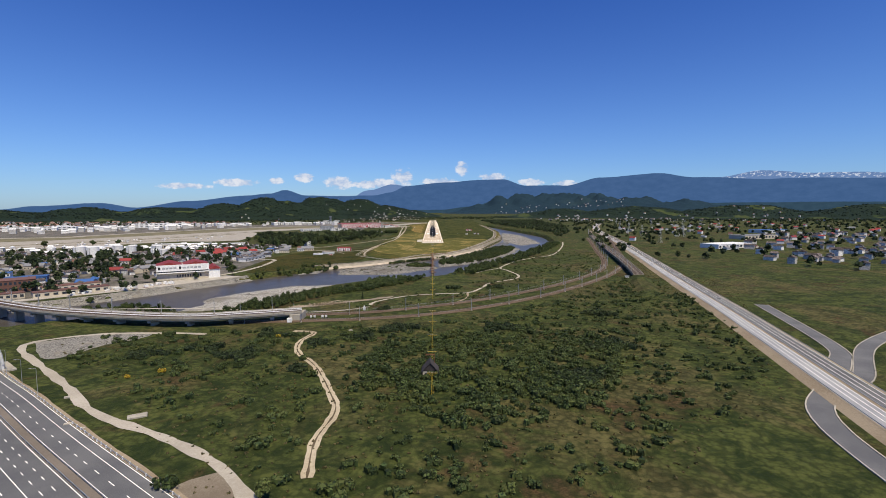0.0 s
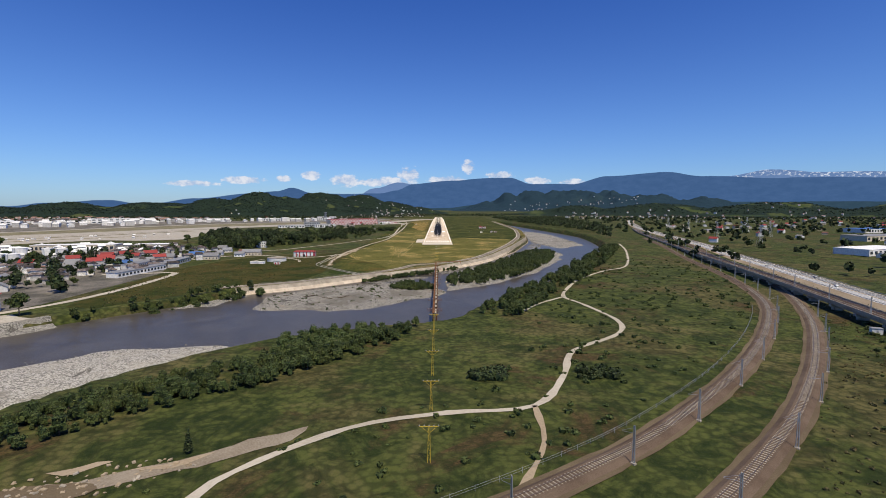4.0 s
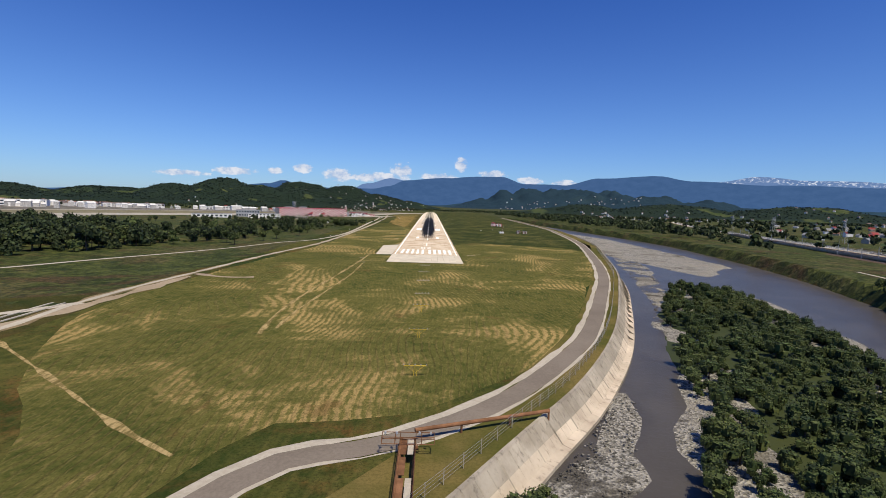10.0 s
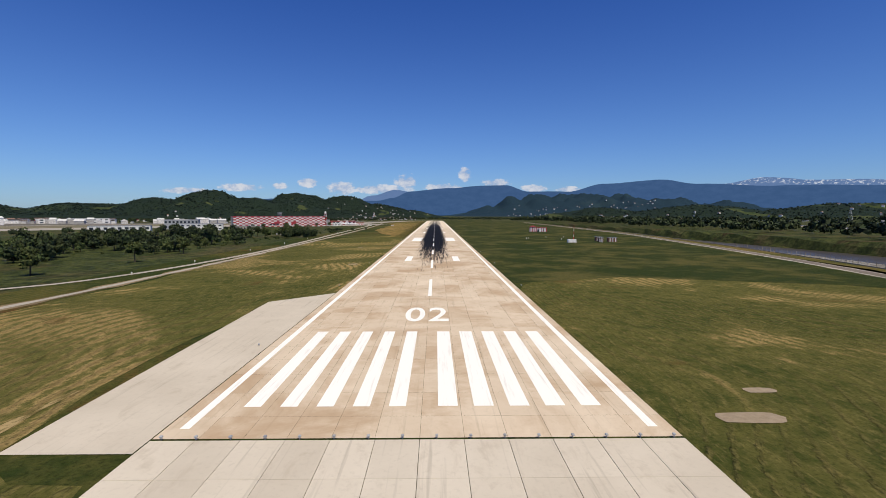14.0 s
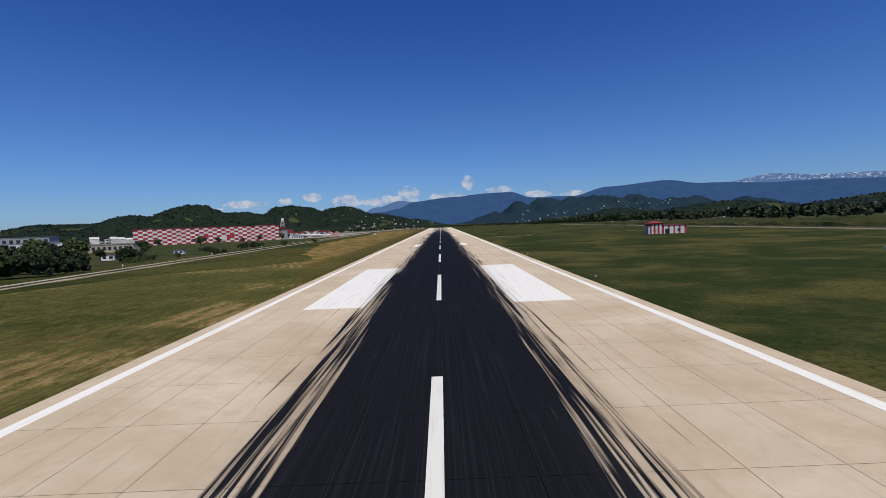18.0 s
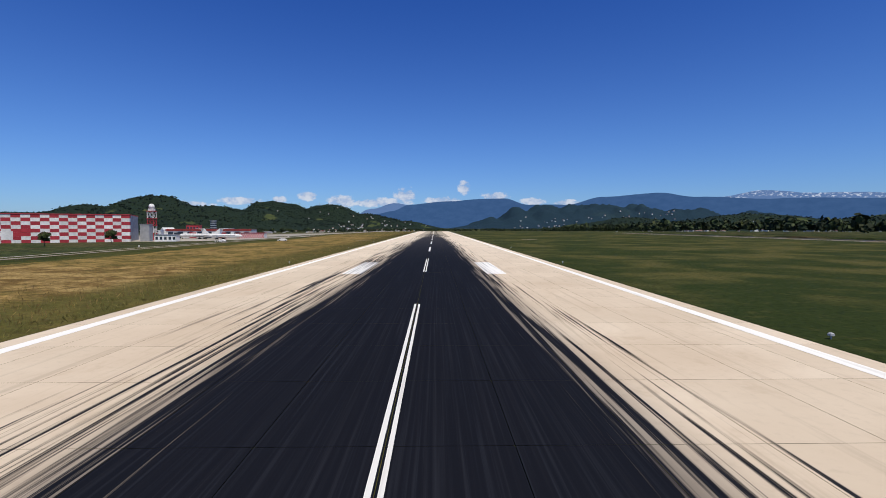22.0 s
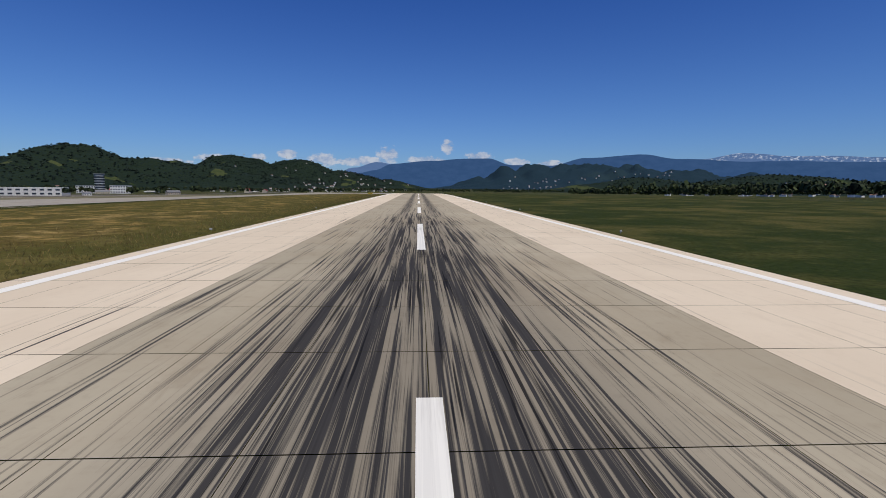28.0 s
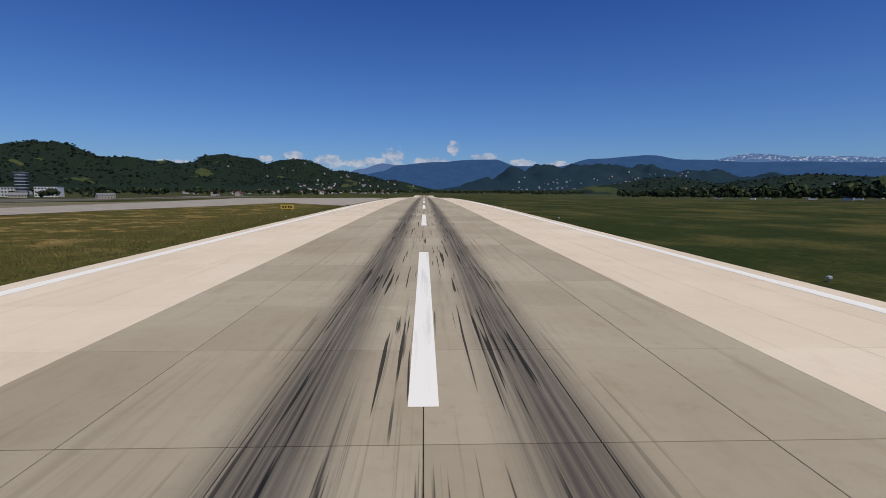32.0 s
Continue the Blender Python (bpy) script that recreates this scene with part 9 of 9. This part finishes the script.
q = np.concatenate([scatter([(-1200, 3500), (-300, 3700), (-60, 4100), (-300, 4200), (-1100, 3900)], 45), scatter([(-700, 2300), (-100, 2600), (0, 3600), (-500, 3500)], 90), scatter([(-1500, 2500), (-900, 2500), (-1000, 2600), (-1500, 2600)], 4)])
far_houses("village_west", "white houses scattered over the foot of the hills", q, np.maximum(on_hill(HILL_GRID, q), plain_height(q[:, 0], q[:, 1])), "far_roof", 0.75)
q = scatter([(900, 6700), (3000, 6500), (3200, 6900), (1200, 7200)], 60)
far_houses("village_east", "pale houses on the far ridge", q, on_hill(EAST_GRID, q), "far_roof", 1.2)
q = scatter([(600, 1600), (2600, 1500), (2800, 3000), (900, 3200)], 110)
far_houses("suburb_east", "pale houses of the eastern suburbs", q, np.maximum(on_hill(NEAR_GRID, q), plain_height(q[:, 0], q[:, 1])))
q = scatter([(-2800, 300), (-1500, 700), (-1000, 1300), (-1300, 2000), (-2900, 1800)], 320)
far_houses("suburb_west", "pale houses of the western suburbs", q, plain_height(q[:, 0], q[:, 1]), "far_roof", 1.25)
q = scatter([(-1500, 700), (-1000, 1150), (-860, 1300), (-900, 1420), (-1100, 1500), (-1600, 1200)], 90)
far_houses("suburb_west", "pale blocks and houses between the terminals and the hills", q, plain_height(q[:, 0], q[:, 1]), "old_roof", 1.15)
q = scatter([(-300, -480), (-330, -300), (-300, -200), (-440, -160), (-620, -180), (-860, -300), (-860, -640), (-560, -720), (-400, -620), (-340, -590)], 330)
far_houses("garages", "old garages and sheds crowded between the houses", q, plain_height(q[:, 0], q[:, 1]), "old_roof", 0.62)
q = scatter([(-250, -300), (-330, -200), (-430, -200), (-420, -330), (-330, -420)], 70)
far_houses("garages", "low sheds crowded beside the airfield", q, plain_height(q[:, 0], q[:, 1]), "old_roof", 0.6)
q = scatter([(-265, -222), (-288, -130), (-340, -80), (-420, -60), (-430, -200), (-330, -215)], 80)
far_houses("garages", "low grey sheds crowded behind the houses", q, plain_height(q[:, 0], q[:, 1]), "old_roof", 0.65)
q = scatter([(-400, -190), (-330, -120), (-480, -66), (-700, -126), (-900, -226), (-720, -280), (-520, -240)], 120)
far_houses("depot_sheds", "white sheds and depots crowded before the apron", q, plain_height(q[:, 0], q[:, 1]), "white", 0.75)
q = scatter([(-640, 60), (-560, 120), (-560, 380), (-640, 330), (-820, 30), (-1300, -120), (-1300, -200), (-840, -100)], 46)
far_houses("apron_vehicles", "white vehicles and stands parked on the apron", q, plain_height(q[:, 0], q[:, 1]) + 0.2, "white", 0.32)
q = scatter([(-2100, 330), (-1180, 440), (-960, 760), (-640, 1240), (-430, 1560), (-700, 1640), (-1000, 1300), (-1300, 1000), (-2200, 620)], 130)
far_houses("airport_buildings", "white and grey buildings crowded round the terminals", q, plain_height(q[:, 0], q[:, 1]), "white", 1.35)
q = scatter([(470, -420), (560, -500), (900, -420), (1200, 100), (1000, 300), (620, -100)], 130)
far_houses("depots_east", "low depots and sheds of the eastern suburbs", q, plain_height(q[:, 0], q[:, 1]), "old_roof", 0.9)
# crowns over the hills, so that their outline is uneven
for nm, grid, poly, n, s0, s1 in (("hill_trees_west", HILL_GRID, [(-2600, 2300), (-900, 2400), (-100, 3600), (-200, 4500), (-1500, 4600), (-1700, 3400), (-3500, 3300), (-3500, 2500)], 9500, 0.8, 1.6), ("hill_trees_east", NEAR_GRID, [(700, 3000), (1500, 2700), (3600, 2000), (3900, 3000), (1400, 4000)], 2200, 0.9, 1.8)):
    q = scatter(poly, n)
    z = on_hill(grid, q)
    keep = (z > 8) & ~clearing(q)
    q, z = q[keep], z[keep]
    protos = [leaf_cloud(20, crown_blobs("far", rng), 1.5, rng) for _ in range(6)]
    cs = []
    for (x, y), zz in zip(q, z):
        s = rng.uniform(s0, s1)
        p = protos[rng.integers(6)]
        cs.append(p * [s, s, s * 0.8] + [x, y, zz - 3 * s])
    tagged(new(nm, quads(np.concatenate(cs), nm, "hill_leaf")), "dark tree crowns over the wooded hills", "woodland", kind="stuff")


def pylon():
    root = thing("power_pylon", "tall grey lattice power pylon", "pylon", "power pylons")
    g = Geo()
    for x in (-1, 1):
        for y in (-1, 1):
            g.tube((x * 3.2, y * 3.2, 0), (x * 0.6, y * 0.6, 30), 0.2, 0.14, 5)
    for k in range(9):
        z0, z1 = k * 3.3, k * 3.3 + 3.3
        r0, r1 = 3.2 - 2.6 * z0 / 30, 3.2 - 2.6 * z1 / 30
        g.tube((-r0, -r0, z0), (r1, -r1, z1), 0.09, n=4).tube((r0, r0, z0), (-r1, r1, z1), 0.09, n=4)
    part("tower", g.mesh("tower", "steel"), root)
    for z, w in ((22, 5.5), (26, 4.5), (29.6, 3.5)):
        part("arm", Geo().tube((-w, 0, z), (w, 0, z), 0.16, n=5).tube((-w, 0, z), (0, 0, z + 1.6), 0.08, n=4).tube((w, 0, z), (0, 0, z + 1.6), 0.08, n=4).mesh("arm", "steel"), root)
    return root


py = pylon()
py.matrix_basis = pose(560, 300, 0, rz=20)
for x, y in ((620, 520), (520, 120), (700, 760), (480, -60), (900, 900), (640, 150), (820, 500)):
    copy_thing(py, pose(x, y, ground_height(x, y), rz=20))
for x in (-1010, -860, -1130):
    copy_thing(py, pose(x, 4170, float(on_hill(HILL_GRID, np.array([[x, 4170.0]]))[0]) - 2))


# dark trees standing over the town's roofs, and a thicket on the near bank beside the viaduct
wood("town_trees", "tall dark trees standing over the roofs of the town", np.concatenate([scatter([(x - w, y - w), (x + w, y - w), (x + w, y + w), (x - w, y + w)], n) for x, y, w, n in
     ((-393, -288, 12, 7), (-413, -190, 10, 5), (-508, -218, 9, 4), (-268, -428, 6, 3), (-434, -440, 40, 22), (-540, -380, 50, 24), (-470, -330, 46, 24), (-610, -300, 60, 20), (-340, -330, 30, 9))]), 0.8, 1.6, 130, 0.5, "leaf_dark", kinds=("mass", "oak"), trunks=False)
wood("viaduct_bushes", "thick bushes on the near river bank beside the viaduct", scatter([(-292, -668), (-262, -646), (-226, -652), (-206, -676), (-232, -694), (-272, -694)], 90), 0.4, 0.85, 320, 0.26, "leaf", kinds=("mass",), trunks=False, category="bushes")
wood("hall_bushes", "dark clumps of bushes before the chequered hall", np.concatenate([scatter([(x - w, y - w), (x + w, y - w), (x + w, y + w), (x - w, y + w)], n) for x, y, w, n in
     ((-128, 572, 4, 6), (-120, 570, 4, 7), (-108, 580, 3, 6), (-143, 600, 3, 4), (-150, 560, 4, 5), (-92, 606, 2, 2))]), 0.36, 0.56, 260, 0.3, "leaf_dark", kinds=("mass",), trunks=False, category="bushes")
wood("airfield_trees", "dense dark trees hanging to the ground beside the airfield road", np.concatenate([scatter([(x - w, y - w), (x + w, y - w), (x + w, y + w), (x - w, y + w)], n) for x, y, w, n in
     ((-128, 396, 6, 9), (-117, 394, 4, 6), (-110.5, 399, 2, 3), (-145, 430, 8, 8), (-143, 474, 4, 6))]), 0.8, 1.25, 420, 0.36, "leaf_dark", kinds=("mass",), trunks=False)
wood("hall_bushes", "dark clumps of bushes before the chequered hall", np.concatenate([scatter([(x - w, y - w), (x + w, y - w), (x + w, y + w), (x - w, y + w)], n) for x, y, w, n in
     ((-133, 476, 2, 3), (-124, 477, 2, 3), (-116, 501, 3, 6), (-111, 502, 2, 4), (-128, 455, 3, 4))]), 0.28, 0.42, 260, 0.3, "leaf", kinds=("mass",), trunks=False, category="bushes")
copy_thing(first["white"], pose(-71, 772, ground_height(-71, 772) + 0.08, rz=200))


# ---------------------------------------------------------------- to the size of the model
# everything above is laid out in full metres; the model is built at SCALE of that
for me in bpy.data.meshes:
    me.transform(Matrix.Scale(SCALE, 4))
for cu in bpy.data.curves:
    cu.transform(Matrix.Scale(SCALE, 4))
for ob in bpy.data.objects:
    if ob.type in {"MESH", "EMPTY", "FONT"}:
        ob.location = ob.location * SCALE
